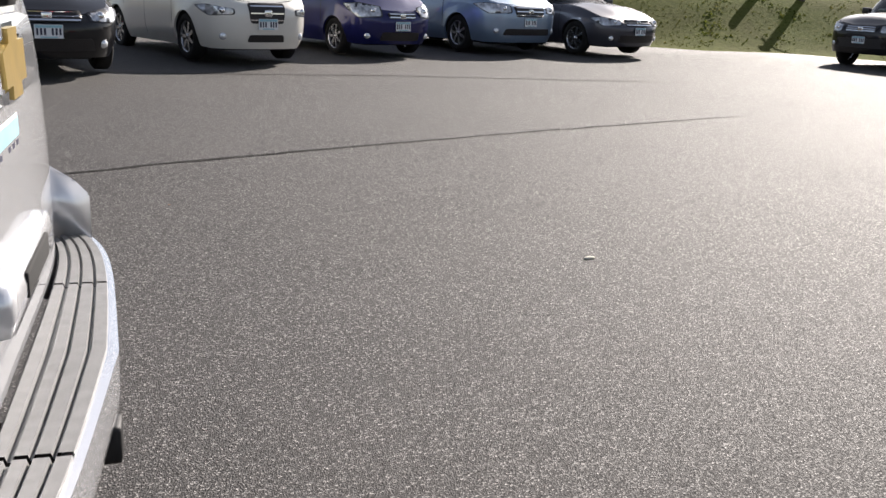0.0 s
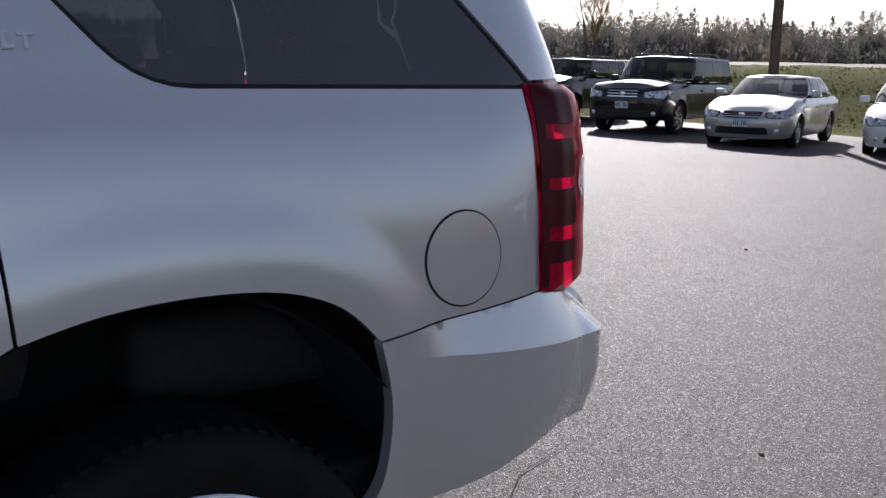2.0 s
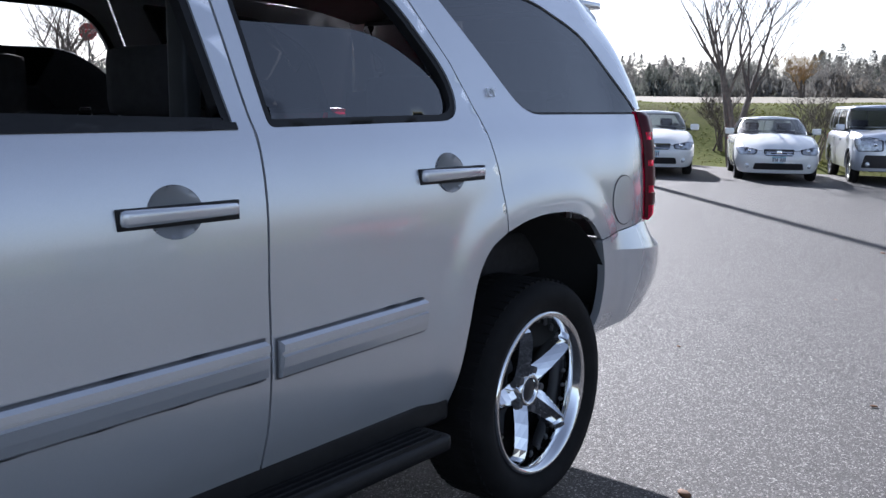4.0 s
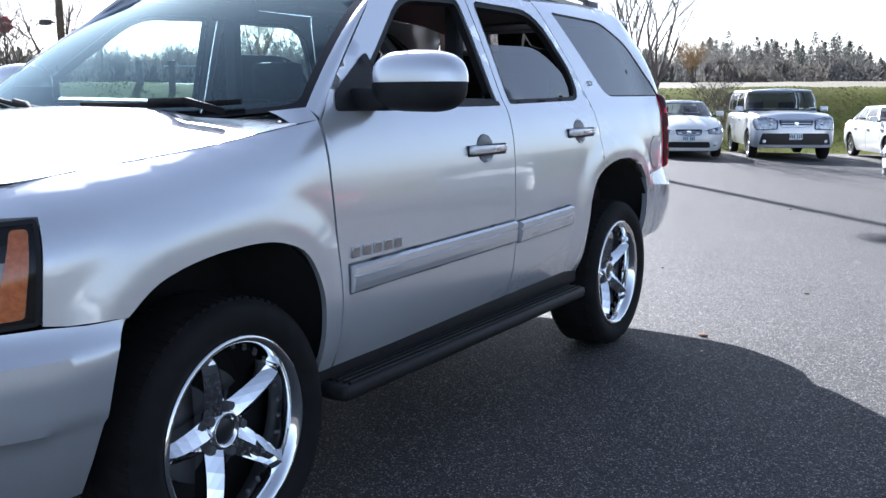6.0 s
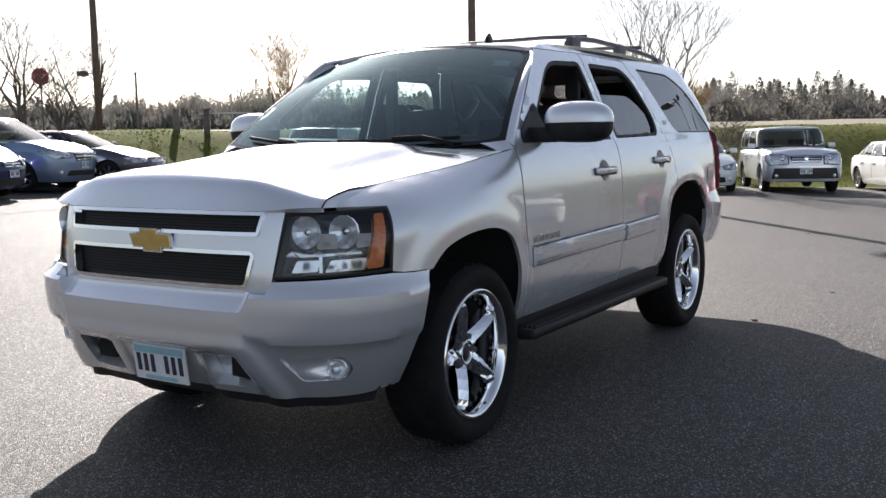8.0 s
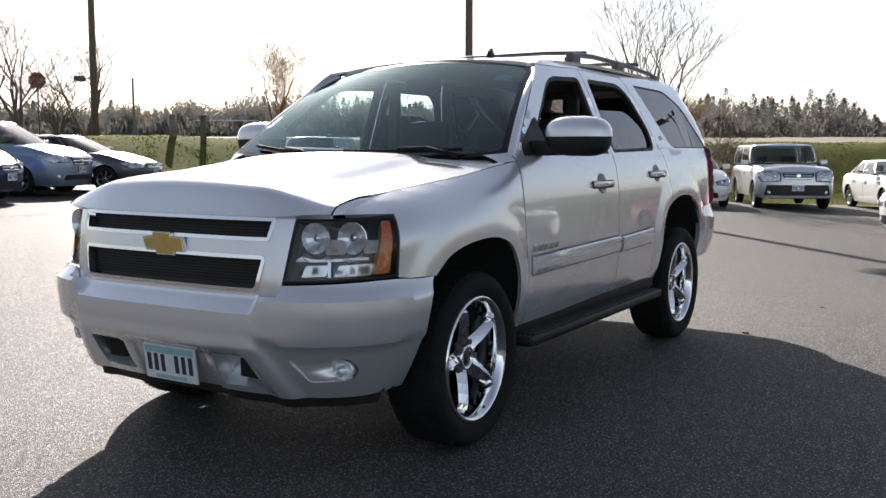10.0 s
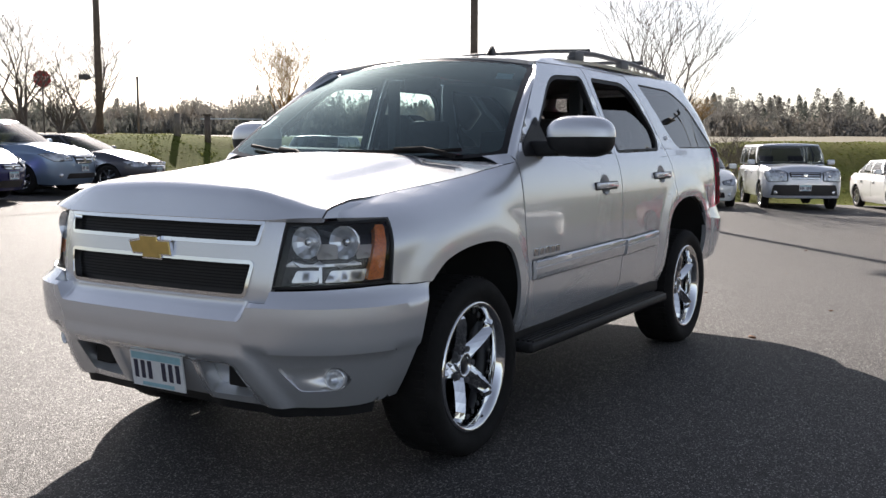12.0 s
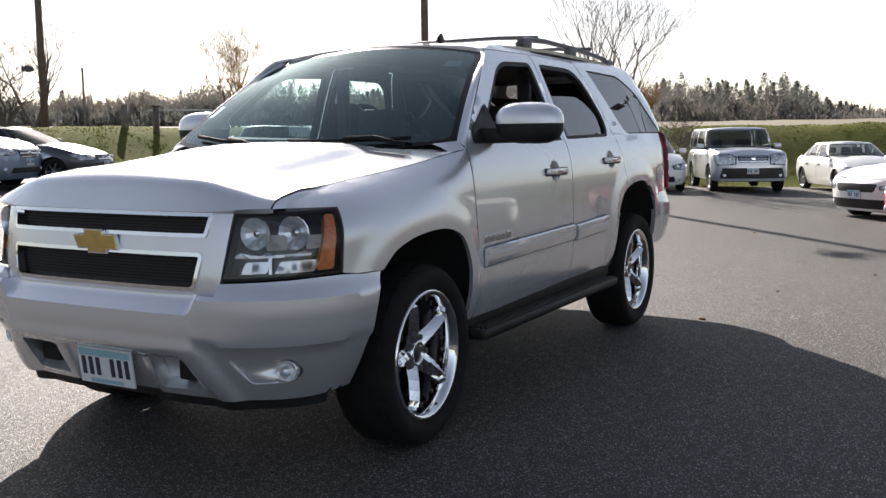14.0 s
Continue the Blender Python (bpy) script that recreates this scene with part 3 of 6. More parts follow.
    # headlamp
    hl = [(TP.s_of_y(0.60), 0.812), (sx(2.056), 0.830), (sx(2.046), 0.95), (sx(2.030), 1.072), (TP.s_of_y(0.655), 1.056)]
    hl = rounded(hl, 0.012, 3)
    lamp = tpart("headlamp", panel(hl, lambda s, z: body(s, z), 0.03, thick=0.03, lift=-0.075, **P), M_LAMPBOX, "black headlamp housing with clear cover")
    ring_b, ring_s = window_trim(hl, lamp, 0.010)
    part("headlamp_bezel", panel(ring_b, body, 0.03, [ring_s], thick=0.08, lift=-0.003, **P), M_BLACK, lamp)
    part("lamp_cover", panel(ring_s, body, 0.04, thick=0, lift=-0.006, **P), M_LENS, lamp, "clear plastic lens")
    amb = [(sx(2.150), 0.845), (sx(2.085), 0.848), (sx(2.055), 1.055), (sx(2.095), 1.055)]
    part("turn_signal", panel(rounded(amb, 0.01, 3), body, 0.025, thick=0.03, lift=-0.012, **P), M_AMBER, lamp, "amber turn signal")
    sg = -1 if mir else 1
    for cy, cz, r in ((0.728, 0.985, 0.058), (0.852, 0.985, 0.060)):
        s0 = TP.s_of_y(cy)
        p0, n0 = Vector(body(s0, cz)), Vector((*plan_normal(TP, s0), 0))
        p0 -= n0 * 0.020
        axis = Vector((1, 0.12, 0)).normalized()
        prof = [(0.001, -0.030), (r * 0.5, -0.024), (r * 0.85, -0.010), (r, 0.0), (r * 1.06, 0.004), (r * 1.06, -0.008)]
        bm = lathe(prof, 14)
        m4 = Matrix.Translation((p0.x, sg * p0.y, p0.z)) @ Vector((axis.x, sg * axis.y, 0)).to_track_quat("Y", "Z").to_matrix().to_4x4()
        bmesh.ops.transform(bm, matrix=m4, verts=bm.verts)
        refl = part("reflector_bowl", bm, M_CLEARREF, lamp, smooth=False)
        bm = bmesh.new()
        bmesh.ops.create_uvsphere(bm, u_segments=14, v_segments=8, radius=r * 0.36, matrix=m4 @ Matrix.Translation((0, -0.022, 0)))
        part("bulb", bm, M_CHROME, refl)
    for y0, y1 in ((0.765, 0.830), (0.880, 0.925)):
        pl8 = rounded([(TP.s_of_y(y0), 0.926), (TP.s_of_y(y1), 0.928), (TP.s_of_y(y1), 0.985), (TP.s_of_y(y0), 0.985)], 0.008, 2)
        part("bezel_plate", panel(pl8, body, 0.02, thick=0.01, lift=-0.035, **P), M_BEZEL, lamp)
    post_ = [(TP.s_of_y(0.772), 0.838), (TP.s_of_y(0.782), 0.838), (TP.s_of_y(0.782), 0.898), (TP.s_of_y(0.772), 0.898)]
    part("lamp_divider", panel(post_, body, 0.02, thick=0.02, lift=-0.029, **P), M_CLEARREF, lamp)
    bar = [(TP.s_of_y(0.65), 0.896), (sx(2.165), 0.902), (sx(2.165), 0.912), (TP.s_of_y(0.65), 0.906)]
    part("lamp_divider", panel(bar, body, 0.03, thick=0.02, lift=-0.03, **P), M_CLEARREF, lamp)
    for y0, y1 in ((0.67, 0.765), (0.79, 0.895)):
        low = rounded([(TP.s_of_y(y0), 0.838), (TP.s_of_y(y1), 0.842), (TP.s_of_y(y1 + 0.01), 0.886), (TP.s_of_y(y0 + 0.02), 0.884)], 0.008, 2)
        part("lower_reflector", panel(low, body, 0.02, thick=0.02, lift=-0.036, **P), M_CLEARREF, lamp)
    # tail lamp
    e0 = sx(-2.273)
    tl = [(e0, 0.923), (sx(-2.260), 1.356), (TP.s_of_y(0.855, True), 1.350), (TP.s_of_y(0.848, True), 1.15), (TP.s_of_y(0.855, True), 0.905)]

    def bulge(s, z):
        x, y, z = body(s, z)
        nx, ny = plan_normal(TP, s)
        t = (s - e0) / (TP.s_of_y(0.855, True) - e0)
        o = 0.026 * sstep(-0.02, 0.22, t) * sstep(1.36, 1.33, z) * sstep(0.905, 0.935, z)
        o += 0.006 * sstep(0.35, 0.6, t) * abs(math.sin((z - 0.945) / 0.098 * math.pi)) ** 0.35
        return x + nx * o, y + ny * o, z
    tail = tpart("tail_lamp", panel(tl[::-1], bulge, 0.018, thick=0.02, lift=0.003, **P), M_RED, "tall red tail lamp with smoked cells")
    part("lamp_backing", panel(tl[::-1], bulge, 0.05, thick=0, lift=-0.045, **P), M_CLEARREF, tail)
    a, b = sx(-2.275), TP.s_of_y(0.855, True)
    for f0, f1, z0, z1 in ((0.0, 0.085, 0.93, 1.352), (0.07, 0.47, 0.981, 1.029), (0.07, 0.48, 1.059, 1.138), (0.07, 0.46, 1.162, 1.243), (0.07, 0.50, 1.274, 1.349)):
        st = [(a + (b - a) * f0, z0), (a + (b - a) * f0, z1), (a + (b - a) * f1, z1), (a + (b - a) * f1, z0)]
        part("smoked_cell", panel(rounded(st, 0.005, 2)[::-1], bulge, 0.009, thick=0.004, lift=0.008, **P), M_SMOKE, tail)
    st = [(a + (b - a) * 0.64, 1.108), (a + (b - a) * 0.60, 1.190), (a + (b - a) * 0.90, 1.205), (a + (b - a) * 0.90, 1.120)]
    part("reverse_lens", panel(rounded(st, 0.014, 3)[::-1], bulge, 0.02, thick=0.003, lift=0.005, **P), M_REVERSE, tail)

# nose panel with two grille openings
sy = TP.s_of_y
G1 = rounded([(-sy(0.545), 0.972), (sy(0.545), 0.972), (sy(0.57), 1.064), (-sy(0.57), 1.064)], 0.015, 3)
G2 = rounded([(-sy(0.50), 0.774), (sy(0.50), 0.774), (sy(0.535), 0.917), (-sy(0.535), 0.917)], 0.03, 4)
NOSE = [(-sy(0.595), 0.758), (sy(0.595), 0.758), (sy(0.605), 0.812), (sy(0.650), 1.058), (sy(0.64), 1.078), (-sy(0.64), 1.078), (-sy(0.650), 1.058), (-sy(0.605), 0.812)]
grille = tpart("grille", panel(NOSE, body, 0.035, [G1, G2], thick=0.03), M_SILVER, "silver nose panel with two black mesh openings")
for g in (G1, G2):
    big, small = window_trim(g, grille, 0.015)
    part("chrome_surround", panel(big, body, 0.03, [small], thick=0.03, lift=0.006), M_CHROME, grille)

    part("grille_mesh", panel(g, lambda s, z: (body(s, z)[0] - 0.035, body(s, z)[1], body(s, z)[2]), 0.05, thick=0), M_MESH, grille)
    bm = bmesh.new()
    z0, z1 = g[0][1] - 0.01, max(p[1] for p in g)
    def wire(p, r, up):
        d = Vector((0, 0.0, 0.0016)) if not up else Vector((0, 0.0016, 0))
        bm.faces.new([bm.verts.new(v) for v in (p - d, r - d, r + d, p + d)])
    half_w = 0.50 if z0 < 0.9 else 0.545
    ys = np.linspace(-half_w, half_w, 91)
    rows_z = np.arange(z0 + 0.012, z1, 0.012)

    def at_grille(y, z):
        return Vector(body(sy(abs(y)) * (1 if y >= 0 else -1), z)) + Vector((-0.026, 0, 0))
    for z in rows_z:
        q = [at_grille(y, z) for y in ys[::6]]
        for p, r in zip(q, q[1:]):
            wire(p, r, False)
    for y in ys:
        wire(at_grille(y, z0 + 0.004), at_grille(y, z1 - 0.004), True)
    tagged(part("grille_lattice", bm, M_GAP, grille, smooth=False), kind="stuff")


def bowtie(w, h, d, grow=0.0):
    t = h * 0.60
    a = w * 0.42
    o = [(-w - grow, t - 0.01 + grow), (-w * 0.94 - grow, -t - grow), (-a - grow, -t - grow), (-a * 1.15 - grow, -h - grow), (a + grow, -h - grow), (a * 1.0 + grow, -t - grow), (w * 0.96 + grow, -t - grow), (w + grow, t + grow), (a + grow, t + grow), (a * 1.05 + grow, h + grow), (-a * 0.9 - grow, h + grow), (-a - grow, t + grow)]
    o = [(p[0] - 0.30 * p[1], p[1]) for p in o]
    bm = bmesh.new()
    f = bm.faces.new([bm.verts.new((0, y, z)) for y, z in o])
    r = bmesh.ops.extrude_face_region(bm, geom=[f])
    bmesh.ops.translate(bm, vec=(d, 0, 0), verts=[v for v in r["geom"] if isinstance(v, bmesh.types.BMVert)])
    bmesh.ops.recalc_face_normals(bm, faces=bm.faces)
    return bm


xg = body(0, 0.955)[0]
em = part("emblem", bowtie(0.112, 0.041, 0.014, 0.007), M_CHROME, grille, "gold cross-shaped maker's badge with chrome rim", smooth=False, at=pose(xg + 0.004, 0, 0.943))
part("emblem_face", bowtie(0.112, 0.041, 0.018), M_GOLD, em, smooth=False)

# front bumper
FBZ = [0.30, 0.345, 0.38, 0.45, 0.572, 0.577, 0.60, 0.70, 0.751, 0.79, 0.812]
FBO = [-0.11, -0.085, -0.062, -0.022, 0.034, 0.052, 0.058, 0.068, 0.066, 0.024, 0.0]
FB = lambda z: float(np.interp(z, FBZ, FBO))


def fbump(s, z):
    x, y = plan_at(TP, s)
    nx, ny = plan_normal(TP, s)
    k = sstep(1.72, 2.15, x)
    zc = z + 0.055 * (1 - sstep(0.505, 0.535, abs(y))) * sstep(0.59, 0.64, z)
    o = FB(min(zc, 0.80)) * (0.25 + 0.75 * k) - F_DOOR(z) * (1 - k) - 0.02 * k
    a = abs(y)
    # raised frame round the number plate
    top, wid = 0.575, 0.50 + (0.575 - z) * 0.55
    if z < 0.60:
        ins_ = sstep(wid + 0.05, wid - 0.01, a) * sstep(0.60, 0.565, z)
        rim = ins_ * (1 - sstep(wid - 0.05, wid - 0.13, a) * sstep(0.545, 0.50, z))
        o += 0.034 * rim - 0.030 * sstep(0.24, 0.20, a) * sstep(0.545, 0.52, z)
    return x + nx * o, y + ny * o, z


def fog_hole(sgn):
    return [(sgn * sy(0.62), 0.520), (sgn * sy(0.70), 0.418), (sgn * sy(0.845), 0.422), (sgn * sy(0.868), 0.465), (sgn * sy(0.835), 0.520)]


def hook_hole(sgn):
    return [(sgn * sy(0.265), 0.372), (sgn * sy(0.485), 0.378), (sgn * sy(0.45), 0.522), (sgn * sy(0.265), 0.515)]


cut = side(ARCH_FB[::-1])
LO = [(s, z) for s, z in cut]
outline = [(-LO[0][0], 0.35)] + [(0.0 + k, 0.345) for k in np.linspace(-1.0, 1.0, 9)] + LO + [(sx(1.95), 0.812), (sx(2.05), 0.820), (sx(2.128), 0.820), (sy(0.605), 0.806), (sy(0.60), 0.766), (-sy(0.60), 0.766), (-sy(0.605), 0.806), (-sx(2.128), 0.820), (-sx(2.05), 0.820), (-sx(1.95), 0.812)] + [(-s, z) for s, z in LO[::-1]][:-1]
holes = [rounded(fog_hole(1), 0.02, 3), rounded(fog_hole(-1), 0.02, 3), rounded(hook_hole(1), 0.015, 3), rounded(hook_hole(-1), 0.015, 3)]
ffold = [[(float(s), 0.751 - 0.055 * (1 - sstep(0.505, 0.535, abs(plan_at(TP, float(s))[1])))) for s in np.linspace(-sx(2.0), sx(2.0), 121)]]
for sg in (1, -1):
    ffold.append([(sg * float(s), 0.577) for s in np.linspace(sy(0.60), sx(2.06), 30)])
fb = tpart("front_bumper", panel(outline, fbump, 0.022, holes, thick=0.07, lines=ffold), M_SILVER, "silver front bumper with fog lamp pockets")
for i, hset in enumerate(holes):
    deep = lambda s, z, k=0.05 if i < 2 else 0.07: (lambda p: (p[0] - k, p[1], p[2]))(fbump(s, z))
    if i < 2:
        def pocket(s, z, sg=1 if i == 0 else -1):
            p = fbump(s, z)
            t = sstep(0.62, 0.82, abs(p[1]))
            return p[0] - 0.006 - (0.012 + 0.065 * t) * sstep(0.425, 0.485, z), p[1], p[2]
        part("fog_pocket", panel(hset, pocket, 0.02, thick=0), M_SILVER, fb)
        sg = 1 if i == 0 else -1
        p = fbump(sg * sy(0.815), 0.472)
        m4 = Matrix.Translation((p[0] - 0.010, p[1], p[2])) @ Vector((0.93, 0.3 * sg, 0)).to_track_quat("Y", "Z").to_matrix().to_4x4()
        bm = lathe([(0.001, -0.02), (0.022, -0.015), (0.032, 0.0), (0.036, 0.008), (0.039, 0.010), (0.041, 0.002), (0.041, -0.03)], 24)
        bmesh.ops.transform(bm, matrix=m4, verts=bm.verts)
        fog = part("fog_lamp", bm, M_CLEARREF, fb, "round clear fog lamp")
        bm = lathe([(0.001, 0.012), (0.016, 0.010), (0.028, 0.004)], 24)
        bmesh.ops.transform(bm, matrix=m4, verts=bm.verts)
        part("fog_lens", bm, M_LENS, fog)
    else:
        part("tow_pocket", panel(hset, deep, 0.03, thick=0), M_SILVER, fb)
        sg = 1 if i == 2 else -1
        p = fbump(sg * sy(0.40), 0.45)
        part("tow_opening", boxbm(p[0] - 0.10, p[0] - 0.045, p[1] - 0.055, p[1] + 0.055, 0.41, 0.492, bev=0.01), M_GAP, fb)
part("lower_valance", panel([(-1.05, 0.30), (1.05, 0.30), (1.10, 0.36), (-1.10, 0.36)], lambda s, z: (fbump(s, 0.345)[0] - 0.02 - (0.36 - z) * 0.3, fbump(s, 0.345)[1] * 0.98, z), 0.05, thick=0.02), M_BLACK, fb)


def plate(parent, m, name="number_plate", size=(0.305, 0.152)):
    """A pale number plate with a blue band and plain bars for its characters. It faces along +x."""
    w, h = size
    bm = boxbm(-0.004, 0.004, -w / 2, w / 2, -h / 2, h / 2, bev=0.002)
    pl = part(name, bm, M_PLATEW, parent, "white number plate with a blue upper band", smooth=False, at=m)
    part("blue_band", boxbm(0.004, 0.006, -w * 0.47, w * 0.47, h * 0.27, h * 0.46), M_PLATEB, pl, smooth=False)
    part("blue_band", boxbm(0.004, 0.006, -w * 0.3, w * 0.3, -h * 0.46, -h * 0.36), M_PLATEB, pl, smooth=False)
    for i in range(7):
        if i == 3:
            continue
        y = (i - 3) * w * 0.133
        part("character_bar", boxbm(0.004, 0.006, y - w * 0.036, y + w * 0.036, -h * 0.26, h * 0.24), M_INK, pl, smooth=False)
    return pl


xa, xb = fbump(sy(0.10), 0.37)[0], fbump(sy(0.10), 0.50)[0]
plate(suv, pose(max(xa, xb - 0.012) + 0.020, 0, 0.435, 0, 7, 0))


# bonnet
def z_hood(x, y):
    a = abs(y)
    k = sstep(1.85, 2.28, x)
    nose = 0.036 * k * (1 - sstep(0.50, 0.76, a))
    wid = 0.77 + 0.13 * sstep(1.95, 1.05, x)
    return z_shoulder(x) + 0.058 * (1 - (a / wid) ** 2) + 0.036 * (1 - sstep(0.42, 0.57, a)) * (1 - 0.6 * k) * (0.35 + 0.65 * sstep(1.10, 1.45, x)) - 0.004 + nose


def hood_front(y):
    return body(TP.s_of_y(min(abs(y), 0.80)), 1.07)[0] + 0.016


def hood_pt(u, y):
    """The bonnet: u is the way behind its front edge; near the nose it turns down in a face above the grille."""
    hf = hood_front(y)
    x0 = hf - 0.095
    x = hf + u
    if x <= x0:
        return x, y, z_hood(x, y)
    z0, z1 = z_hood(x0, y), 1.068 + 0.012 * sstep(0.52, 0.74, abs(y))
    t = min(1.0, (x - x0) / 0.135)
    cx, cz = x0 + 0.050, z0 - 0.010
    ex, ez = hf, z1
    if t < 0.45:
        q = t / 0.45
        mx, mz = cx + (ex - cx) * 0.25, cz + (ez - cz) * 0.25
        return x0 * (1 - q) ** 2 + cx * 2 * q * (1 - q) + mx * q * q, y, z0 * (1 - q) ** 2 + cz * 2 * q * (1 - q) + mz * q * q
    q = 0.25 + 0.75 * (t - 0.45) / 0.55
    return cx + (ex - cx) * q, y, cz + (ez - cz) * q


def edge_y(x):
    s = sx(x)
    return body(s, z_shoulder(x) - 0.004)[1] - 0.006


hood_out = [(0.04, 0.0), (0.04, 0.70), (0.038, 0.770)] + [(x - hood_front(y), y) for x, y in [(x, edge_y(x)) for x in (2.06, 1.97, 1.8, 1.6, 1.4, 1.2, 1.10)] + [(1.150, 0.70), (1.205, 0.45), (1.246, 0.2), (1.255, 0.0)]]
full = hood_out + [(x, -y) for x, y in hood_out[::-1][1:-1]]
tpart("hood", panel(full, hood_pt, 0.024, thick=0.025), M_SILVER, "silver hood with a raised centre")

for sg in (1, -1):
    gap = [Vector((*body(s_body(0.779, 1.076), 1.076)[:2], 1.078))] + [Vector(body(sx(x), z_shoulder(x) - 0.004 - (0.008 if x > 2.05 else 0))) for x in (2.08, 2.03, 1.97, 1.85, 1.7, 1.55, 1.4, 1.25, 1.1)]
    he = [Vector(hood_pt(hood_out[2][0] + (hood_out[3][0] - hood_out[2][0]) * k / 6, hood_out[2][1] + (hood_out[3][1] - hood_out[2][1]) * k / 6)) for k in range(7)]
    fe = [Vector(body(*q)) for q in ((s_body(0.779, 1.076), 1.076), (s_body(0.779, 1.076) + 0.006, 1.086), (s_body(0.779, 1.076) + 0.012, 1.096), (s_body(0.779, 1.076) * 0.5 + sx(2.08) * 0.5, 1.108), (sx(2.08), z_shoulder(2.08) - 0.010), (sx(2.055), z_shoulder(2.055) - 0.007), (sx(2.03), z_shoulder(2.03) - 0.004))]
    def cap(i, j, sg=sg):
        k = int(round(i * 6))
        r = he[k].lerp(fe[k], j) - Vector((0.003, 0.002, 0.003)) * (1 - j)
        return r.x, sg * r.y, r.z
    bm = grid(6, 3, cap)
    if sg < 0:
        bmesh.ops.reverse_faces(bm, faces=bm.faces)
    tpart("fender_cap", bm, M_SILVER)
    gap = [h + Vector((0.002, 0.004, 0.0)) for h in he] + gap[3:]
    tpart("hood_gap", tube([(q.x - 0.001, sg * (q.y - 0.004), q.z - 0.001) for q in gap], 0.0035, 6), M_GAP)

# windscreen, roof
def ws(u, v):
    b = Vector((1.25 - 0.18 * u * u - 0.03 * u ** 4, 0.885 * u, 1.256 + 0.055 * u * u))
    t = Vector((0.375 - 0.045 * u * u, 0.672 * u, 1.842 - 0.058 * u * u))
    p = b.lerp(t, v)
    k = 4 * v * (1 - v)
    return p + Vector((0.015, 0, 0.030)) * k


def ws_m(a, b):
    return ws(a / 0.8, b / 1.08)


WS = rounded([(-0.775, 0.03), (0.775, 0.03), (0.765, 1.045), (-0.765, 1.045)], [0.05, 0.05, 0.09, 0.09])
tpart("windscreen", panel(WS, ws_m, 0.06, thick=0.004), M_WIND, "clear windscreen")
band_o = [(-0.80, 0.0), (0.80, 0.0), (0.80, 1.08), (-0.80, 1.08)]
tpart("windscreen_border", panel(band_o, ws_m, 0.05, [WS], thick=0.01), M_FRIT)
for sg in (1, -1):
    def apil(i, j, sg=sg):
        v = i
        p = ws(1.0, v)
        x = 1.02 + (0.370 - 1.02) * v
        z = 1.275 + (1.80 - 1.275) * v + 0.02 * math.sin(math.pi * v)
        q = Vector(body(sx(x), z))
        q.y -= 0.003
        r = p.lerp(q, j)
        k = 4 * j * (1 - j)
        r += Vector((0.003, 0.006, 0.004)) * k
        return (r.x, sg * r.y, r.z)
    bm = grid(16, 8, apil)
    if sg < 0:
        bmesh.ops.reverse_faces(bm, faces=bm.faces)
    bmesh.ops.reverse_faces(bm, faces=bm.faces)
    tpart("a_pillar", bm, M_SILVER)
Z_ROOF = smoothcurve([-2.36, -2.2, -2.0, -1.5, -0.6, 0.0, 0.37], [1.795, 1.835, 1.862, 1.893, 1.905, 1.888, 1.847])


def roof(x, y):
    w = 0.655 + 0.02 * sstep(0.37, 0.0, x)
    return (x, y, Z_ROOF(x) - 0.042 * (abs(y) / w) ** 2.2 - 0.04 * max(0, abs(y) / w - 0.9))


ro = [(0.37, 0.0), (0.362, 0.3), (0.338, 0.648), (0.1, 0.666), (-0.2, 0.672), (-1.0, 0.672), (-1.9, 0.655), (-2.2, 0.62), (-2.36, 0.56), (-2.38, 0.0)]
tpart("roof", panel((ro + [(x, -y) for x, y in ro[::-1][1:-1]])[::-1], lambda x, y: roof(x, y), 0.06, thick=0.02), M_SILVER)
part("cowl", grid(4, 12, lambda i, j: (1.20 + 0.06 * i - 0.20 * ((j - 0.5) * 2) ** 2, (j - 0.5) * 1.50, 1.235 + 0.02 * (1 - i) + 0.03 * ((j - 0.5) * 2) ** 2)), M_BLACK, suv)
for y0, y1 in ((0.62, 0.02), (-0.08, -0.62)):
    pts = []
    for k in range(9):
        t = k / 8
        p = ws_m(y0 + (y1 - y0) * t, 0.045 + 0.035 * t) + Vector((0.012, 0, 0.016))
        pts.append(p)
    w = part("wiper", tube(pts, 0.010, 6), M_RUBBER, suv, "black windscreen wiper")
    part("wiper_arm", tube([pts[0] + Vector((0.10, 0.02, -0.03)), pts[2] + Vector((0.03, 0, 0.012)), pts[4] + Vector((0.005, 0, 0.012))], 0.012, 6), M_RUBBER, w)
# painted corners between hood, fender and pillar
for sg in (1, -1):
    ye = edge_y(1.10)
    A0, A1 = Vector((1.106, ye - 0.03, z_hood(1.10, ye - 0.03) - 0.004)), Vector(body(sx(1.034), 1.276))
    B0, B1 = ws(0.88, 0.0) + Vector((0.003, 0, 0.003)), ws(1.0, 0.0) + Vector((0.002, 0.003, 0.003))

    def corner(i, j, sg=sg):
        r = A0.lerp(A1, j).lerp(B0.lerp(B1, j), i) + Vector((0, 0, 0.004)) * 4 * i * (1 - i)
        return r.x, sg * r.y, r.z
    bm = grid(6, 6, corner)
    if sg > 0:
        bmesh.ops.reverse_faces(bm, faces=bm.faces)
    tpart("cowl_corner", bm, M_SILVER)
# sticker high on the windscreen
part("windscreen_sticker", panel([(0.60, 0.83), (0.70, 0.83), (0.70, 0.91), (0.60, 0.91)], ws_m, 0.05, thick=0, lift=-0.006), M_PAPER, suv)

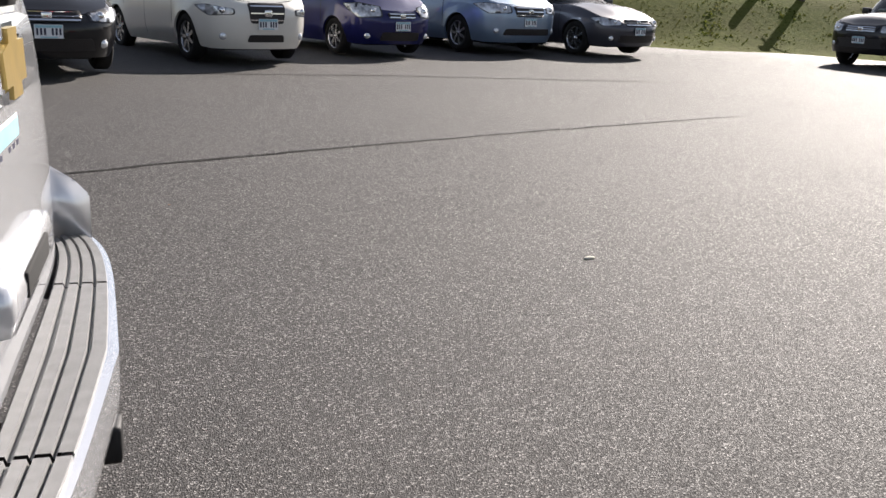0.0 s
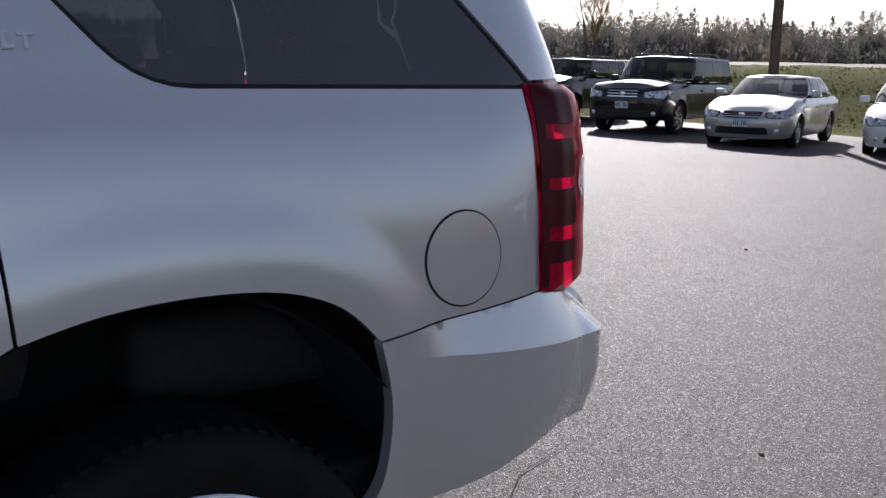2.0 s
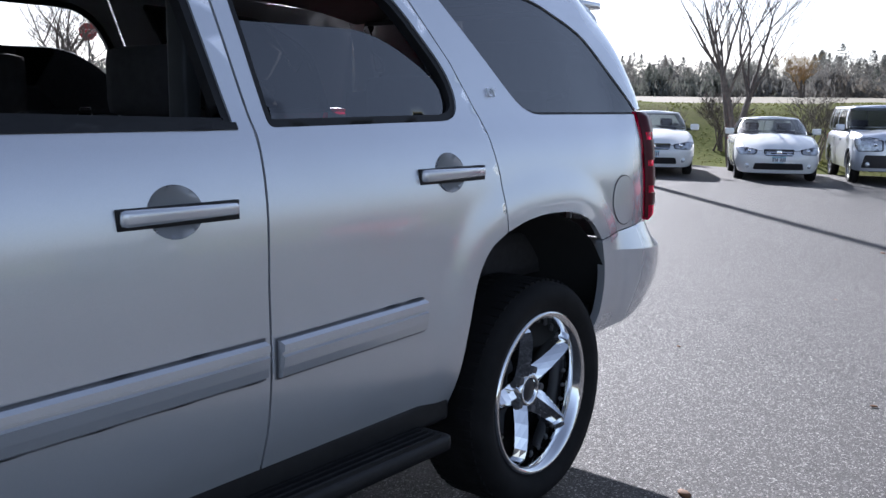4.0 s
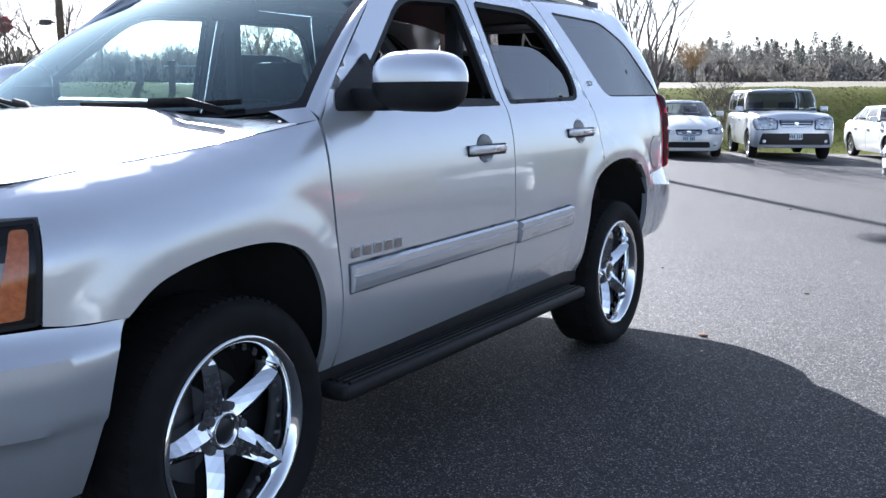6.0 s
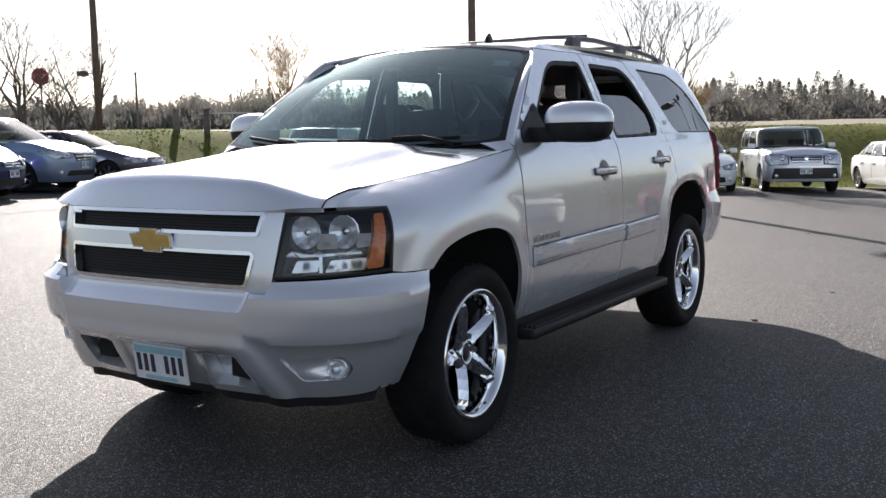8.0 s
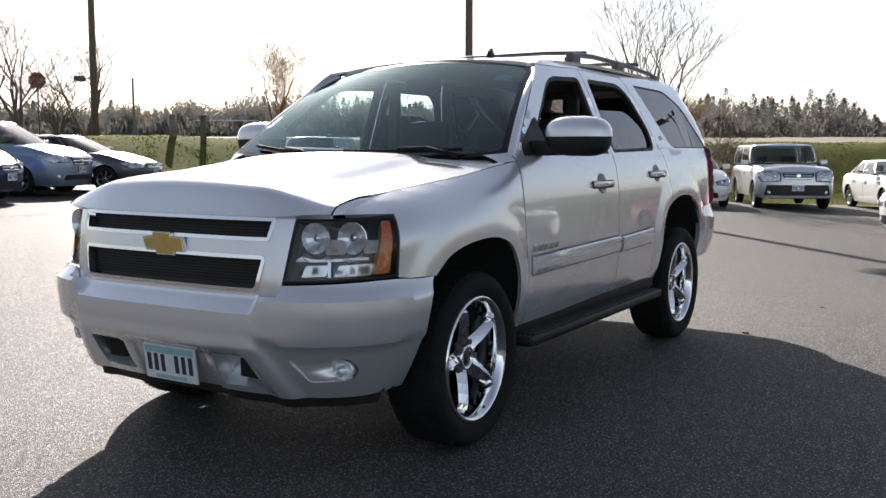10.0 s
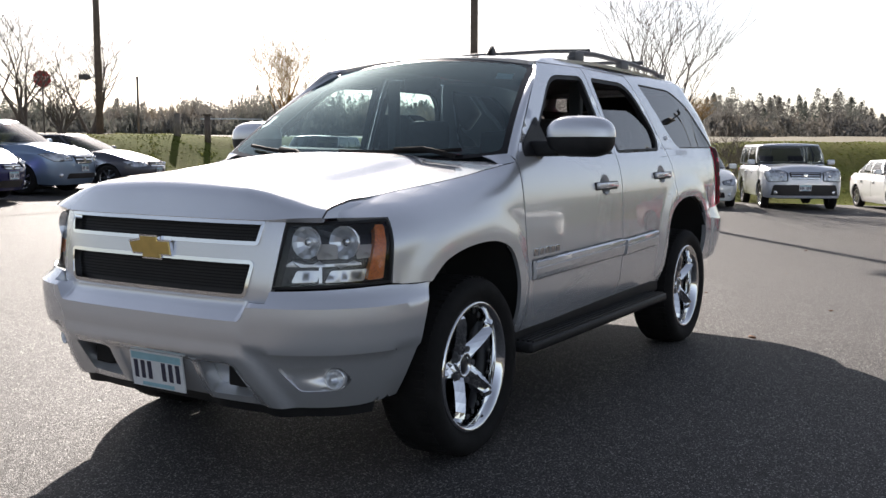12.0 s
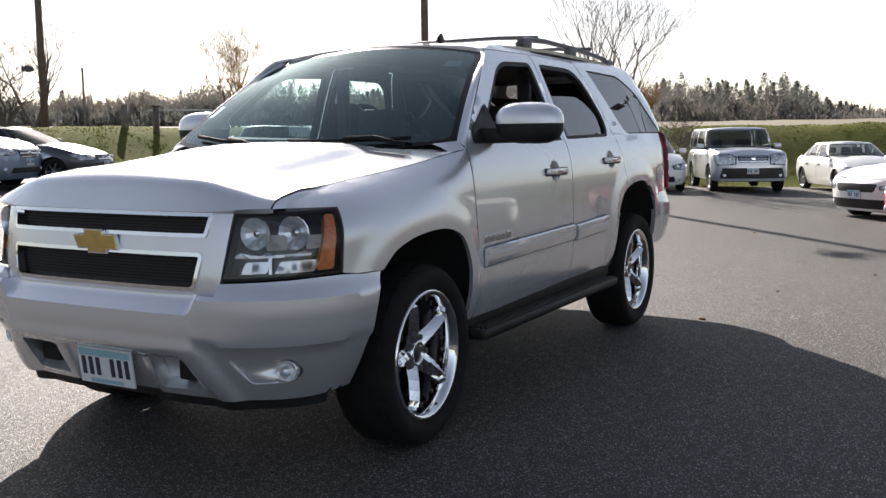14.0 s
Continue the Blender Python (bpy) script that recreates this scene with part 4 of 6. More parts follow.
# tail: tailgate with glass, lamp pod, plate
L2 = 2 * TP.len
r0 = TP.s_of_y(0.842, True)
tg = [(r0, 0.80), (r0, 1.36), (TP.s_of_y(0.80, True), 1.70), (TP.s_of_y(0.70, True), 1.825)]
tg = tg + [(L2 - s, z) for s, z in tg[::-1]]
rg = rounded([(TP.s_of_y(0.70, True), 1.345), (TP.s_of_y(0.64, True), 1.775), (L2 - TP.s_of_y(0.64, True), 1.775), (L2 - TP.s_of_y(0.70, True), 1.345)], 0.06, 4)
gate = tpart("tailgate", panel(tg[::-1], body, 0.05, [rg], thick=0.03), M_SILVER, "silver tailgate with plate and badge")
part("rear_glass", panel(rg[::-1], body, 0.07, thick=0.004, lift=-0.004), M_TINT, gate)
xr = body(TP.len, 1.1)[0] + 0.022
pod = part("plate_lamp_pod", boxbm(xr - 0.030, xr + 0.03, -0.36, 0.36, 1.170, 1.300, bev=0.035), M_SILVER, gate)
em = part("rear_emblem", bowtie(0.10, 0.05, 0.010, 0.007), M_CHROME, pod, "gold cross-shaped badge with chrome rim", smooth=False, at=pose(xr - 0.029, 0, 1.238, 0, 0, 180))
part("emblem_face", bowtie(0.10, 0.05, 0.016), M_GOLD, em, smooth=False)
part("plate_frame", boxbm(xr - 0.010, xr + 0.02, -0.165, 0.165, 0.985, 1.160, bev=0.006), M_BLACK, gate)
plate(gate, pose(xr - 0.016, 0, 1.072, 0, 0, 180))
part("lift_handle", boxbm(xr - 0.055, xr + 0.02, -0.24, 0.24, 0.890, 0.975, bev=0.035), M_SILVER, gate)
part("handle_recess", boxbm(xr - 0.058, xr - 0.02, -0.12, 0.12, 0.918, 0.956, bev=0.004), M_GAP, gate)
for i in range(5):
    yl = 0.42 + i * 0.052
    pl_ = body(TP.s_of_y(yl, True), 0.885)
    part("badge_letter", boxbm(pl_[0] - 0.008, pl_[0] + 0.01, yl - 0.019, yl + 0.019, 0.868, 0.902, bev=0.003), M_BADGE, gate, smooth=False)
part("rear_wiper", tube([(xr + 0.02, 0.0, 1.345), (xr + 0.05, 0.3, 1.40), (xr + 0.06, 0.42, 1.42)], 0.012, 6), M_BLACK, gate)
part("wiper_motor_cover", boxbm(xr - 0.05, xr + 0.05, -0.05, 0.05, 1.315, 1.375, bev=0.02), M_BLACK, gate)
part("rear_spoiler", boxbm(-2.46, -2.28, -0.60, 0.60, 1.785, 1.815, bev=0.012), M_SILVER, gate)

# rear bumper: painted ends and a ridged step
ry = lambda y: TP.s_of_y(y, True)
RS = [sx(-1.845), sx(-2.0), sx(-2.275), sx(-2.35), ry(0.85), TP.len]
RC = [sx(-1.90), sx(-1.96), sx(-2.15), sx(-2.35), ry(0.85), TP.len]
RD = [sx(-1.92), sx(-2.05), sx(-2.20), sx(-2.40), ry(0.85), TP.len]


def crease(s):
    """Height of the edge where the bumper's upper ledge turns down."""
    return float(np.interp(s, RC, [0.846, 0.838, 0.822, 0.806, 0.797, 0.79]))


def rbump(s, z):
    x, y = plan_at(TP, s)
    nx, ny = plan_normal(TP, s)
    s1 = min(s, 2 * TP.len - s)
    k = sstep(-2.05, -2.40, x)
    seam_z = float(np.interp(s1, RS, [0.885, 0.902, 0.921, 0.905, 0.885, 0.885]))
    depth = float(np.interp(s1, RD, [0.0, 0.020, 0.033, 0.052, 0.084, 0.140]))
    zc = crease(s1)
    t = min(1.0, max(0.0, (seam_z - z) / (seam_z - zc)))
    o = depth * t - F_DOOR(z) * (1 - k) - F_TAIL(z) * k + flare(x, z) - 0.05 * sstep(0.72, 0.50, z) * k
    return x + nx * o, y + ny * o, z


cutr = side(ARCH_RB)
rb_lo = [(s, z) for s, z in cutr]
mid = TP.s_of_y(0.75, True)
left = rb_lo + [(sx(-1.95), 0.525), (sx(-2.15), 0.555), (sx(-2.35), 0.60), (mid, 0.60), (TP.len, 0.60)]
topl = [(TP.len, 0.785), (mid, 0.785), (mid - 0.03, 0.80), (TP.s_of_y(0.85, True), 0.885), (sx(-2.35), 0.905), (sx(-2.275), 0.921), (sx(-2.0), 0.902), (rb_lo[0][0], 0.885)]
out_r = left + [(L2 - s, z) for s, z in left[::-1][1:]] + [(L2 - s, z) for s, z in topl[::-1][:-1]] + topl[:-1]


folds = []
for dz in (0.0,):
    ln = [(float(s), crease(float(s)) + dz) for s in np.linspace(sx(-1.93), ry(0.80), 40)]
    folds += [ln, [(L2 - s, z) for s, z in ln]]
rb = tpart("rear_bumper", panel(out_r, rbump, 0.015, thick=0.03, lines=folds), M_SILVER, "silver rear bumper with ridged grey step pad")
def pad_pt(y, t, h):
    s = TP.s_of_y(abs(y), True)
    o = rbump(s, 0.80)
    i = body(s, 0.80)
    p = Vector(i).lerp(Vector(o), t)
    return (p.x - 0.012 * t * (1 - (y / 0.75) ** 2), math.copysign(p.y, y) if y else 0.0, h)


for y0, y1 in ((-0.735, -0.365), (-0.355, 0.355), (0.365, 0.735)):
    def padf(i, j, a=y0, b=y1):
        ridge = 0.006 * (1 if (j * 4.0) % 1 > 0.2 else -0.4) if 0.02 < j < 0.98 else -0.01
        return pad_pt(a + (b - a) * i, j * 0.90, 0.786 + ridge)
    part("step_pad", grid(14, 40, padf), M_GREYPAD, rb, "ridged grey plastic step pad", smooth=False)

for sg, top, fwd in ((1, 0.815, 0.004), (-1, 0.885, -0.020)):
    bm = bmesh.new()
    loops = []
    for yy in (0.742, 0.80):
        ix, ox = body(ry(yy), 0.85)[0], rbump(ry(yy), 0.80)[0] + 0.006
        loops.append([bm.verts.new((px, sg * yy, pz)) for px, pz in ((ix + 0.03, 0.78), (ix + 0.03, top + 0.080), (ix - 0.010, top + 0.070), (ox + 0.012, top + 0.035), (ox + fwd, top), (ox + fwd, 0.78))])
    n = len(loops[0])
    bm.faces.new(loops[0])
    bm.faces.new(loops[1][::-1])
    for k in range(n):
        bm.faces.new((loops[0][k], loops[1][k], loops[1][(k + 1) % n], loops[0][(k + 1) % n]))
    bmesh.ops.recalc_face_normals(bm, faces=bm.faces)
    bmesh.ops.bevel(bm, geom=bm.edges[:], offset=0.005, segments=2, affect="EDGES")
    part("step_end_cap", bm, M_SILVER, rb)
part("hitch_receiver", boxbm(-2.680, -2.40, -0.03, 0.03, 0.60, 0.665, bev=0.01), M_BLACK, rb)

# running boards
for sg in (1, -1):
    bm = boxbm(-0.87, 1.05, min(sg * 0.84, sg * 1.03), max(sg * 0.84, sg * 1.03), 0.375, 0.425, bev=0.02)
    rbd = tpart("running_board", bm, M_BLACK, "black ridged running board")
    for k in range(6):
        y = sg * (0.885 + k * 0.026)
        part("tread_ridge", boxbm(-0.83, 1.01, y - 0.005, y + 0.005, 0.421, 0.434), M_BLACK, rbd, smooth=False)
    bm = boxbm(-0.98, 1.10, min(sg * 0.80, sg * 0.93), max(sg * 0.80, sg * 0.93), 0.42, 0.50, bev=0.015)
    tpart("rocker_panel", bm, M_BLACK)

# mirrors
for sg in (1, -1):
    def shell(zl, zh, grow, mat, name, par):
        bm = bmesh.new()
        bmesh.ops.create_uvsphere(bm, u_segments=28, v_segments=18, radius=1)
        for v in bm.verts:
            x, y, z = v.co
            f = lambda t, n: math.copysign(abs(t) ** n, t)
            x, y, z = f(x, 0.7) * 0.095 * grow, f(y, 0.62) * 0.168 * grow, f(z, 0.75) * 0.098 * grow
            if x < 0:
                x *= 0.55
            z -= 0.06 * max(0, y) * 0.5
            v.co = (x + 0.76, sg * ((1.135 if sg > 0 else 0.935) + y), z + 1.395)
        if sg < 0:
            bmesh.ops.reverse_faces(bm, faces=bm.faces)
        g = bm.verts[:] + bm.edges[:] + bm.faces[:]
        bmesh.ops.bisect_plane(bm, geom=g, plane_co=(0, 0, zl), plane_no=(0, 0, 1), clear_inner=True)
        g = bm.verts[:] + bm.edges[:] + bm.faces[:]
        bmesh.ops.bisect_plane(bm, geom=g, plane_co=(0, 0, zh), plane_no=(0, 0, 1), clear_outer=True)
        return part(name, bm, mat, par)
    mh = shell(1.0, 1.405, 1.0, M_BLACK, "side_mirror", suv)
    mh["label"] = "large door mirror with silver cap and black housing"
    shell(1.392, 2.0, 1.015, M_SILVER, "mirror_cap", mh)
    my = 1.135 if sg > 0 else 0.935
    part("mirror_glass", boxbm(0.700, 0.706, min(sg * (my - 0.118), sg * (my + 0.118)), max(sg * (my - 0.118), sg * (my + 0.118)), 1.325, 1.462, bev=0.002), M_CHROME, mh)
    bm = boxbm(0.70, 0.82, min(sg * 0.88, sg * 1.04), max(sg * 0.88, sg * 1.04), 1.30, 1.375, bev=0.02)
    part("mirror_arm", bm, M_BLACK, mh)
    sail = side([(0.60, 1.30), (0.93, 1.30), (0.90, 1.36), (0.66, 1.50)])
    part("mirror_sail", panel(rounded(sail, 0.02, 3), body, 0.04, thick=0.01, lift=0.006, mirror=sg < 0), M_BLACK, mh)

# badges
for i in range(5):
    p = body(sx(0.925 - i * 0.062), 0.845)
    bm = boxbm(p[0] - 0.020, p[0] + 0.020, p[1] - 0.002, p[1] + 0.008, p[2] - 0.018, p[2] + 0.018, bev=0.003)
    part("badge_bar", bm, M_LETTER, suv, "raised chrome name badge bar")
for i, ch in enumerate("LT"):
    p = body(sx(-1.262 - i * 0.027), 1.412)
    words("badge_letter", ch, 0.036, 0.003, M_BADGE, suv, Matrix.Translation((p[0], p[1] + 0.006, p[2])) @ Euler((radians(70), 0, radians(180))).to_matrix().to_4x4(), "chrome trim letter", bold=0.001)

# roof rack and antenna
for sg in (1, -1):
    y = sg * 0.585
    zr = lambda x: roof(x, 0.585)[2]
    rk = tpart("roof_rack_rail", tube([(-0.30, y, zr(-0.3) + 0.01), (-0.42, y, zr(-0.4) + 0.045), (-0.7, y, zr(-0.7) + 0.055), (-1.3, y, zr(-1.3) + 0.052), (-1.8, y, zr(-1.8) + 0.045), (-2.0, y, zr(-2.0) + 0.005)], 0.017, 8), M_GREYTRIM, "dark roof rack rail")
    for x in (-0.40, -1.15, -1.9):
        part("rack_foot", boxbm(x - 0.07, x + 0.07, y - 0.022, y + 0.022, zr(x) - 0.01, zr(x) + 0.05, bev=0.012), M_GREYTRIM, rk)
for x in (-0.60, -1.55):
    tpart("roof_crossbar", tube([(x, -0.585, 1.945), (x, -0.3, 1.958), (x, 0.3, 1.958), (x, 0.585, 1.945)], 0.013, 8), M_GREYTRIM)
bm = bmesh.new()
vs = [bm.verts.new(p) for p in [(-0.30, -0.03, 1.885), (-0.30, 0.03, 1.885), (-0.46, 0.03, 1.885), (-0.46, -0.03, 1.885), (-0.385, 0, 1.995), (-0.425, 0, 2.0)]]
for f in ((0, 1, 4), (1, 2, 5, 4), (2, 3, 5), (3, 0, 4, 5), (0, 3, 2, 1)):
    bm.faces.new([vs[i] for i in f])
bmesh.ops.bevel(bm, geom=bm.edges[:], offset=0.008, segments=2, affect="EDGES")
tpart("antenna_fin", bm, M_BLACK)

# wheel wells, floor
for cx, r in ((1.52, 0.48), (-1.44, 0.50)):
    for sg in (1, -1):
        bm = bmesh.new()
        n = 18
        A, B, C = [], [], []
        for k in range(n + 1):
            a = math.pi * (k / n) * 1.36 - 0.57
            x, z = cx + (r + 0.03) * math.cos(a), 0.46 + (r + 0.06) * math.sin(a)
            z = max(z, 0.56 if x < -1.6 else 0.40)
            w_ = body(sx(x), max(z, 0.56))[1] - (0.018 if x > -1.68 else 0.007) - 0.05 * sstep(0.58, 0.50, z)
            A.append(bm.verts.new((x, sg * w_, z)))
            B.append(bm.verts.new((x, sg * 0.55, z)))
        c = bm.verts.new((cx, sg * 0.55, 0.30))
        for k in range(n):
            bm.faces.new((A[k], A[k + 1], B[k + 1], B[k]))
            bm.faces.new((B[k], B[k + 1], c))
        part("wheel_well", bm, M_GAP, suv)
part("rear_floor", boxbm(-2.36, -1.93, -0.80, 0.80, 0.63, 0.69, bev=0.02), M_GAP, suv)
part("underbody", boxbm(-1.80, 2.2, -0.62, 0.62, 0.30, 0.60, bev=0.05), M_GAP, suv)
part("cabin_floor", boxbm(-1.95, 1.0, -0.88, 0.88, 0.52, 0.62, bev=0.02), M_GAP, suv)
part("engine_bay", boxbm(1.02, 2.20, -0.58, 0.58, 0.60, 0.95, bev=0.02), M_GAP, suv)


# wheels
def wheel(sg, name="wheel"):
    hub = empty(name)
    hub.parent = suv
    tyre = lathe([(0.285, -0.115), (0.325, -0.135), (0.362, -0.138), (0.384, -0.115), (0.392, -0.06), (0.394, 0.0), (0.392, 0.06), (0.384, 0.115), (0.362, 0.138), (0.325, 0.137), (0.288, 0.118), (0.278, 0.10)], 64)
    t = part("tyre", tyre, M_RUBBER, hub, "black low-profile tyre")
    bm = bmesh.new()
    for k in range(72):
        a = 2 * math.pi * k / 72
        for s2 in (1, -1):
            box(bm, -0.010, 0.010, 0.035 if s2 > 0 else -0.10, 0.098 if s2 > 0 else -0.035, 0.384, 0.3938, m=Matrix.Rotation(a + (0.02 if s2 > 0 else 0.06), 4, "Y"))
    tagged(part("tread", bm, M_RUBBER, t, smooth=False), kind="stuff")
    rim = part("rim", lathe([(0.252, -0.10), (0.246, 0.02), (0.252, 0.085), (0.262, 0.112), (0.274, 0.126), (0.284, 0.124), (0.289, 0.112), (0.283, 0.10)], 64), M_CHROME, hub, "chrome five-spoke star rim")
    part("barrel_back", lathe([(0.25, -0.10), (0.10, -0.09), (0.001, -0.09)], 40), M_GAP, rim)
    part("brake_disc", lathe([(0.06, -0.02), (0.17, -0.02), (0.172, -0.05)], 40), M_GREYTRIM, rim)
    for k in range(5):
        rot = Matrix.Rotation(2 * math.pi * k / 5 + math.pi / 2, 4, "Y")
        bm = bmesh.new()
        secs = []
        for t_, w, y0, d in ((0.040, 0.052, 0.052, 0.045), (0.075, 0.046, 0.066, 0.055), (0.120, 0.041, 0.080, 0.062), (0.165, 0.036, 0.090, 0.066), (0.205, 0.031, 0.096, 0.068), (0.232, 0.028, 0.094, 0.066), (0.248, 0.025, 0.080, 0.055)):
            secs.append([bm.verts.new((t_, y, z)) for y, z in ((y0 - d, -w * 1.05), (y0 - 0.020, -w), (y0 - 0.004, -w * 0.55), (y0 + 0.012, 0.0), (y0 - 0.004, w * 0.55), (y0 - 0.020, w), (y0 - d, w * 1.05))])
        for A, B in zip(secs, secs[1:]):
            for j in range(6):
                bm.faces.new((A[j], A[j + 1], B[j + 1], B[j]))
        bm.faces.new(secs[-1])
        bmesh.ops.recalc_face_normals(bm, faces=bm.faces)
        bmesh.ops.transform(bm, matrix=rot, verts=bm.verts)
        part("spoke", bm, M_CHROME, rim, smooth=False)
        bm = cylbm((0.072, 0.045, 0.0), (0.072, 0.072, 0.0), 0.014, seg=6)
        bmesh.ops.transform(bm, matrix=Matrix.Rotation(2 * math.pi * (k + 0.5) / 5 + math.pi / 2, 4, "Y"), verts=bm.verts)
        part("lug_nut", bm, M_GREYTRIM, rim, smooth=False)
    for k in range(30):
        a = 2 * math.pi * k / 30
        bm = bmesh.new()
        bmesh.ops.create_uvsphere(bm, u_segments=8, v_segments=5, radius=0.0075, matrix=Matrix.Translation((0.243 * math.cos(a), 0.055, 0.243 * math.sin(a))))
        part("rim_rivet", bm, M_GREYTRIM, rim)
    part("hub_ring", lathe([(0.041, 0.060), (0.046, 0.070), (0.055, 0.070), (0.060, 0.058), (0.060, 0.01)], 32), M_CHROME, rim)
    part("hub_cap", lathe([(0.001, 0.066), (0.030, 0.065), (0.042, 0.058), (0.042, 0.02)], 32), M_LAMPBOX, rim, "dark round hub cap")
    return hub


w0 = wheel(1)
for x, sg in ((1.468, 1), (-1.468, 1), (1.468, -1), (-1.468, -1)):
    m = pose(x, sg * 0.845, 0.392, 0, 51 if x < 0 else 53, (0 if sg > 0 else 180) + (1.5 if x > 0 else 0))
    if x > 0 and sg > 0:
        w0.matrix_basis = m
    else:
        copy_thing(w0, m)


# cabin
def seat(x, y, w=0.25, rec=0.18, top=1.30, headrest=True):
    st = empty("car_seat")
    st.parent = suv
    part("cushion", boxbm(x - 0.27, x + 0.27, y - w, y + w, 0.72, 0.90, bev=0.06), M_SEAT, st)
    bm = boxbm(-0.08, 0.08, -w, w, 0, top - 0.80, bev=0.06)
    bmesh.ops.transform(bm, matrix=pose(x - 0.25, y, 0.82, 0, -math.degrees(rec), 0), verts=bm.verts)
    part("seat_back", bm, M_SEAT, st)
    if headrest:
        xh = x - 0.25 - math.sin(rec) * (top - 0.70)
        bm = boxbm(xh - 0.05, xh + 0.05, y - 0.14, y + 0.14, top + 0.03, top + 0.22, bev=0.045)
        hr = part("headrest", bm, M_SEAT, st)
        part("headrest_post", cylbm((xh, y - 0.06, top - 0.05), (xh, y - 0.06, top + 0.06), 0.008), M_CHROME, hr)
        part("headrest_post", cylbm((xh, y + 0.06, top - 0.05), (xh, y + 0.06, top + 0.06), 0.008), M_CHROME, hr)


seat(0.05, 0.42)
seat(0.05, -0.42)
for y in (0.45, -0.45):
    seat(-0.95, y, 0.30, 0.22, 1.25)
for y in (0.40, -0.40):
    seat(-1.75, y, 0.28, 0.2, 1.22)
part("dashboard", boxbm(0.62, 1.02, -0.82, 0.82, 0.95, 1.20, bev=0.07), M_DASH, suv)
part("instrument_hood", boxbm(0.60, 0.85, 0.22, 0.62, 1.17, 1.27, bev=0.04), M_DASH, suv)
pts = [(0.19 * math.cos(a), 0.19 * math.sin(a), 0) for a in [2 * math.pi * k / 28 for k in range(29)]]
sw = part("steering_wheel", tube(pts, 0.016, 8), M_DASH, suv, at=pose(0.50, 0.42, 1.13, 0, -62, 0))
part("wheel_spokes", boxbm(-0.18, 0.18, -0.04, 0.04, -0.03, 0.0, bev=0.01), M_DASH, sw)
part("rear_view_mirror", boxbm(0.40, 0.43, -0.12, 0.12, 1.66, 1.735, bev=0.02), M_BLACK, suv)
part("headliner", grid(10, 6, lambda i, j: (0.345 - 2.6 * i, (j - 0.5) * 1.24, roof(0.345 - 2.6 * i, (j - 0.5) * 1.24)[2] - 0.03)), M_DASH, suv)
for sg in (1, -1):
    part("b_pillar_trim", boxbm(-0.27, -0.22, min(sg * 0.62, sg * 0.69), max(sg * 0.62, sg * 0.69), 1.0, 1.78, bev=0.01), M_DASH, suv)

# ---------------------------------------------------------------- ground
def zg(x, y):
    dx, dy = max(0, abs(x) - 2.0), max(0, abs(y - 0.5) - 1.8)
    return (0.014 * x - 0.0236 * y) * sstep(0.5, 5.0, math.hypot(dx, dy)) if math.hypot(x, y) < 60 else (0.014 * x - 0.0236 * y) * 60 / math.hypot(x, y)


EDGE = [(-3, -24.5), (-9, -23.5), (-13.2, -21.2), (-15.5, -20.0), (-18.6, -20.3), (-22.5, -16.5), (-23.6, -10.8), (-23.9, -4.6), (-26.0, -1.6), (-30, 6), (-30, 22), (-12, 34), (8, 36), (26, 24), (30, 0), (24, -20), (8, -26)]
ang = np.array([math.atan2(y, x) for x, y in EDGE])
rad = np.array([math.hypot(x, y) for x, y in EDGE])
o_ = np.argsort(ang)
ang, rad = ang[o_], rad[o_]
ang = np.r_[ang[-1] - 2 * math.pi, ang, ang[0] + 2 * math.pi]
rad = np.r_[rad[-1], rad, rad[0]]


def lot_r(a):
    return float(np.interp(a, ang, rad))


def bank_top(a):
    """Height of the crest behind the parked cars, higher to the south-west."""
    x, y = math.cos(a), math.sin(a)
    if x > 0.3 or y > 0.45:
        return 0.25
    return 1.66 + 0.24 * sstep(-0.30, -0.85, y) * sstep(0.3, -0.2, x)


def land(x, y):
    a = math.atan2(y, x)
    r, R = math.hypot(x, y), lot_r(a)
    z0 = zg(x, y)
    if r <= R:
        return z0 - 0.05 - 0.45 * sstep(1.0, 0.9, r / R)
    d = r - R
    e = zg(R * math.cos(a), R * math.sin(a))
    k = sstep(0.3, 7.0, d)
    z = e - 0.05 + 0.03 * min(1, d) + (bank_top(a) - e) * k
    z += 0.10 * k * noise.noise(Vector((x * 0.25, y * 0.25, 0.3))) + 0.06 * sstep(0.5, 2, d) * noise.noise(Vector((x * 0.9, y * 0.9, 1.3)))
    z += min(1.6, max(0, d - 15) * 0.018)
    return z


bm = bmesh.new()
NA = 300
rings = [0, 0.35, 0.7, 0.9, 0.97, 1.0]
outs = [0.25, 0.6, 1.0, 1.5, 2.0, 2.6, 3.2, 3.9, 4.6, 5.4, 6.2, 7.0, 8.0, 9.5, 12, 16, 22, 30, 42, 60, 85, 120, 180, 300, 600, 1500]
field_from = len(rings) + 13
rows = []
for k in range(len(rings) + len(outs)):
    row = []
    for i in range(NA):
        a = -math.pi + 2 * math.pi * i / NA
        R = lot_r(a)
        r = R * rings[k] if k < len(rings) else R + outs[k - len(rings)]
        if k == 0:
            r = 0.001
        x, y = r * math.cos(a), r * math.sin(a)
        row.append(bm.verts.new((x, y, land(x, y))))
    rows.append(row)
for k in range(len(rows) - 1):
    for i in range(NA):
        f = bm.faces.new((rows[k][i], rows[k + 1][i], rows[k + 1][(i + 1) % NA], rows[k][(i + 1) % NA]))
        f.material_index = 1 if k >= field_from else 0
ground = part("ground", bm, M_GRASS)
ground.data.materials.append(M_FIELD)
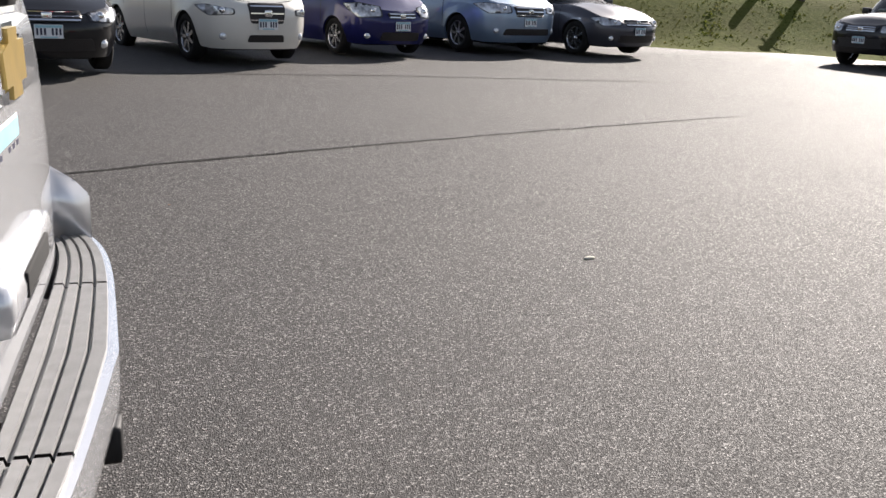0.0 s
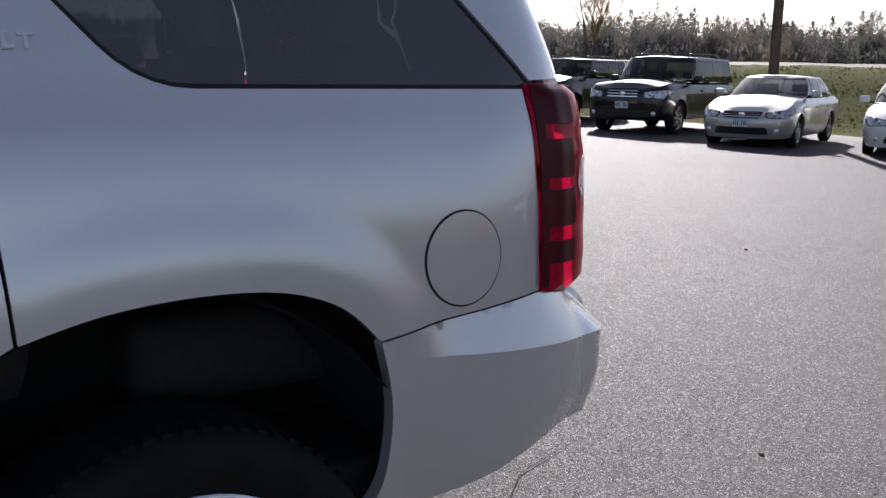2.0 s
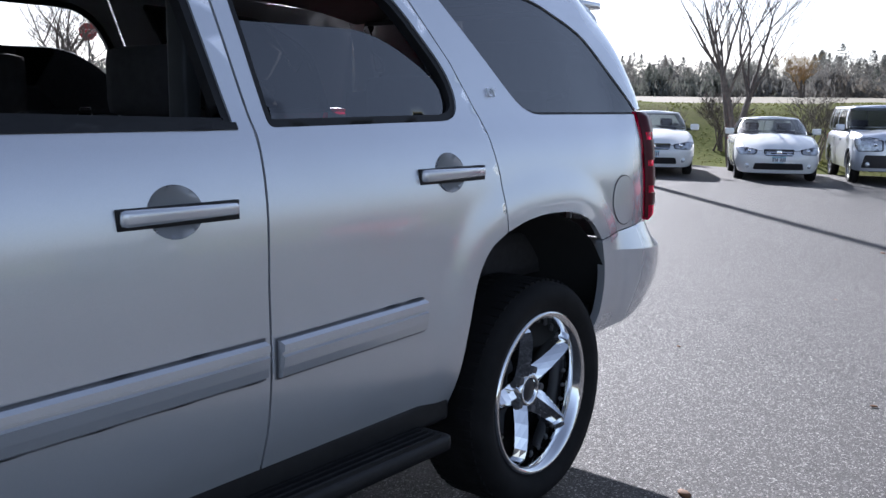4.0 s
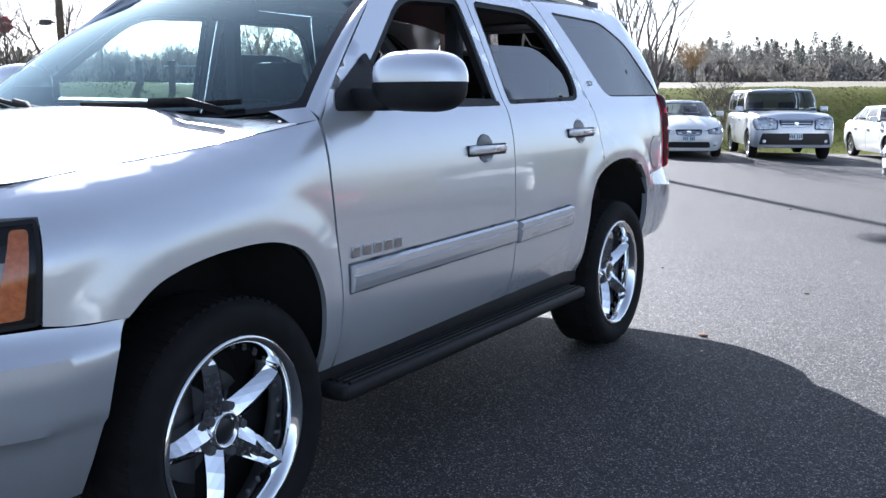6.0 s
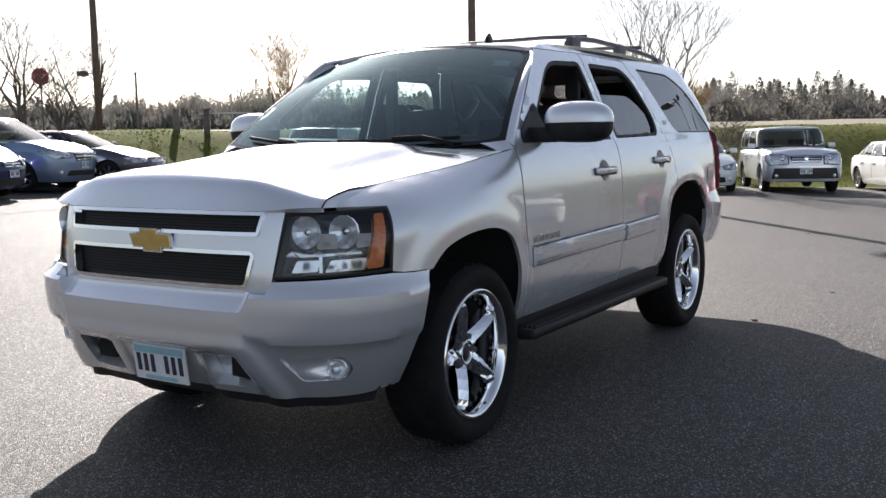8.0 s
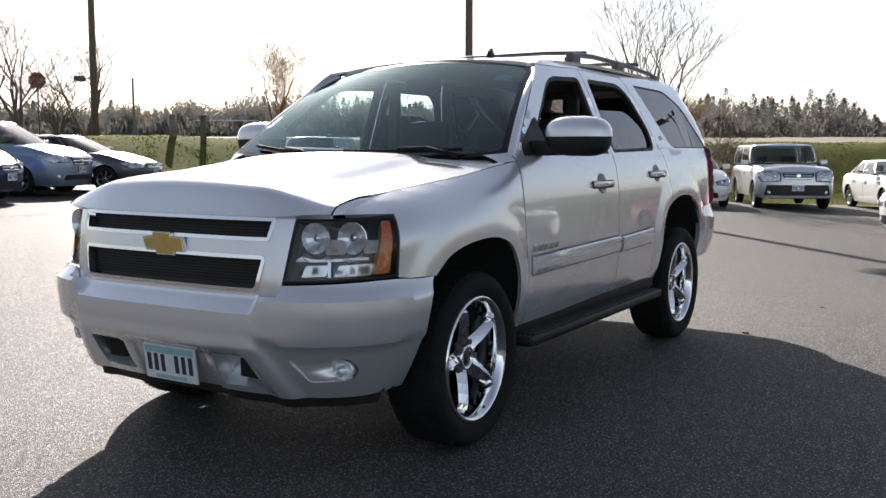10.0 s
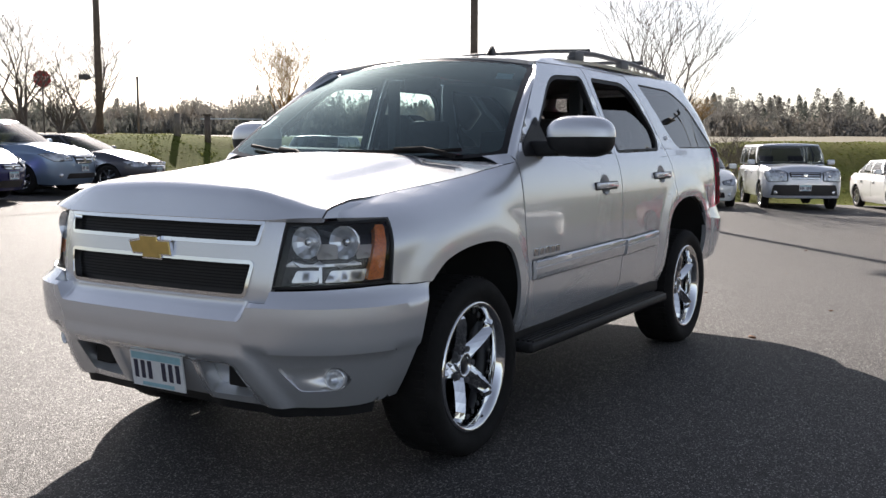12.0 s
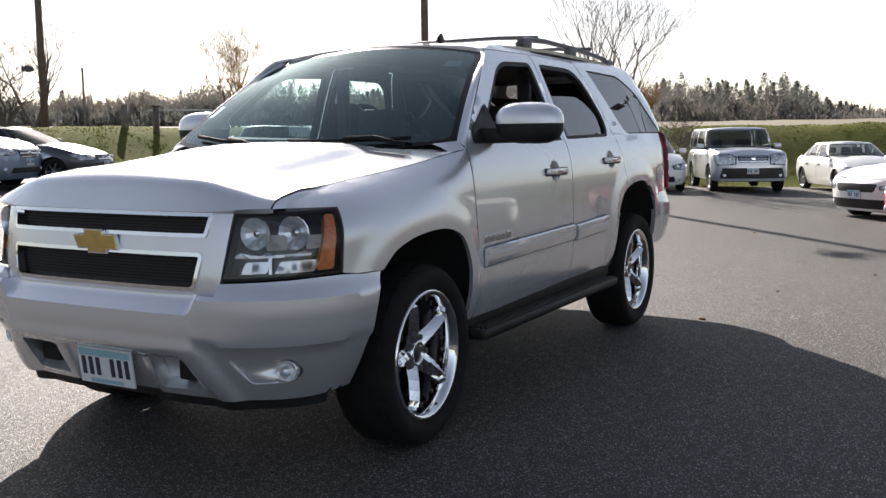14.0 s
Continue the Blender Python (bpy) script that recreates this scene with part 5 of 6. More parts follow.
tagged(ground, "green and dry grass bank running into a straw-coloured field", "ground", kind="structure")

bm = bmesh.new()
rings = [0.0001, 0.05, 0.1, 0.15, 0.2, 0.25, 0.3, 0.36, 0.44, 0.52, 0.6, 0.7, 0.8, 0.9, 1.0]
rows = []
for rho in rings:
    row = []
    for i in range(NA):
        a = -math.pi + 2 * math.pi * i / NA
        r = (lot_r(a) + 0.10 * noise.noise(Vector((math.cos(a) * 40, math.sin(a) * 40, 0)))) * rho
        x, y = r * math.cos(a), r * math.sin(a)
        row.append(bm.verts.new((x, y, zg(x, y))))
    rows.append(row)
for k in range(len(rows) - 1):
    for i in range(NA):
        bm.faces.new((rows[k][i], rows[k + 1][i], rows[k + 1][(i + 1) % NA], rows[k][(i + 1) % NA]))
edge = [bm.verts.new(v.co - Vector((0, 0, 0.12))) for v in rows[-1]]
for i in range(NA):
    bm.faces.new((rows[-1][i], edge[i], edge[(i + 1) % NA], rows[-1][(i + 1) % NA]))
lot = part("pavement", bm, M_ASPH)
tagged(lot, "grey worn asphalt parking lot with fine light aggregate", "pavement", kind="structure")


def seam(name, pts, w, label):
    """A dark tar seam or crack lying on the asphalt."""
    bm = bmesh.new()
    fine = []
    for (x0, y0), (x1, y1) in zip(pts, pts[1:]):
        n = max(2, int(math.hypot(x1 - x0, y1 - y0) / 0.12))
        fine += [(x0 + (x1 - x0) * k / n, y0 + (y1 - y0) * k / n) for k in range(n)]
    fine.append(pts[-1])
    L, R = [], []
    for i, (x, y) in enumerate(fine):
        a, b = fine[max(0, i - 1)], fine[min(len(fine) - 1, i + 1)]
        t = Vector((b[0] - a[0], b[1] - a[1])).normalized()
        j = 0.03 * noise.noise(Vector((x * 2.5, y * 2.5, 3)))
        ww = w * (0.6 + 0.5 * noise.noise(Vector((x * 5, y * 5, 7))) + 0.2) * min(1, i / 6 + 0.2, (len(fine) - 1 - i) / 6 + 0.2)
        cx, cy = x - t.y * j, y + t.x * j
        for side_, arr in ((1, L), (-1, R)):
            px, py = cx - t.y * ww * side_, cy + t.x * ww * side_
            arr.append(bm.verts.new((px, py, zg(px, py) + 0.004)))
    for i in range(len(fine) - 1):
        bm.faces.new((R[i], R[i + 1], L[i + 1], L[i]))
    return tagged(part(name, bm, M_TAR), label, "crack", kind="structure")


seam("tar_seam", [(-1.5, -4.95), (-2.8, -5.6), (-4.4, -6.35), (-6.2, -7.2), (-9.5, -8.6)], 0.022, "dark tar seam across the asphalt")
seam("tar_seam", [(-2.0, -11.2), (-6.0, -11.9), (-11, -12.2)], 0.03, "dark tar seam across the asphalt")
seam("tar_seam", [(-2.15, 0.45), (-2.45, 0.30), (-2.7, 0.32), (-3.0, 0.05), (-3.5, -0.1)], 0.0035, "thin crack in the asphalt")


def scrap(name, x, y, size, mat, label, cat):
    bm = bmesh.new()
    bmesh.ops.create_icosphere(bm, subdivisions=2, radius=1)
    for v in bm.verts:
        v.co *= 1 + 0.35 * noise.noise(v.co * 1.7 + Vector((x, y, 0)))
        v.co = Vector((v.co.x * size, v.co.y * size * 0.55, max(-0.3, v.co.z) * size * 0.35))
    ob = part(name, bm, mat, at=pose(x, y, zg(x, y) + size * 0.10, 0, 0, x * 70))
    return tagged(ob, label, cat)


M_LEAF = plain("dead_leaf", (0.16, 0.075, 0.035), 0.8, 0, 0.3, 30)
M_CHIP = plain("pale_chip", (0.62, 0.58, 0.48), 0.7, 0, 0.2, 30)
scrap("litter", -4.94, -3.02, 0.035, M_CHIP, "pale scrap lying on the asphalt", "litter")
scrap("litter", -2.75, -4.4, 0.008, M_LEAF, "small dark scrap on the asphalt", "litter")
for x, y, s in ((-1.84, 1.34, 0.035), (-3.4, 1.6, 0.02), (-5.3, 2.2, 0.03), (-9.0, 3.2, 0.05), (-6.4, 0.6, 0.02), (-9.6, 0.2, 0.035), (-3.9, 0.4, 0.014), (-7.6, -2.4, 0.03)):
    scrap("dead_leaf", x, y, s, M_LEAF, "brown dead leaf on the asphalt", "leaf")


# ---------------------------------------------------------------- parked cars
def join(bms):
    out = bmesh.new()
    for b in bms:
        me = bpy.data.meshes.new("tmp")
        b.to_mesh(me)
        b.free()
        out.from_mesh(me)
        bpy.data.meshes.remove(me)
    return out


M_RIMS = plain("alloy_rim", (0.45, 0.45, 0.46), 0.25, 0.9, 0.08, 10)


def car_wheel(parent, x, y, r, rim_mat, spokes=7):
    sg = 1 if y > 0 else -1
    hub = empty("wheel", pose(x, y, r, 0, 0, 0 if sg > 0 else 180))
    hub.parent = parent
    part("tyre", lathe([(r * 0.66, -0.09), (r * 0.9, -0.10), (r, -0.075), (r, 0.075), (r * 0.9, 0.10), (r * 0.68, 0.095), (r * 0.66, 0.07)], 32), M_RUBBER, hub)
    rim = part("rim", lathe([(r * 0.62, -0.05), (r * 0.62, 0.06), (r * 0.66, 0.088), (r * 0.69, 0.088), (r * 0.69, 0.07)], 32), rim_mat, hub)
    part("brake_drum", lathe([(r * 0.60, 0.0), (0.001, 0.0)], 24), M_GAP, rim)
    for k in range(spokes):
        bm = bmesh.new()
        box(bm, 0.0, r * 0.63, 0.045, 0.075, -r * 0.075, r * 0.075, m=Matrix.Rotation(2 * math.pi * k / spokes, 4, "Y"))
        part("spoke", bm, rim_mat, rim, smooth=False)
    part("hub_cap", lathe([(0.001, 0.085), (r * 0.13, 0.08), (r * 0.15, 0.05)], 16), rim_mat, rim)


def make_car(name, label, mat, front, heading, L=4.8, W=1.83, H=1.45, wb=2.75, fo=0.95, nose=0.70, cowl_z=0.98, belt=0.95, tail_z=1.0, cowl=0.24, roof_f=0.05, roof_r=-0.27, rear_g=-0.40, r=0.33, grille=(0.42, 0.60, 0.73), lamp=(0.50, 0.60, 0.76), intake=(0.55, 0.28, 0.42), rails=False, rim=None, nf=2.8, clad=None, plate_z=0.50, chrome_bar=True, grille_mat=None, roof_n=4.0, fog=True, drop=0.0, tuck=0.27, sill=0.20):
    """A parked car: front is the place of its nose on the lot, heading the way it faces in degrees."""
    hd = radians(heading)
    cx, cy = front[0] - math.cos(hd) * L / 2, front[1] - math.sin(hd) * L / 2
    car = empty(name, pose(cx, cy, zg(cx, cy) + drop, 0, 0, heading))
    tagged(car, label, "car", group="parked cars")
    xf, xr, w = L / 2, -L / 2, W / 2
    ax_f, ax_r = xf - fo, xf - fo - wb
    p = Plan(xf, xr, w, nf, 3.4, 0.75, 0.55)
    xc, xg = cowl * L, rear_g * L
    zt = smoothcurve([xr, xr + 0.12, xg, xc, xf - 0.25, xf], [tail_z - 0.10, tail_z - 0.02, max(tail_z, belt), cowl_z, nose + 0.05, nose - 0.03]) if rear_g > -0.47 else smoothcurve([xr, xr + 0.2, xc, xf - 0.25, xf], [belt + 0.02, belt + 0.04, cowl_z, nose + 0.05, nose - 0.03])
    f_low = smoothcurve([0.15, 0.28, 0.45, 0.7, 0.95, 1.3], [0.13, 0.06, 0.01, 0.0, 0.02, 0.06])

    def low(s, z):
        x, y = plan_at(p, s)
        nx, ny = plan_normal(p, s)
        top = zt(x)
        t = min(1, max(0, (z - (top - 0.16)) / 0.16))
        o = f_low(z) + 0.10 * (1 - math.sqrt(max(0, 1 - t * t)))
        for c in (ax_f, ax_r):
            e = math.hypot(x - c, z - r) / (r * 1.14)
            o -= 0.018 * (1 - sstep(1.08, 1.28, e))
        return x - nx * o, y - ny * o, z

    def arch(c):
        return [(p.s_of_x(c + r * 1.13 * math.cos(a)), r + r * 1.13 * math.sin(a)) for a in [math.pi * (k / 12) for k in range(-1 if sill < 0.3 else 0, 14 if sill < 0.3 else 13)]]
    half = [(0.0, sill), (p.s_of_x(xf - 0.35), sill), (p.s_of_x(ax_f + r * 1.15), sill + 0.02)] + arch(ax_f) + [(p.s_of_x(ax_f - r * 1.15), sill), (p.s_of_x(ax_r + r * 1.15), sill)] + arch(ax_r) + [(p.s_of_x(ax_r - r * 1.15), sill + 0.04), (p.len, sill + 0.08)]
    ups = np.linspace(p.len, 0, 40)
    half += [(float(s), zt(plan_at(p, float(s))[0])) for s in ups]
    bm_l = panel(half, low, 0.09, thick=0.03)
    bm_r = panel(half, low, 0.09, thick=0.03, mirror=True)

    def topf(i, j):
        x = xf - 0.004 + (xr - xf + 0.008) * i
        s = p.s_of_x(x)
        ye = low(s, zt(x))[1]
        y = ye * (2 * j - 1)
        xx = low(s, zt(x))[0]
        crown = 0.05 * (1 - (2 * j - 1) ** 2) * sstep(xf, xf - 0.4, x)
        rid = 0.015 * (1 - sstep(0.45, 0.62, abs(2 * j - 1))) * sstep(xf, xf - 0.5, x)
        return (xx, y, zt(x) + crown + rid)
    bm_t = grid(40, 14, topf)
    bmesh.ops.reverse_faces(bm_t, faces=bm_t.faces)
    shell = part("body", join([bm_l, bm_r, bm_t]), mat, car)
    # greenhouse
    pb = Plan(xc, xg, w - 0.10 + (0.27 - tuck) * 0.3, 3.2, roof_n, 0.9, 0.5)
    pr = Plan(roof_f * L, roof_r * L, w - tuck, 3.2, roof_n, 0.45, 0.35)

    def gh(s, v):
        u = s / pb.len
        a, b = plan_at(pb, u * pb.len), plan_at(pr, u * pr.len)
        za = zt(a[0]) + 0.02
        k = 0.04 * 4 * v * (1 - v)
        n_ = plan_normal(pb, s)
        zb = H - 0.05
        return a[0] + (b[0] - a[0]) * v + n_[0] * k, a[1] + (b[1] - a[1]) * v + n_[1] * k, za + (zb - za) * v
    sa, sc = pb.s_of_x(xc - 0.62 if L > 4.3 else xc - 0.55), pb.s_of_x(xg + 0.42)
    hs = sc - sa
    holes = [rounded([(-sa + 0.06, 0.03), (sa - 0.06, 0.03), (sa - 0.06, 0.95), (-sa + 0.06, 0.95)], 0.05, 3)]
    m1, m2 = sa + hs * 0.50, sa + hs * 0.84
    wins = []
    for a, b in ((sa + 0.03, m1 - 0.025), (m1 + 0.025, m2 - 0.015), (m2 + 0.02, sc + 0.03)):
        for sg in (1, -1):
            wins.append(rounded([(sg * a, 0.05), (sg * b, 0.05), (sg * b, 0.91), (sg * a, 0.91)], 0.04, 3))
    L2_ = 2 * pb.len
    back = rounded([(sc + 0.16, 0.12), (L2_ - sc - 0.16, 0.12), (L2_ - sc - 0.16, 0.86), (sc + 0.16, 0.86)], 0.05, 3)
    out_g = [(-pb.len, 0.0), (pb.len, 0.0), (pb.len, 1.0), (-pb.len, 1.0)]
    back_l = rounded([(sc + 0.16, 0.12), (pb.len - 0.002, 0.12), (pb.len - 0.002, 0.86), (sc + 0.16, 0.86)], 0.03, 3)
    back_r = [(-a, b) for a, b in back_l]
    part("cabin_frame", panel(out_g, gh, 0.11, holes + wins + [back_l, back_r], thick=0.02), mat, shell)
    part("windscreen", panel(holes[0], gh, 0.14, thick=0, lift=-0.004), M_CARG, car)
    for wv in wins:
        part("side_window", panel(wv if wv[0][0] > 0 else wv[::-1], gh, 0.2, thick=0, lift=-0.004), M_CARG, car)
    part("rear_window", panel(back, gh, 0.2, thick=0, lift=-0.004), M_CARG, car)

    def roof_s(i, j):
        u = pr.len * i
        q = plan_at(pr, u)
        t = 2 * j - 1
        return (q[0], q[1] * t, H - 0.05 + 0.05 * (1 - t * t) * math.sin(math.pi * min(1, max(0, (i - 0.02) * 1.04))) ** 0.5)
    bm = grid(30, 10, roof_s)
    bmesh.ops.reverse_faces(bm, faces=bm.faces)
    part("roof", bm, mat, shell)
    # nose
    gw, g0, g1 = grille
    gs = p.s_of_y(gw)
    gr = part("grille", panel(rounded([(-gs * 0.86, g0), (gs * 0.86, g0), (gs, g1), (-gs, g1)], 0.04, 3), low, 0.06, thick=0.01, lift=0.006), grille_mat or M_MESH, car)
    if chrome_bar:
        nb = 3 if g1 - g0 > 0.1 else 2
        for k in range(nb):
            z = g0 + (g1 - g0) * (k + 0.5) / nb
            part("chrome_bar", panel([(-gs * 0.86, z - 0.010), (gs * 0.86, z - 0.010), (gs * 0.88, z + 0.010), (-gs * 0.88, z + 0.010)], low, 0.1, thick=0.008, lift=0.016), M_CHROME, gr)
        xg0 = low(0, (g0 + g1) / 2)[0]
        part("badge", boxbm(xg0 + 0.012, xg0 + 0.030, -0.055, 0.055, (g0 + g1) / 2 - 0.045, (g0 + g1) / 2 + 0.045, bev=0.015), M_CHROME, gr)
    iw, i0, i1 = intake
    is_ = p.s_of_y(iw)
    part("lower_intake", panel(rounded([(-is_, i0), (is_, i0), (is_ * 0.9, i1), (-is_ * 0.9, i1)], 0.03, 3), low, 0.08, thick=0.01, lift=0.005), clad or M_MESH, car)
    ly, l0, l1 = lamp
    for sg in (1, -1):
        a, b = p.s_of_y(ly), p.s_of_x(xf - 0.55)
        z1 = min(l1, zt(xf - 0.45) - 0.03)
        o = rounded([(a, l0 + 0.02), (a + (b - a) * 0.55, l0), (b, z1 - 0.02), (a + (b - a) * 0.6, z1), (a, l1 - 0.05)], 0.03, 3)
        o = o if sg > 0 else [(-s, z) for s, z in o][::-1]
        om = (sum(q[0] for q in o) / len(o), sum(q[1] for q in o) / len(o))
        rim_o = [(om[0] + (q[0] - om[0]) * 1.10, om[1] + (q[1] - om[1]) * 1.14) for q in o]
        lm = part("headlight", panel(o, low, 0.06, thick=0.02, lift=0.006), M_CARLAMP, car, "clear headlight")
        part("lamp_surround", panel(rim_o, low, 0.06, thick=0.01, lift=0.002), M_LAMPBOX, lm)
        c1 = p.s_of_y(min(ly + 0.13, w - 0.1)) * sg
        q = low(c1, (l0 + l1) / 2)
        bm = bmesh.new()
        bmesh.ops.create_uvsphere(bm, u_segments=12, v_segments=8, radius=0.045, matrix=Matrix.Translation((q[0], q[1], q[2])))
        part("lamp_bulb", bm, M_CHROME, lm)
        if fog:
            q = low(p.s_of_y(w * 0.74) * sg, i0 + 0.08)
            bm = lathe([(0.001, 0.02), (0.04, 0.015), (0.05, 0.0), (0.055, -0.02)], 16)
            bmesh.ops.transform(bm, matrix=Matrix.Translation(q) @ Vector((0.95, 0.3 * sg, 0)).to_track_quat("Y", "Z").to_matrix().to_4x4(), verts=bm.verts)
            part("fog_lamp", bm, M_CLEARREF, car)
        # mirrors, door lines, handles
        ym = sg * (w + 0.08)
        xm = xc - 0.55
        zm = zt(xm) + 0.08
        mi = part("door_mirror", boxbm(xm - 0.06, xm + 0.07, min(ym - 0.10 * sg, ym + 0.10 * sg), max(ym - 0.10 * sg, ym + 0.10 * sg), zm - 0.06, zm + 0.08, bev=0.04), mat, car)
        part("mirror_foot", boxbm(xm - 0.03, xm + 0.05, min(sg * (w - 0.10), ym), max(sg * (w - 0.10), ym), zm - 0.07, zm - 0.02, bev=0.015), M_BLACK, mi)
        for xd in (ax_f - r * 1.35, (ax_f + ax_r) / 2 - 0.15, ax_r + r * 0.95):
            sd = p.s_of_x(xd)
            o = [(sd - 0.006, 0.32 if xd > ax_r + r * 1.2 else r * 2.2), (sd + 0.006, 0.32 if xd > ax_r + r * 1.2 else r * 2.2), (sd + 0.006, zt(xd) - 0.02), (sd - 0.006, zt(xd) - 0.02)]
            part("door_gap", panel(o, low, 0.12, thick=0, lift=0.003, mirror=sg < 0), M_GAP, shell)
        for xh in ((ax_f + ax_r) / 2 - 0.02, ax_r + r * 1.15):
            q = low(p.s_of_x(xh), zt(xh) - 0.19)
            part("door_handle", boxbm(q[0] - 0.09, q[0] + 0.09, min(sg * q[1], sg * (q[1] + 0.035)), max(sg * q[1], sg * (q[1] + 0.035)), q[2] - 0.017, q[2] + 0.017, bev=0.01), mat, car)
        if rails:
            tube_pts = [(roof_f * L - 0.35, sg * (w - 0.36), H - 0.02), (roof_f * L - 0.5, sg * (w - 0.36), H + 0.045), (roof_r * L + 0.5, sg * (w - 0.36), H + 0.045), (roof_r * L + 0.3, sg * (w - 0.36), H - 0.02)]
            part("roof_rail", tube(tube_pts, 0.018, 6), M_GREYTRIM, car)
        tlz = zt(xr + 0.1)
        a, b = p.s_of_x(xr + 0.35), p.s_of_y(w - 0.35, True)
        o = rounded([(a, tlz - 0.22), (b, tlz - 0.24), (b, tlz - 0.07), (a, tlz - 0.09)], 0.03, 3)
        part("tail_lamp", panel(o, low, 0.1, thick=0.01, lift=0.004, mirror=sg < 0), M_RED, car)
        for c in (ax_f, ax_r):
            bm = bmesh.new()
            n = 12
            A = [bm.verts.new((c + r * 1.13 * math.cos(math.pi * k / n), sg * (w - 0.02), r + r * 1.13 * math.sin(math.pi * k / n))) for k in range(n + 1)]
            B = [bm.verts.new((v.co.x, sg * (w - 0.33), v.co.z)) for v in A]
            cc = bm.verts.new((c, sg * (w - 0.33), r * 0.7))
            for k in range(n):
                bm.faces.new((A[k], A[k + 1], B[k + 1], B[k]))
                bm.faces.new((B[k], B[k + 1], cc))
            part("wheel_well", bm, M_GAP, car)
            car_wheel(car, c, sg * (w - 0.115), r, rim or M_RIMS)
    q = low(0, plate_z)
    plate(car, pose(q[0] + 0.022, 0, plate_z))
    part("underbody", boxbm(xr + 0.3, xf - 0.35, -w + 0.34, w - 0.34, sill - 0.03, 0.55, bev=0.03), M_GAP, car)
    part("cabin_floor", boxbm(xg + 0.2, xc - 0.1, -w + 0.16, w - 0.16, 0.50, 0.60), M_GAP, car)
    part("dashboard", boxbm(xc - 0.75, xc - 0.30, -w + 0.2, w - 0.2, zt(xc) - 0.25, zt(xc) - 0.02, bev=0.05), M_DASH, car)
    for sx_, n_ in ((xc - 1.45, 2), (xc - 2.3, 2)):
        for sg in (1, -1):
            st = part("car_seat", boxbm(sx_ - 0.10, sx_ + 0.05, sg * w * 0.42 - 0.24, sg * w * 0.42 + 0.24, 0.6, belt + 0.12, bev=0.05), M_SEAT, car)
            part("headrest", boxbm(sx_ - 0.10, sx_ - 0.01, sg * w * 0.42 - 0.13, sg * w * 0.42 + 0.13, belt + 0.14, belt + 0.31, bev=0.04), M_SEAT, st)
    return car


P_BLACK = paint("black_paint", (0.010, 0.010, 0.012), 0.2, 0.3, dusty=0.008)
P_CREAM = paint("cream_white_paint", (0.72, 0.70, 0.64), 0.05, 0.4)
P_BLUE = paint("deep_blue_paint", (0.010, 0.012, 0.085), 0.3, 0.35, dusty=0.008)
P_SKY = paint("pale_blue_silver_paint", (0.23, 0.32, 0.45), 0.6, 0.35)
P_GREY = paint("dark_grey_paint", (0.07, 0.07, 0.085), 0.5, 0.35, dusty=0.008)
P_SILV = paint("warm_silver_paint", (0.52, 0.51, 0.50), 0.6, 0.38)
P_COOL = paint("cool_silver_paint", (0.64, 0.67, 0.73), 0.5, 0.38)
P_WHITE = paint("white_paint", (0.80, 0.81, 0.80), 0.0, 0.4)
P_RED = paint("red_paint", (0.45, 0.012, 0.02), 0.1, 0.4)
for dark in (P_BLACK, P_BLUE, P_GREY):
    sh = dark.node_tree.nodes["Principled BSDF"]
    sh.inputs["Specular IOR Level"].default_value = 0.1
    sh.inputs["Coat IOR"].default_value = 1.45
SUV = dict(nose=1.06, cowl_z=1.17, belt=1.12, tail_z=1.15, rear_g=-0.485, roof_r=-0.44, roof_f=0.12, cowl=0.24, r=0.38, nf=4.2, roof_n=6.0, tuck=0.18, sill=0.33)

make_car("sedan", "black compact sedan with a chrome nose bar, parked facing the lot", P_BLACK, (-1.5, -10.1), 107, L=4.55, W=1.76, H=1.435, wb=2.67)
make_car("hatchback", "cream retro hatchback with a tall slatted grille", P_CREAM, (-4.15, -12.4), 113, L=4.29, W=1.70, H=1.60, wb=2.62, fo=0.90, nose=0.88, cowl_z=1.06, belt=1.05, tail_z=1.05, rear_g=-0.48, roof_r=-0.36, roof_f=0.08, cowl=0.22, grille=(0.30, 0.56, 0.84), lamp=(0.50, 0.66, 0.80), intake=(0.30, 0.30, 0.40), plate_z=0.55)
make_car("hatchback", "deep blue small hatchback parked facing the lot", P_BLUE, (-6.6, -14.4), 113, L=4.10, W=1.695, H=1.525, wb=2.50, fo=0.85, nose=0.78, cowl_z=1.06, belt=1.02, tail_z=1.05, rear_g=-0.48, roof_r=-0.40, roof_f=0.10, cowl=0.30, r=0.30, grille=(0.30, 0.62, 0.72), lamp=(0.42, 0.64, 0.86), intake=(0.42, 0.26, 0.40))
make_car("minivan", "pale blue-silver minivan with a chrome grille", P_SKY, (-9.5, -16.0), 113, L=5.15, W=2.01, H=1.737, wb=3.0, fo=1.0, nose=0.92, cowl_z=1.12, belt=1.08, tail_z=1.1, rear_g=-0.485, roof_r=-0.43, roof_f=0.12, cowl=0.30, r=0.34, grille=(0.40, 0.68, 0.88), lamp=(0.48, 0.74, 0.92), intake=(0.62, 0.34, 0.46), plate_z=0.58)
make_car("sedan", "dark grey midsize sedan parked beside the grass bank", P_GREY, (-12.0, -16.3), 113, L=4.86, W=1.85, H=1.465, wb=2.775)
make_car("suv", "black compact sport utility vehicle with roof rails", P_BLACK, (-17.53, -16.60), 18, L=4.50, W=1.845, H=1.68, wb=2.62, fo=0.9, rails=True, **{**SUV, "r": 0.36, "nose": 0.98, "nf": 3.2}, grille=(0.40, 0.80, 0.92), lamp=(0.48, 0.78, 0.98), intake=(0.62, 0.45, 0.66), plate_z=0.62)
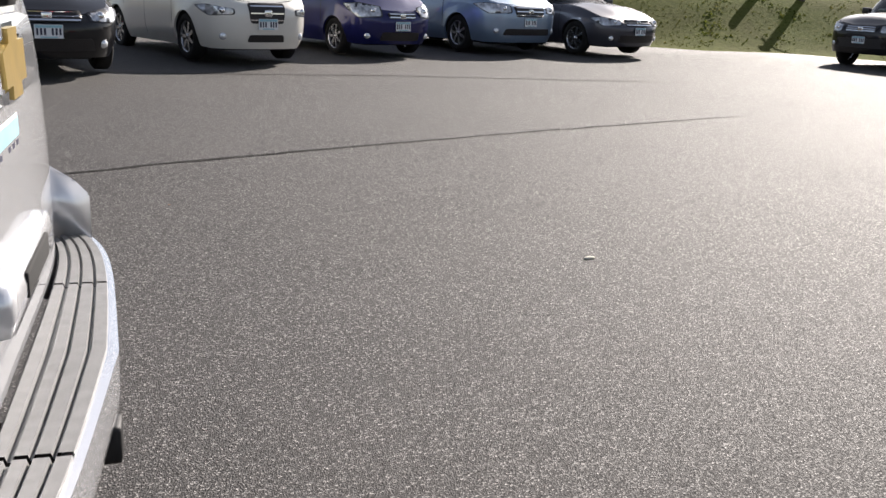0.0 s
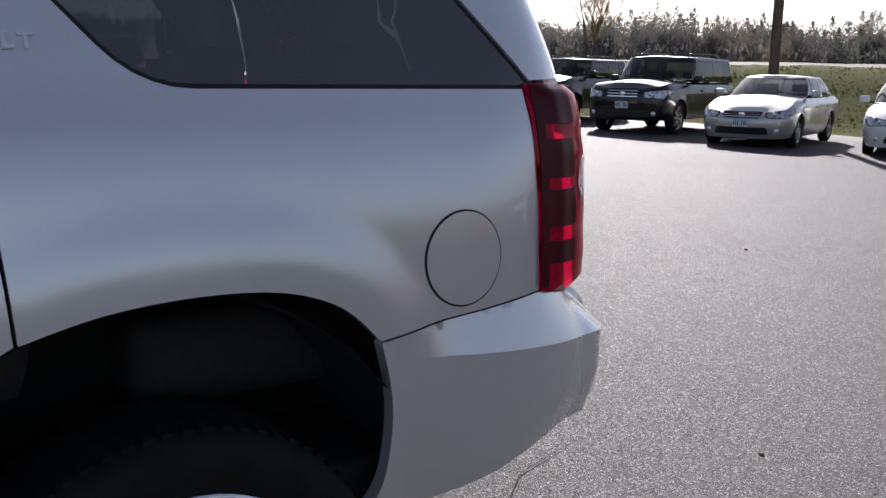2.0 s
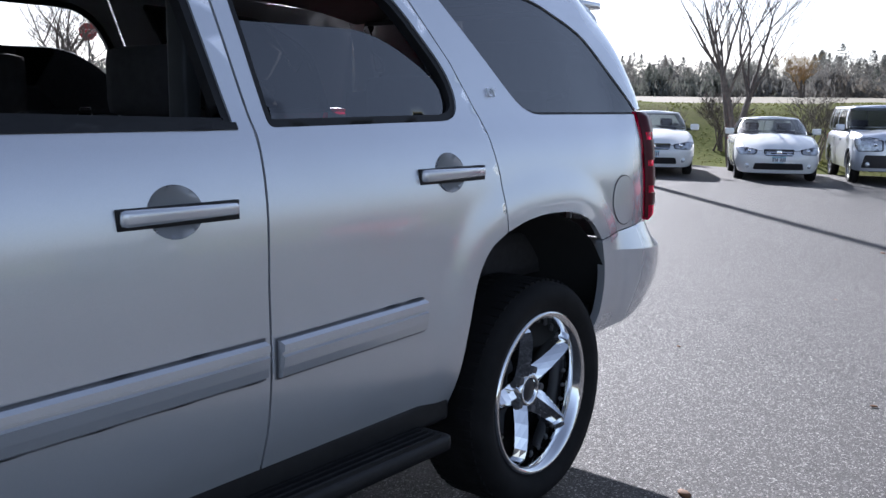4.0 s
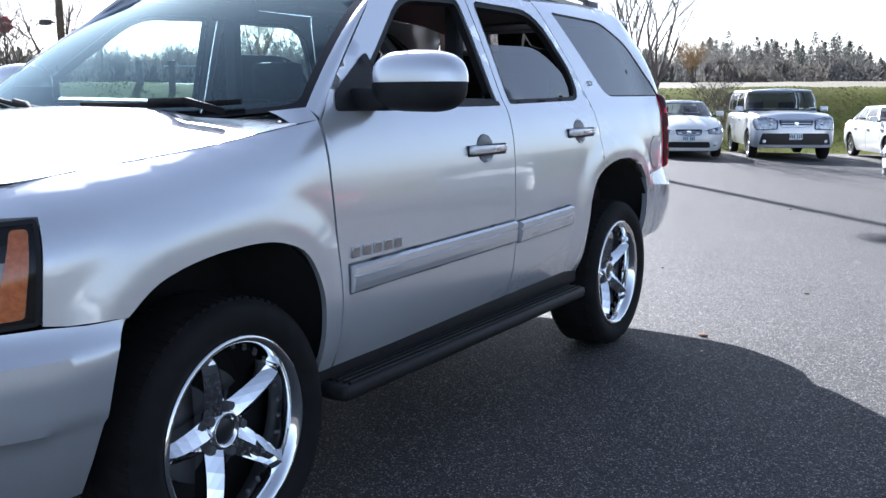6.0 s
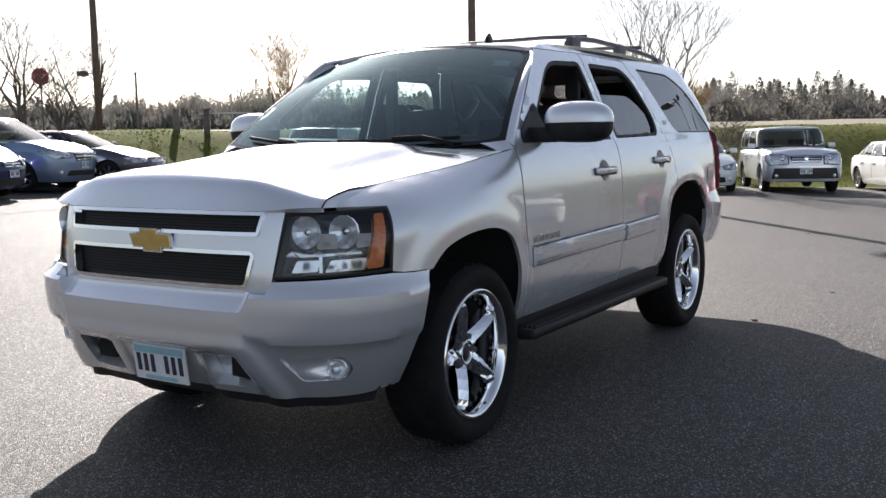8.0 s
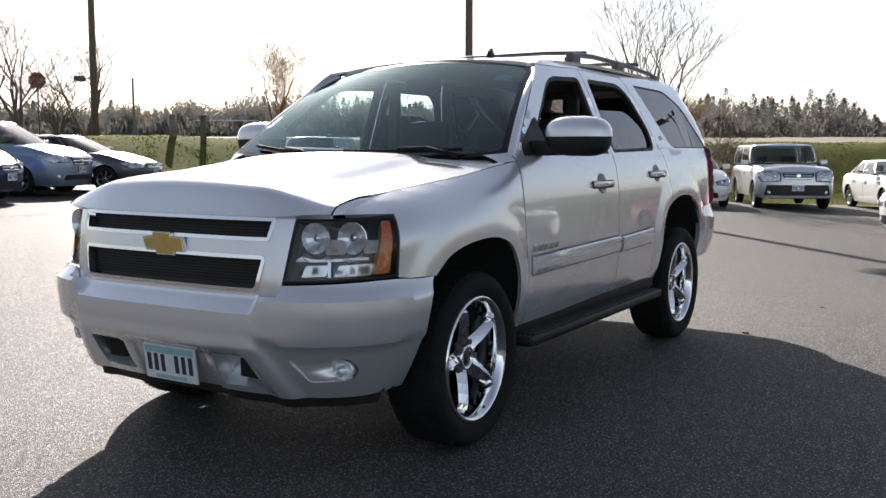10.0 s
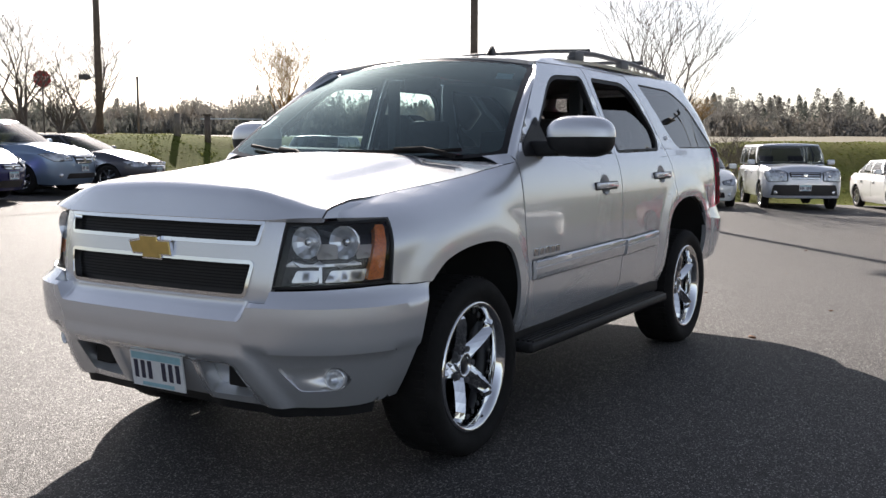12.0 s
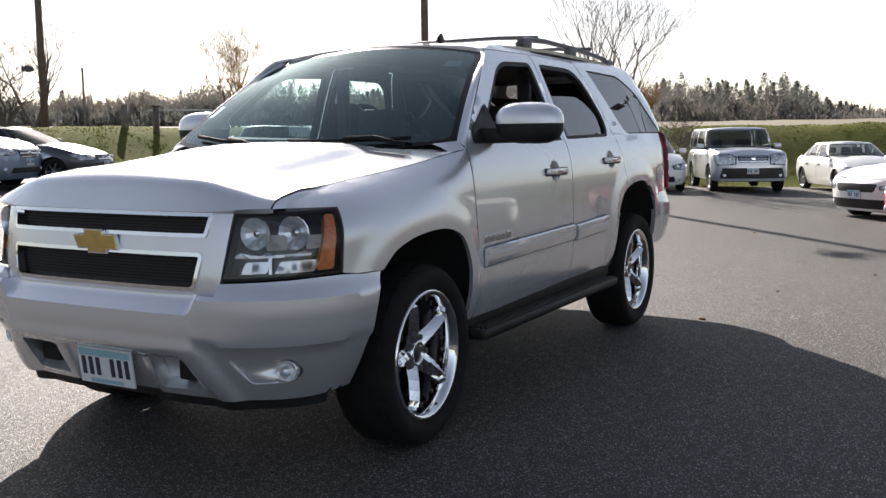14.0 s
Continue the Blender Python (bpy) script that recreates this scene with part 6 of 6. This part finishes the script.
make_car("suv", "black boxy sport utility vehicle with a bright hood", P_BLACK, (-16.93, -12.70), 18, L=4.85, W=1.99, H=1.80, wb=2.775, fo=0.95, rails=True, **SUV, grille=(0.42, 0.82, 1.0), lamp=(0.52, 0.82, 1.0), intake=(0.7, 0.40, 0.55), plate_z=0.66)
make_car("sedan", "warm silver midsize sedan parked facing the lot", P_SILV, (-16.86, -9.43), 20, L=4.86, W=1.85, H=1.465, wb=2.775)
make_car("sedan", "white midsize sedan with dark lower grille", P_WHITE, (-18.4, -6.7), 27, L=4.86, W=1.85, H=1.465, wb=2.775)
make_car("sedan", "older white sedan with a dark five-sided grille", P_WHITE, (-19.5, -4.25), 24, L=4.90, W=1.785, H=1.43, wb=2.745, grille=(0.34, 0.58, 0.72))
make_car("suv", "pale silver boxy sport utility vehicle with chrome grille", P_COOL, (-21.2, -2.1), 24, L=4.86, W=1.99, H=1.80, wb=2.775, fo=0.95, rails=False, **SUV, grille=(0.42, 0.83, 1.01), lamp=(0.47, 0.77, 1.05), intake=(0.86, 0.40, 0.68), plate_z=0.60)
make_car("sedan", "white compact sedan with dark windows", P_WHITE, (-22.5, 0.95), 27, L=4.50, W=1.755, H=1.435, wb=2.67)
make_car("coupe", "white low coupe with a black grille", P_WHITE, (-13.7, 1.15), -42, L=4.84, W=1.92, H=1.38, wb=2.85, nose=0.80, belt=1.0, cowl_z=1.0, grille=(0.5, 0.55, 0.70), lamp=(0.56, 0.58, 0.72), intake=(0.7, 0.25, 0.42), chrome_bar=False)
make_car("sedan", "red sedan at the end of the row", P_RED, (-11.75, 2.1), -47, L=4.6, W=1.80, H=1.45, wb=2.7)

make_car("suv", "white sport utility vehicle further along the row", P_WHITE, (-13.0, 8.0), -35, L=4.85, W=1.95, H=1.78, wb=2.775, fo=0.95, **SUV, grille=(0.42, 0.82, 1.0), lamp=(0.52, 0.82, 1.0), intake=(0.7, 0.40, 0.55))
make_car("sedan", "red sedan further along the row", P_RED, (-12.0, 11.5), -35)
# Unseen row across the lot, added so the silver side mirrors parked cars
make_car("suv", "black sport utility vehicle across the lot", P_BLACK, (-8.6, 14.0), -62, L=4.85, W=1.95, H=1.78, wb=2.775, fo=0.95, **SUV, grille=(0.42, 0.82, 1.0), lamp=(0.52, 0.82, 1.0), intake=(0.7, 0.40, 0.55))
make_car("sedan", "dark grey sedan across the lot", P_GREY, (-5.6, 15.2), -66, L=4.6, W=1.80, H=1.45, wb=2.7)
make_car("sedan", "warm silver sedan across the lot", P_SILV, (-2.2, 16.2), -72)
make_car("minivan", "white minivan across the lot", P_WHITE, (1.2, 16.8), -78, L=5.0, W=1.98, H=1.73, wb=3.0, fo=1.0, nose=0.92, cowl_z=1.12, belt=1.08, tail_z=1.1, rear_g=-0.485, roof_r=-0.43, roof_f=0.12, cowl=0.30, r=0.34, grille=(0.40, 0.68, 0.88), lamp=(0.48, 0.74, 0.92), intake=(0.62, 0.34, 0.46))
make_car("sedan", "deep blue sedan across the lot", P_BLUE, (4.6, 17.2), -84)

# ---------------------------------------------------------------- poles, posts, sign
def post(name, x, y, h, r0, r1, mat, label, cat, lean=0.0):
    z = land(x, y)
    ob = part(name, cylbm((0, 0, -0.3), (lean, 0, h), r0, r1, seg=14), mat, at=pose(x, y, z))
    return tagged(ob, label, cat)


up = post("utility_pole", -24.56, -14.15, 14.5, 0.15, 0.11, M_POLE, "tall weathered wooden utility pole on the bank", "pole")
# Unseen arm and head, added so their shadow falls as a patch on the asphalt
part("shadow_arm", tube([(0, 0, 11.7), (0.2, -0.14, 11.85), (0.42, -0.36, 11.9)], 0.035, 8), M_GREYTRIM, up)
part("pole_head", boxbm(0.32, 0.97, -0.62, -0.27, 11.80, 11.96, bev=0.05, m=Matrix.Rotation(radians(-4), 4, "Z")), M_GREYTRIM, up)
pl = post("light_pole", -23.2, -32.8, 11.0, 0.16, 0.13, M_POLE, "brown pole carrying a small floodlight", "pole")
part("floodlight", boxbm(0.22, 0.60, -0.62, -0.24, 2.50, 2.74, bev=0.05), M_GREYTRIM, pl)
part("lamp_bracket", cylbm((0, 0, 2.62), (0.36, -0.36, 2.62), 0.03), M_GREYTRIM, pl)
post("fence_post", -20.6, -25.0, 0.85, 0.14, 0.13, M_POST, "short grey wooden post in the grass", "post")
fp = post("fence_post", -21.5, -24.3, 1.0, 0.12, 0.12, M_POLE, "short dark wooden post carrying a pale rail", "post")
part("rail", tube([(0.2, -0.2, 0.86), (-0.6, 0.6, 0.87), (-1.5, 1.5, 0.86)], 0.03, 6), M_PLATEW, fp)
part("post_cap", boxbm(-0.14, 0.14, -0.14, 0.14, 0.99, 1.06, bev=0.03), M_POLE, fp)
post("fence_post", -24.0, -18.5, 1.4, 0.11, 0.10, M_POST, "short dark wooden post in the grass", "post")
post("fence_post", -23.0, -30.0, 2.6, 0.05, 0.05, M_POST, "thin grey stake in the grass", "post")
for x, y, h in ((-94.0, -3.6, 3.4), (-93.0, -0.9, 2.6), (-94.0, 1.0, 2.8)):
    post("utility_pole", x, y, h, 0.11, 0.10, M_POLE, "distant wooden pole beyond the field", "pole")
# lot lamp across the lot, seen only mirrored in the rear side glass
lamp_post = post("lot_lamp", -25.3, 5.65, 8.4, 0.075, 0.055, M_GREYTRIM, "dark metal lot lamp with two heads", "lamp post")
part("cross_arm", cylbm((0, -0.36, 8.25), (0, 0.36, 8.25), 0.03), M_GREYTRIM, lamp_post)
for yy in (-0.42, 0.42):
    part("pole_head", boxbm(-0.22, 0.22, yy - 0.20, yy + 0.20, 8.16, 8.36, bev=0.05), M_GREYTRIM, lamp_post)
# stop sign
sz = land(-23.9, -37.8)
sp = part("stop_sign_post", cylbm((0, 0, -0.2), (0, 0, 2.9), 0.04), M_GREYTRIM, None, at=pose(-23.9, -37.8, sz))
stop = empty("stop_sign", pose(-23.9, -37.8, sz, 0, 0, 0))
sp.parent = stop
sp.name = "post"
sp.matrix_basis = Matrix.Identity(4)
d_ = Vector((5.0 + 25, 3.0 + 36.5))
yaw = math.degrees(math.atan2(d_.y, d_.x))
bm = bmesh.new()
bmesh.ops.create_cone(bm, cap_ends=True, segments=8, radius1=0.42, radius2=0.42, depth=0.01, matrix=pose(0, 0, 0, 0, 90, 0) @ pose(0, 0, 0, 0, 0, 22.5))
face = part("sign_face", bm, plain("sign_red", (0.42, 0.02, 0.03), 0.5), stop, "red eight-sided sign face", smooth=False, at=pose(0.05, 0.04, 2.75, 0, 0, yaw))
words("sign_lettering", "STOP", 0.30, 0.003, M_PAPER, face, Matrix.Translation((0.008, 0, 0)) @ Euler((radians(90), 0, radians(90))).to_matrix().to_4x4())
tagged(stop, "red octagonal stop sign on a thin post", "sign")


# ---------------------------------------------------------------- trees
def limbs(name, runs, mat, parent):
    """Many tapered twigs in one mesh."""
    V, F = [], []
    for pts, rr, seg in runs:
        base = len(V)
        for i, p in enumerate(pts):
            d = (pts[min(i + 1, len(pts) - 1)] - pts[max(i - 1, 0)]).normalized()
            q = d.to_track_quat("Z", "Y").to_matrix()
            a, b = q.col[0] * rr[i], q.col[1] * rr[i]
            for k in range(seg):
                w = 2 * math.pi * k / seg
                V.append(tuple(p + a * math.cos(w) + b * math.sin(w)))
        for i in range(len(pts) - 1):
            for k in range(seg):
                m, n = base + i * seg + k, base + i * seg + (k + 1) % seg
                F.append((m, n, n + seg, m + seg))
        F.append(tuple(range(base + (len(pts) - 1) * seg, base + len(pts) * seg)))
    me = bpy.data.meshes.new(name)
    me.from_pydata(V, [], F)
    me.materials.append(mat)
    ob = new(name, me)
    ob.parent = parent
    return ob


def bare_tree(name, x, y, h, seed, label, spread=0.55, trunk=0.16, stems=1, depth=5, mat=None):
    rng = random.Random(seed)
    tree = empty(name, pose(x, y, land(x, y) - 0.05))
    tagged(tree, label, "tree")
    tr, br = [], []

    def grow(p, d, ln, r, lev, dest):
        pts, rr = [p], [r]
        q, dd = p.copy(), d.copy()
        n = 4 if lev < 3 else 3
        for k in range(n):
            dd = (dd + Vector((rng.uniform(-1, 1), rng.uniform(-1, 1), rng.uniform(-0.2, 0.7))) * 0.13).normalized()
            q = q + dd * ln / n
            pts.append(q.copy())
            rr.append(r * (1 - 0.42 * (k + 1) / n))
        dest.append((pts, rr, 7 if lev == 0 else 5 if lev < 3 else 3))
        if lev >= depth:
            return
        kids = rng.randint(3, 4) if lev < 3 else rng.randint(2, 3)
        for k in range(kids):
            i = n if k == 0 else rng.randint(2 if lev == 0 else 1, n)
            ax = Vector((rng.uniform(-1, 1), rng.uniform(-1, 1), rng.uniform(-0.1, 0.5))).normalized()
            nd = (dd * (1 - spread * (0.5 if k == 0 else 1)) + ax * spread * (0.5 if k == 0 else 1.1)).normalized()
            nd.z = abs(nd.z) * 0.8 + 0.12
            nd.normalize()
            grow(pts[i], nd, ln * rng.uniform(0.58, 0.78), max(0.006, rr[i] * rng.uniform(0.5, 0.72)), lev + 1, br)
    for s in range(stems):
        d = Vector((rng.uniform(-1, 1), rng.uniform(-1, 1), 0)) * (0.28 if stems > 1 else 0.08) + Vector((0, 0, 1))
        grow(Vector((rng.uniform(-0.2, 0.2) * (stems > 1), rng.uniform(-0.2, 0.2) * (stems > 1), 0)), d.normalized(), h * 0.33, trunk, 0, tr)
    limbs("trunk", tr, M_BARK, tree)
    tagged(limbs("crown", br, mat or M_BARK, tree), kind="stuff")
    return tree


bare_tree("tree", -24.2, -7.0, 8.2, 4, "leafless multi-stemmed tree on the grass bank", 0.38, 0.12, 3, 5)
bare_tree("tree", -21.5, -36.0, 7.0, 11, "leafless shrubby tree beside the stop sign", 0.5, 0.10, 4, 5)
bare_tree("tree", -26.5, -37.5, 7.0, 15, "leafless shrubby tree beside the road", 0.5, 0.10, 4, 5)
bare_tree("tree", -15.0, -24.5, 4.2, 21, "leafless shrub behind the parked cars", 0.55, 0.06, 5, 4)
M_GOLDB = plain("golden_twigs", (0.30, 0.19, 0.07), 0.85, 0, 0.3, 8)
bare_tree("tree", -39.2, -35.9, 7.2, 33, "tree with sparse golden twigs", 0.48, 0.09, 4, 6, M_GOLDB)


WOOD_AZ = [181, 183.5, 185, 186.5, 188.5, 191, 194, 197, 200, 204, 208, 212, 216, 220, 224, 227, 230, 236, 245]
WOOD_H = [0.10, 0.12, 0.45, 0.72, 0.90, 1.02, 1.05, 0.98, 0.86, 0.95, 1.02, 1.0, 1.08, 1.18, 1.15, 0.95, 0.80, 0.80, 0.85]
WOOD_PINE = [0.1, 0.3, 0.7, 0.8, 0.75, 0.8, 0.7, 0.35, 0.3, 0.35, 0.5, 0.4, 0.3, 0.25, 0.2, 0.1, 0.05, 0.1, 0.2]


bare_tree("tree", -90.5, -26.0, 5.2, 41, "small tree with golden leaves before the woods", 0.5, 0.10, 5, 6, M_GOLDB)
for x, y, h, sd in ((-25.6, -5.4, 2.6, 51), (-26.2, -8.2, 2.4, 52), (-25.0, -9.4, 1.9, 53)):
    bare_tree("shrub", x, y, h, sd, "leafless grey shrub at the foot of a tree", 0.6, 0.03, 7, 4)


def woods(name, a0, a1, r0, r1, count, seed, label, n=900):
    """Far woods: bare crowns and dark pines, built of many small sprays."""
    rng = np.random.default_rng(seed)
    vs, fs, base = [], [], 0
    for _ in range(count):
        a, r = rng.uniform(a0, a1), rng.uniform(r0, r1)
        x, y = r * math.cos(a), r * math.sin(a)
        z = land(x, y) - 0.3
        deg = math.degrees(a) % 360
        tall = float(np.interp(deg, WOOD_AZ, WOOD_H))
        pine = rng.random() < float(np.interp(deg, WOOD_AZ, WOOD_PINE))
        k = r / 125
        h = tall * rng.uniform(4.1, 6.6) * (0.96 if pine else 0.90) * (0.95 + 0.3 * noise.noise(Vector((a * 22, 2, seed)))) * k
        if pine:
            wd, lean = h * rng.uniform(0.22, 0.34), rng.normal(0, 0.03, 2)
            tiers = rng.integers(7, 11)
            t = 0.22 + 0.78 * (rng.integers(0, tiers, n) + rng.uniform(0, 1.0, n)) / tiers
            th = rng.uniform(0, 2 * math.pi, n)
            lob = 1 + 0.35 * np.sin(th * 3 + t * 40)
            rr = wd * lob * np.clip(1.03 - t, 0.0, 0.62) * 1.5 * np.sqrt(rng.random(n))
            sz, el = np.full(n, 0.095), 0.7
            shift = t[:, None] * lean[None, :] * h
        else:
            wd = h * rng.uniform(0.24, 0.40)
            m = 16
            b = rng.integers(0, m, n)
            bt, bth = rng.uniform(0.25, 0.7, m), rng.uniform(0, 2 * math.pi, m)
            u = rng.random(n)
            t = np.minimum(1, bt[b] * 0.5 + u * (0.42 + 0.35 * bt[b]) + rng.normal(0, 0.035, n))
            th = bth[b] + rng.normal(0, 0.28, n)
            rr = wd * u * (1.05 - 0.35 * bt[b]) + np.abs(rng.normal(0, 0.05, n)) * wd
            sz, el = np.where(t < 0.55, 0.11, 0.06), 2.6
            shift = np.zeros((n, 2))
        c = np.stack([x + rr * np.cos(th) + shift[:, 0], y + rr * np.sin(th) + shift[:, 1], z + h * np.clip(t, 0.0, 1.0)], 1)
        low = rng.random(n) < 0.26
        c[low, 0] = x + rng.normal(0, 2.2, low.sum())
        c[low, 1] = y + rng.normal(0, 2.2, low.sum())
        c[low, 2] = z + rng.uniform(0, 0.42, low.sum()) * h
        d = rng.normal(0, 1, (n, 3, 3)) * (np.where(low, 0.16, sz) * k)[:, None, None]
        d[:, :, 2] *= el
        vs.append((c[:, None, :] + d).reshape(-1, 3))
        fs.append(np.arange(base, base + 3 * n).reshape(-1, 3))
        base += 3 * n
    me = bpy.data.meshes.new(name)
    me.from_pydata(np.concatenate(vs).tolist(), [], np.concatenate(fs).tolist())
    me.materials.append(M_WOODS)
    return tagged(new(name, me), label, "woods", kind="stuff")


def woods_mat():
    m, nt, b = nodes_of("far_woods")
    n = tex(nt, "ShaderNodeTexNoise", 0.09, 3.0)
    g = nt.nodes.new("ShaderNodeNewGeometry")
    c0 = ramp(nt, n.outputs[0], [(0.34, (0.145, 0.160, 0.132)), (0.46, (0.21, 0.207, 0.182)), (0.58, (0.26, 0.245, 0.222)), (0.74, (0.30, 0.24, 0.16))])
    c1 = mixc(nt, ramp(nt, g.outputs["Random Per Island"], [(0.0, (0.0,) * 3), (1.0, (0.5,) * 3)]), c0, (0.21, 0.20, 0.19))
    nt.links.new(c1, b.inputs["Base Color"])
    setp(b, Roughness=0.95)
    b.inputs["Specular IOR Level"].default_value = 0.03
    tl = nt.nodes.new("ShaderNodeBsdfTranslucent")
    nt.links.new(c1, tl.inputs[0])
    mx = nt.nodes.new("ShaderNodeMixShader")
    mx.inputs[0].default_value = 0.24
    nt.links.new(b.outputs[0], mx.inputs[1])
    nt.links.new(tl.outputs[0], mx.inputs[2])
    nt.links.new(mx.outputs[0], nt.nodes["Material Output"].inputs[0])
    return m


M_WOODS = woods_mat()
woods("far_woods", radians(181), radians(258), 112, 150, 800, 3, "distant line of bare trees and dark pines")
woods("far_woods", radians(-115), radians(176), 130, 170, 420, 5, "distant line of bare trees round the lot", 260)


# ---------------------------------------------------------------- grass on the bank
def grass_blades():
    rng = np.random.default_rng(8)
    n = 30000
    a = np.radians(rng.uniform(171, 268, n))
    d = 0.15 + 9.0 * rng.random(n) ** 1.25
    V, F = [], []
    for i in range(n):
        R = lot_r(a[i] if a[i] <= math.pi else a[i] - 2 * math.pi) + d[i]
        x, y = R * math.cos(a[i]), R * math.sin(a[i])
        k = noise.noise(Vector((x * 0.8, y * 0.8, 5)))
        if k < -0.42 and d[i] < 7:
            continue
        h = (0.02 + 0.03 * rng.random()) * (1 + 0.7 * k) * (0.5 + 0.5 * min(1, d[i]))
        th = rng.uniform(0, math.pi)
        w = 0.03 + 0.03 * rng.random()
        z = land(x, y) - 0.02
        lx, ly = rng.normal(0, 0.03, 2)
        b = len(V)
        V += [(x - w * math.cos(th), y - w * math.sin(th), z), (x + w * math.cos(th), y + w * math.sin(th), z), (x + lx, y + ly, z + h)]
        F.append((b, b + 1, b + 2))
    me = bpy.data.meshes.new("grass")
    me.from_pydata(V, [], F)
    m, nt, b = nodes_of("grass_blades")
    g = nt.nodes.new("ShaderNodeNewGeometry")
    n1 = tex(nt, "ShaderNodeTexNoise", 0.25, 4.0)
    c0 = ramp(nt, g.outputs["Random Per Island"], [(0.0, (0.055, 0.068, 0.012)), (0.6, (0.085, 0.102, 0.021)), (1.0, (0.12, 0.115, 0.035))])
    c1 = mixc(nt, ramp(nt, n1.outputs[0], [(0.45, (0,) * 3), (0.65, (0.55,) * 3)]), c0, (0.12, 0.095, 0.045))
    nt.links.new(c1, b.inputs["Base Color"])
    setp(b, Roughness=0.95)
    b.inputs["Specular IOR Level"].default_value = 0.03
    tl = nt.nodes.new("ShaderNodeBsdfTranslucent")
    nt.links.new(c1, tl.inputs[0])
    mx = nt.nodes.new("ShaderNodeMixShader")
    mx.inputs[0].default_value = 0.5
    nt.links.new(b.outputs[0], mx.inputs[1])
    nt.links.new(tl.outputs[0], mx.inputs[2])
    nt.links.new(mx.outputs[0], nt.nodes["Material Output"].inputs[0])
    me.materials.append(m)
    tagged(new("grass", me), "short uneven green grass with dry patches on the bank", "grass", kind="stuff")


grass_blades()
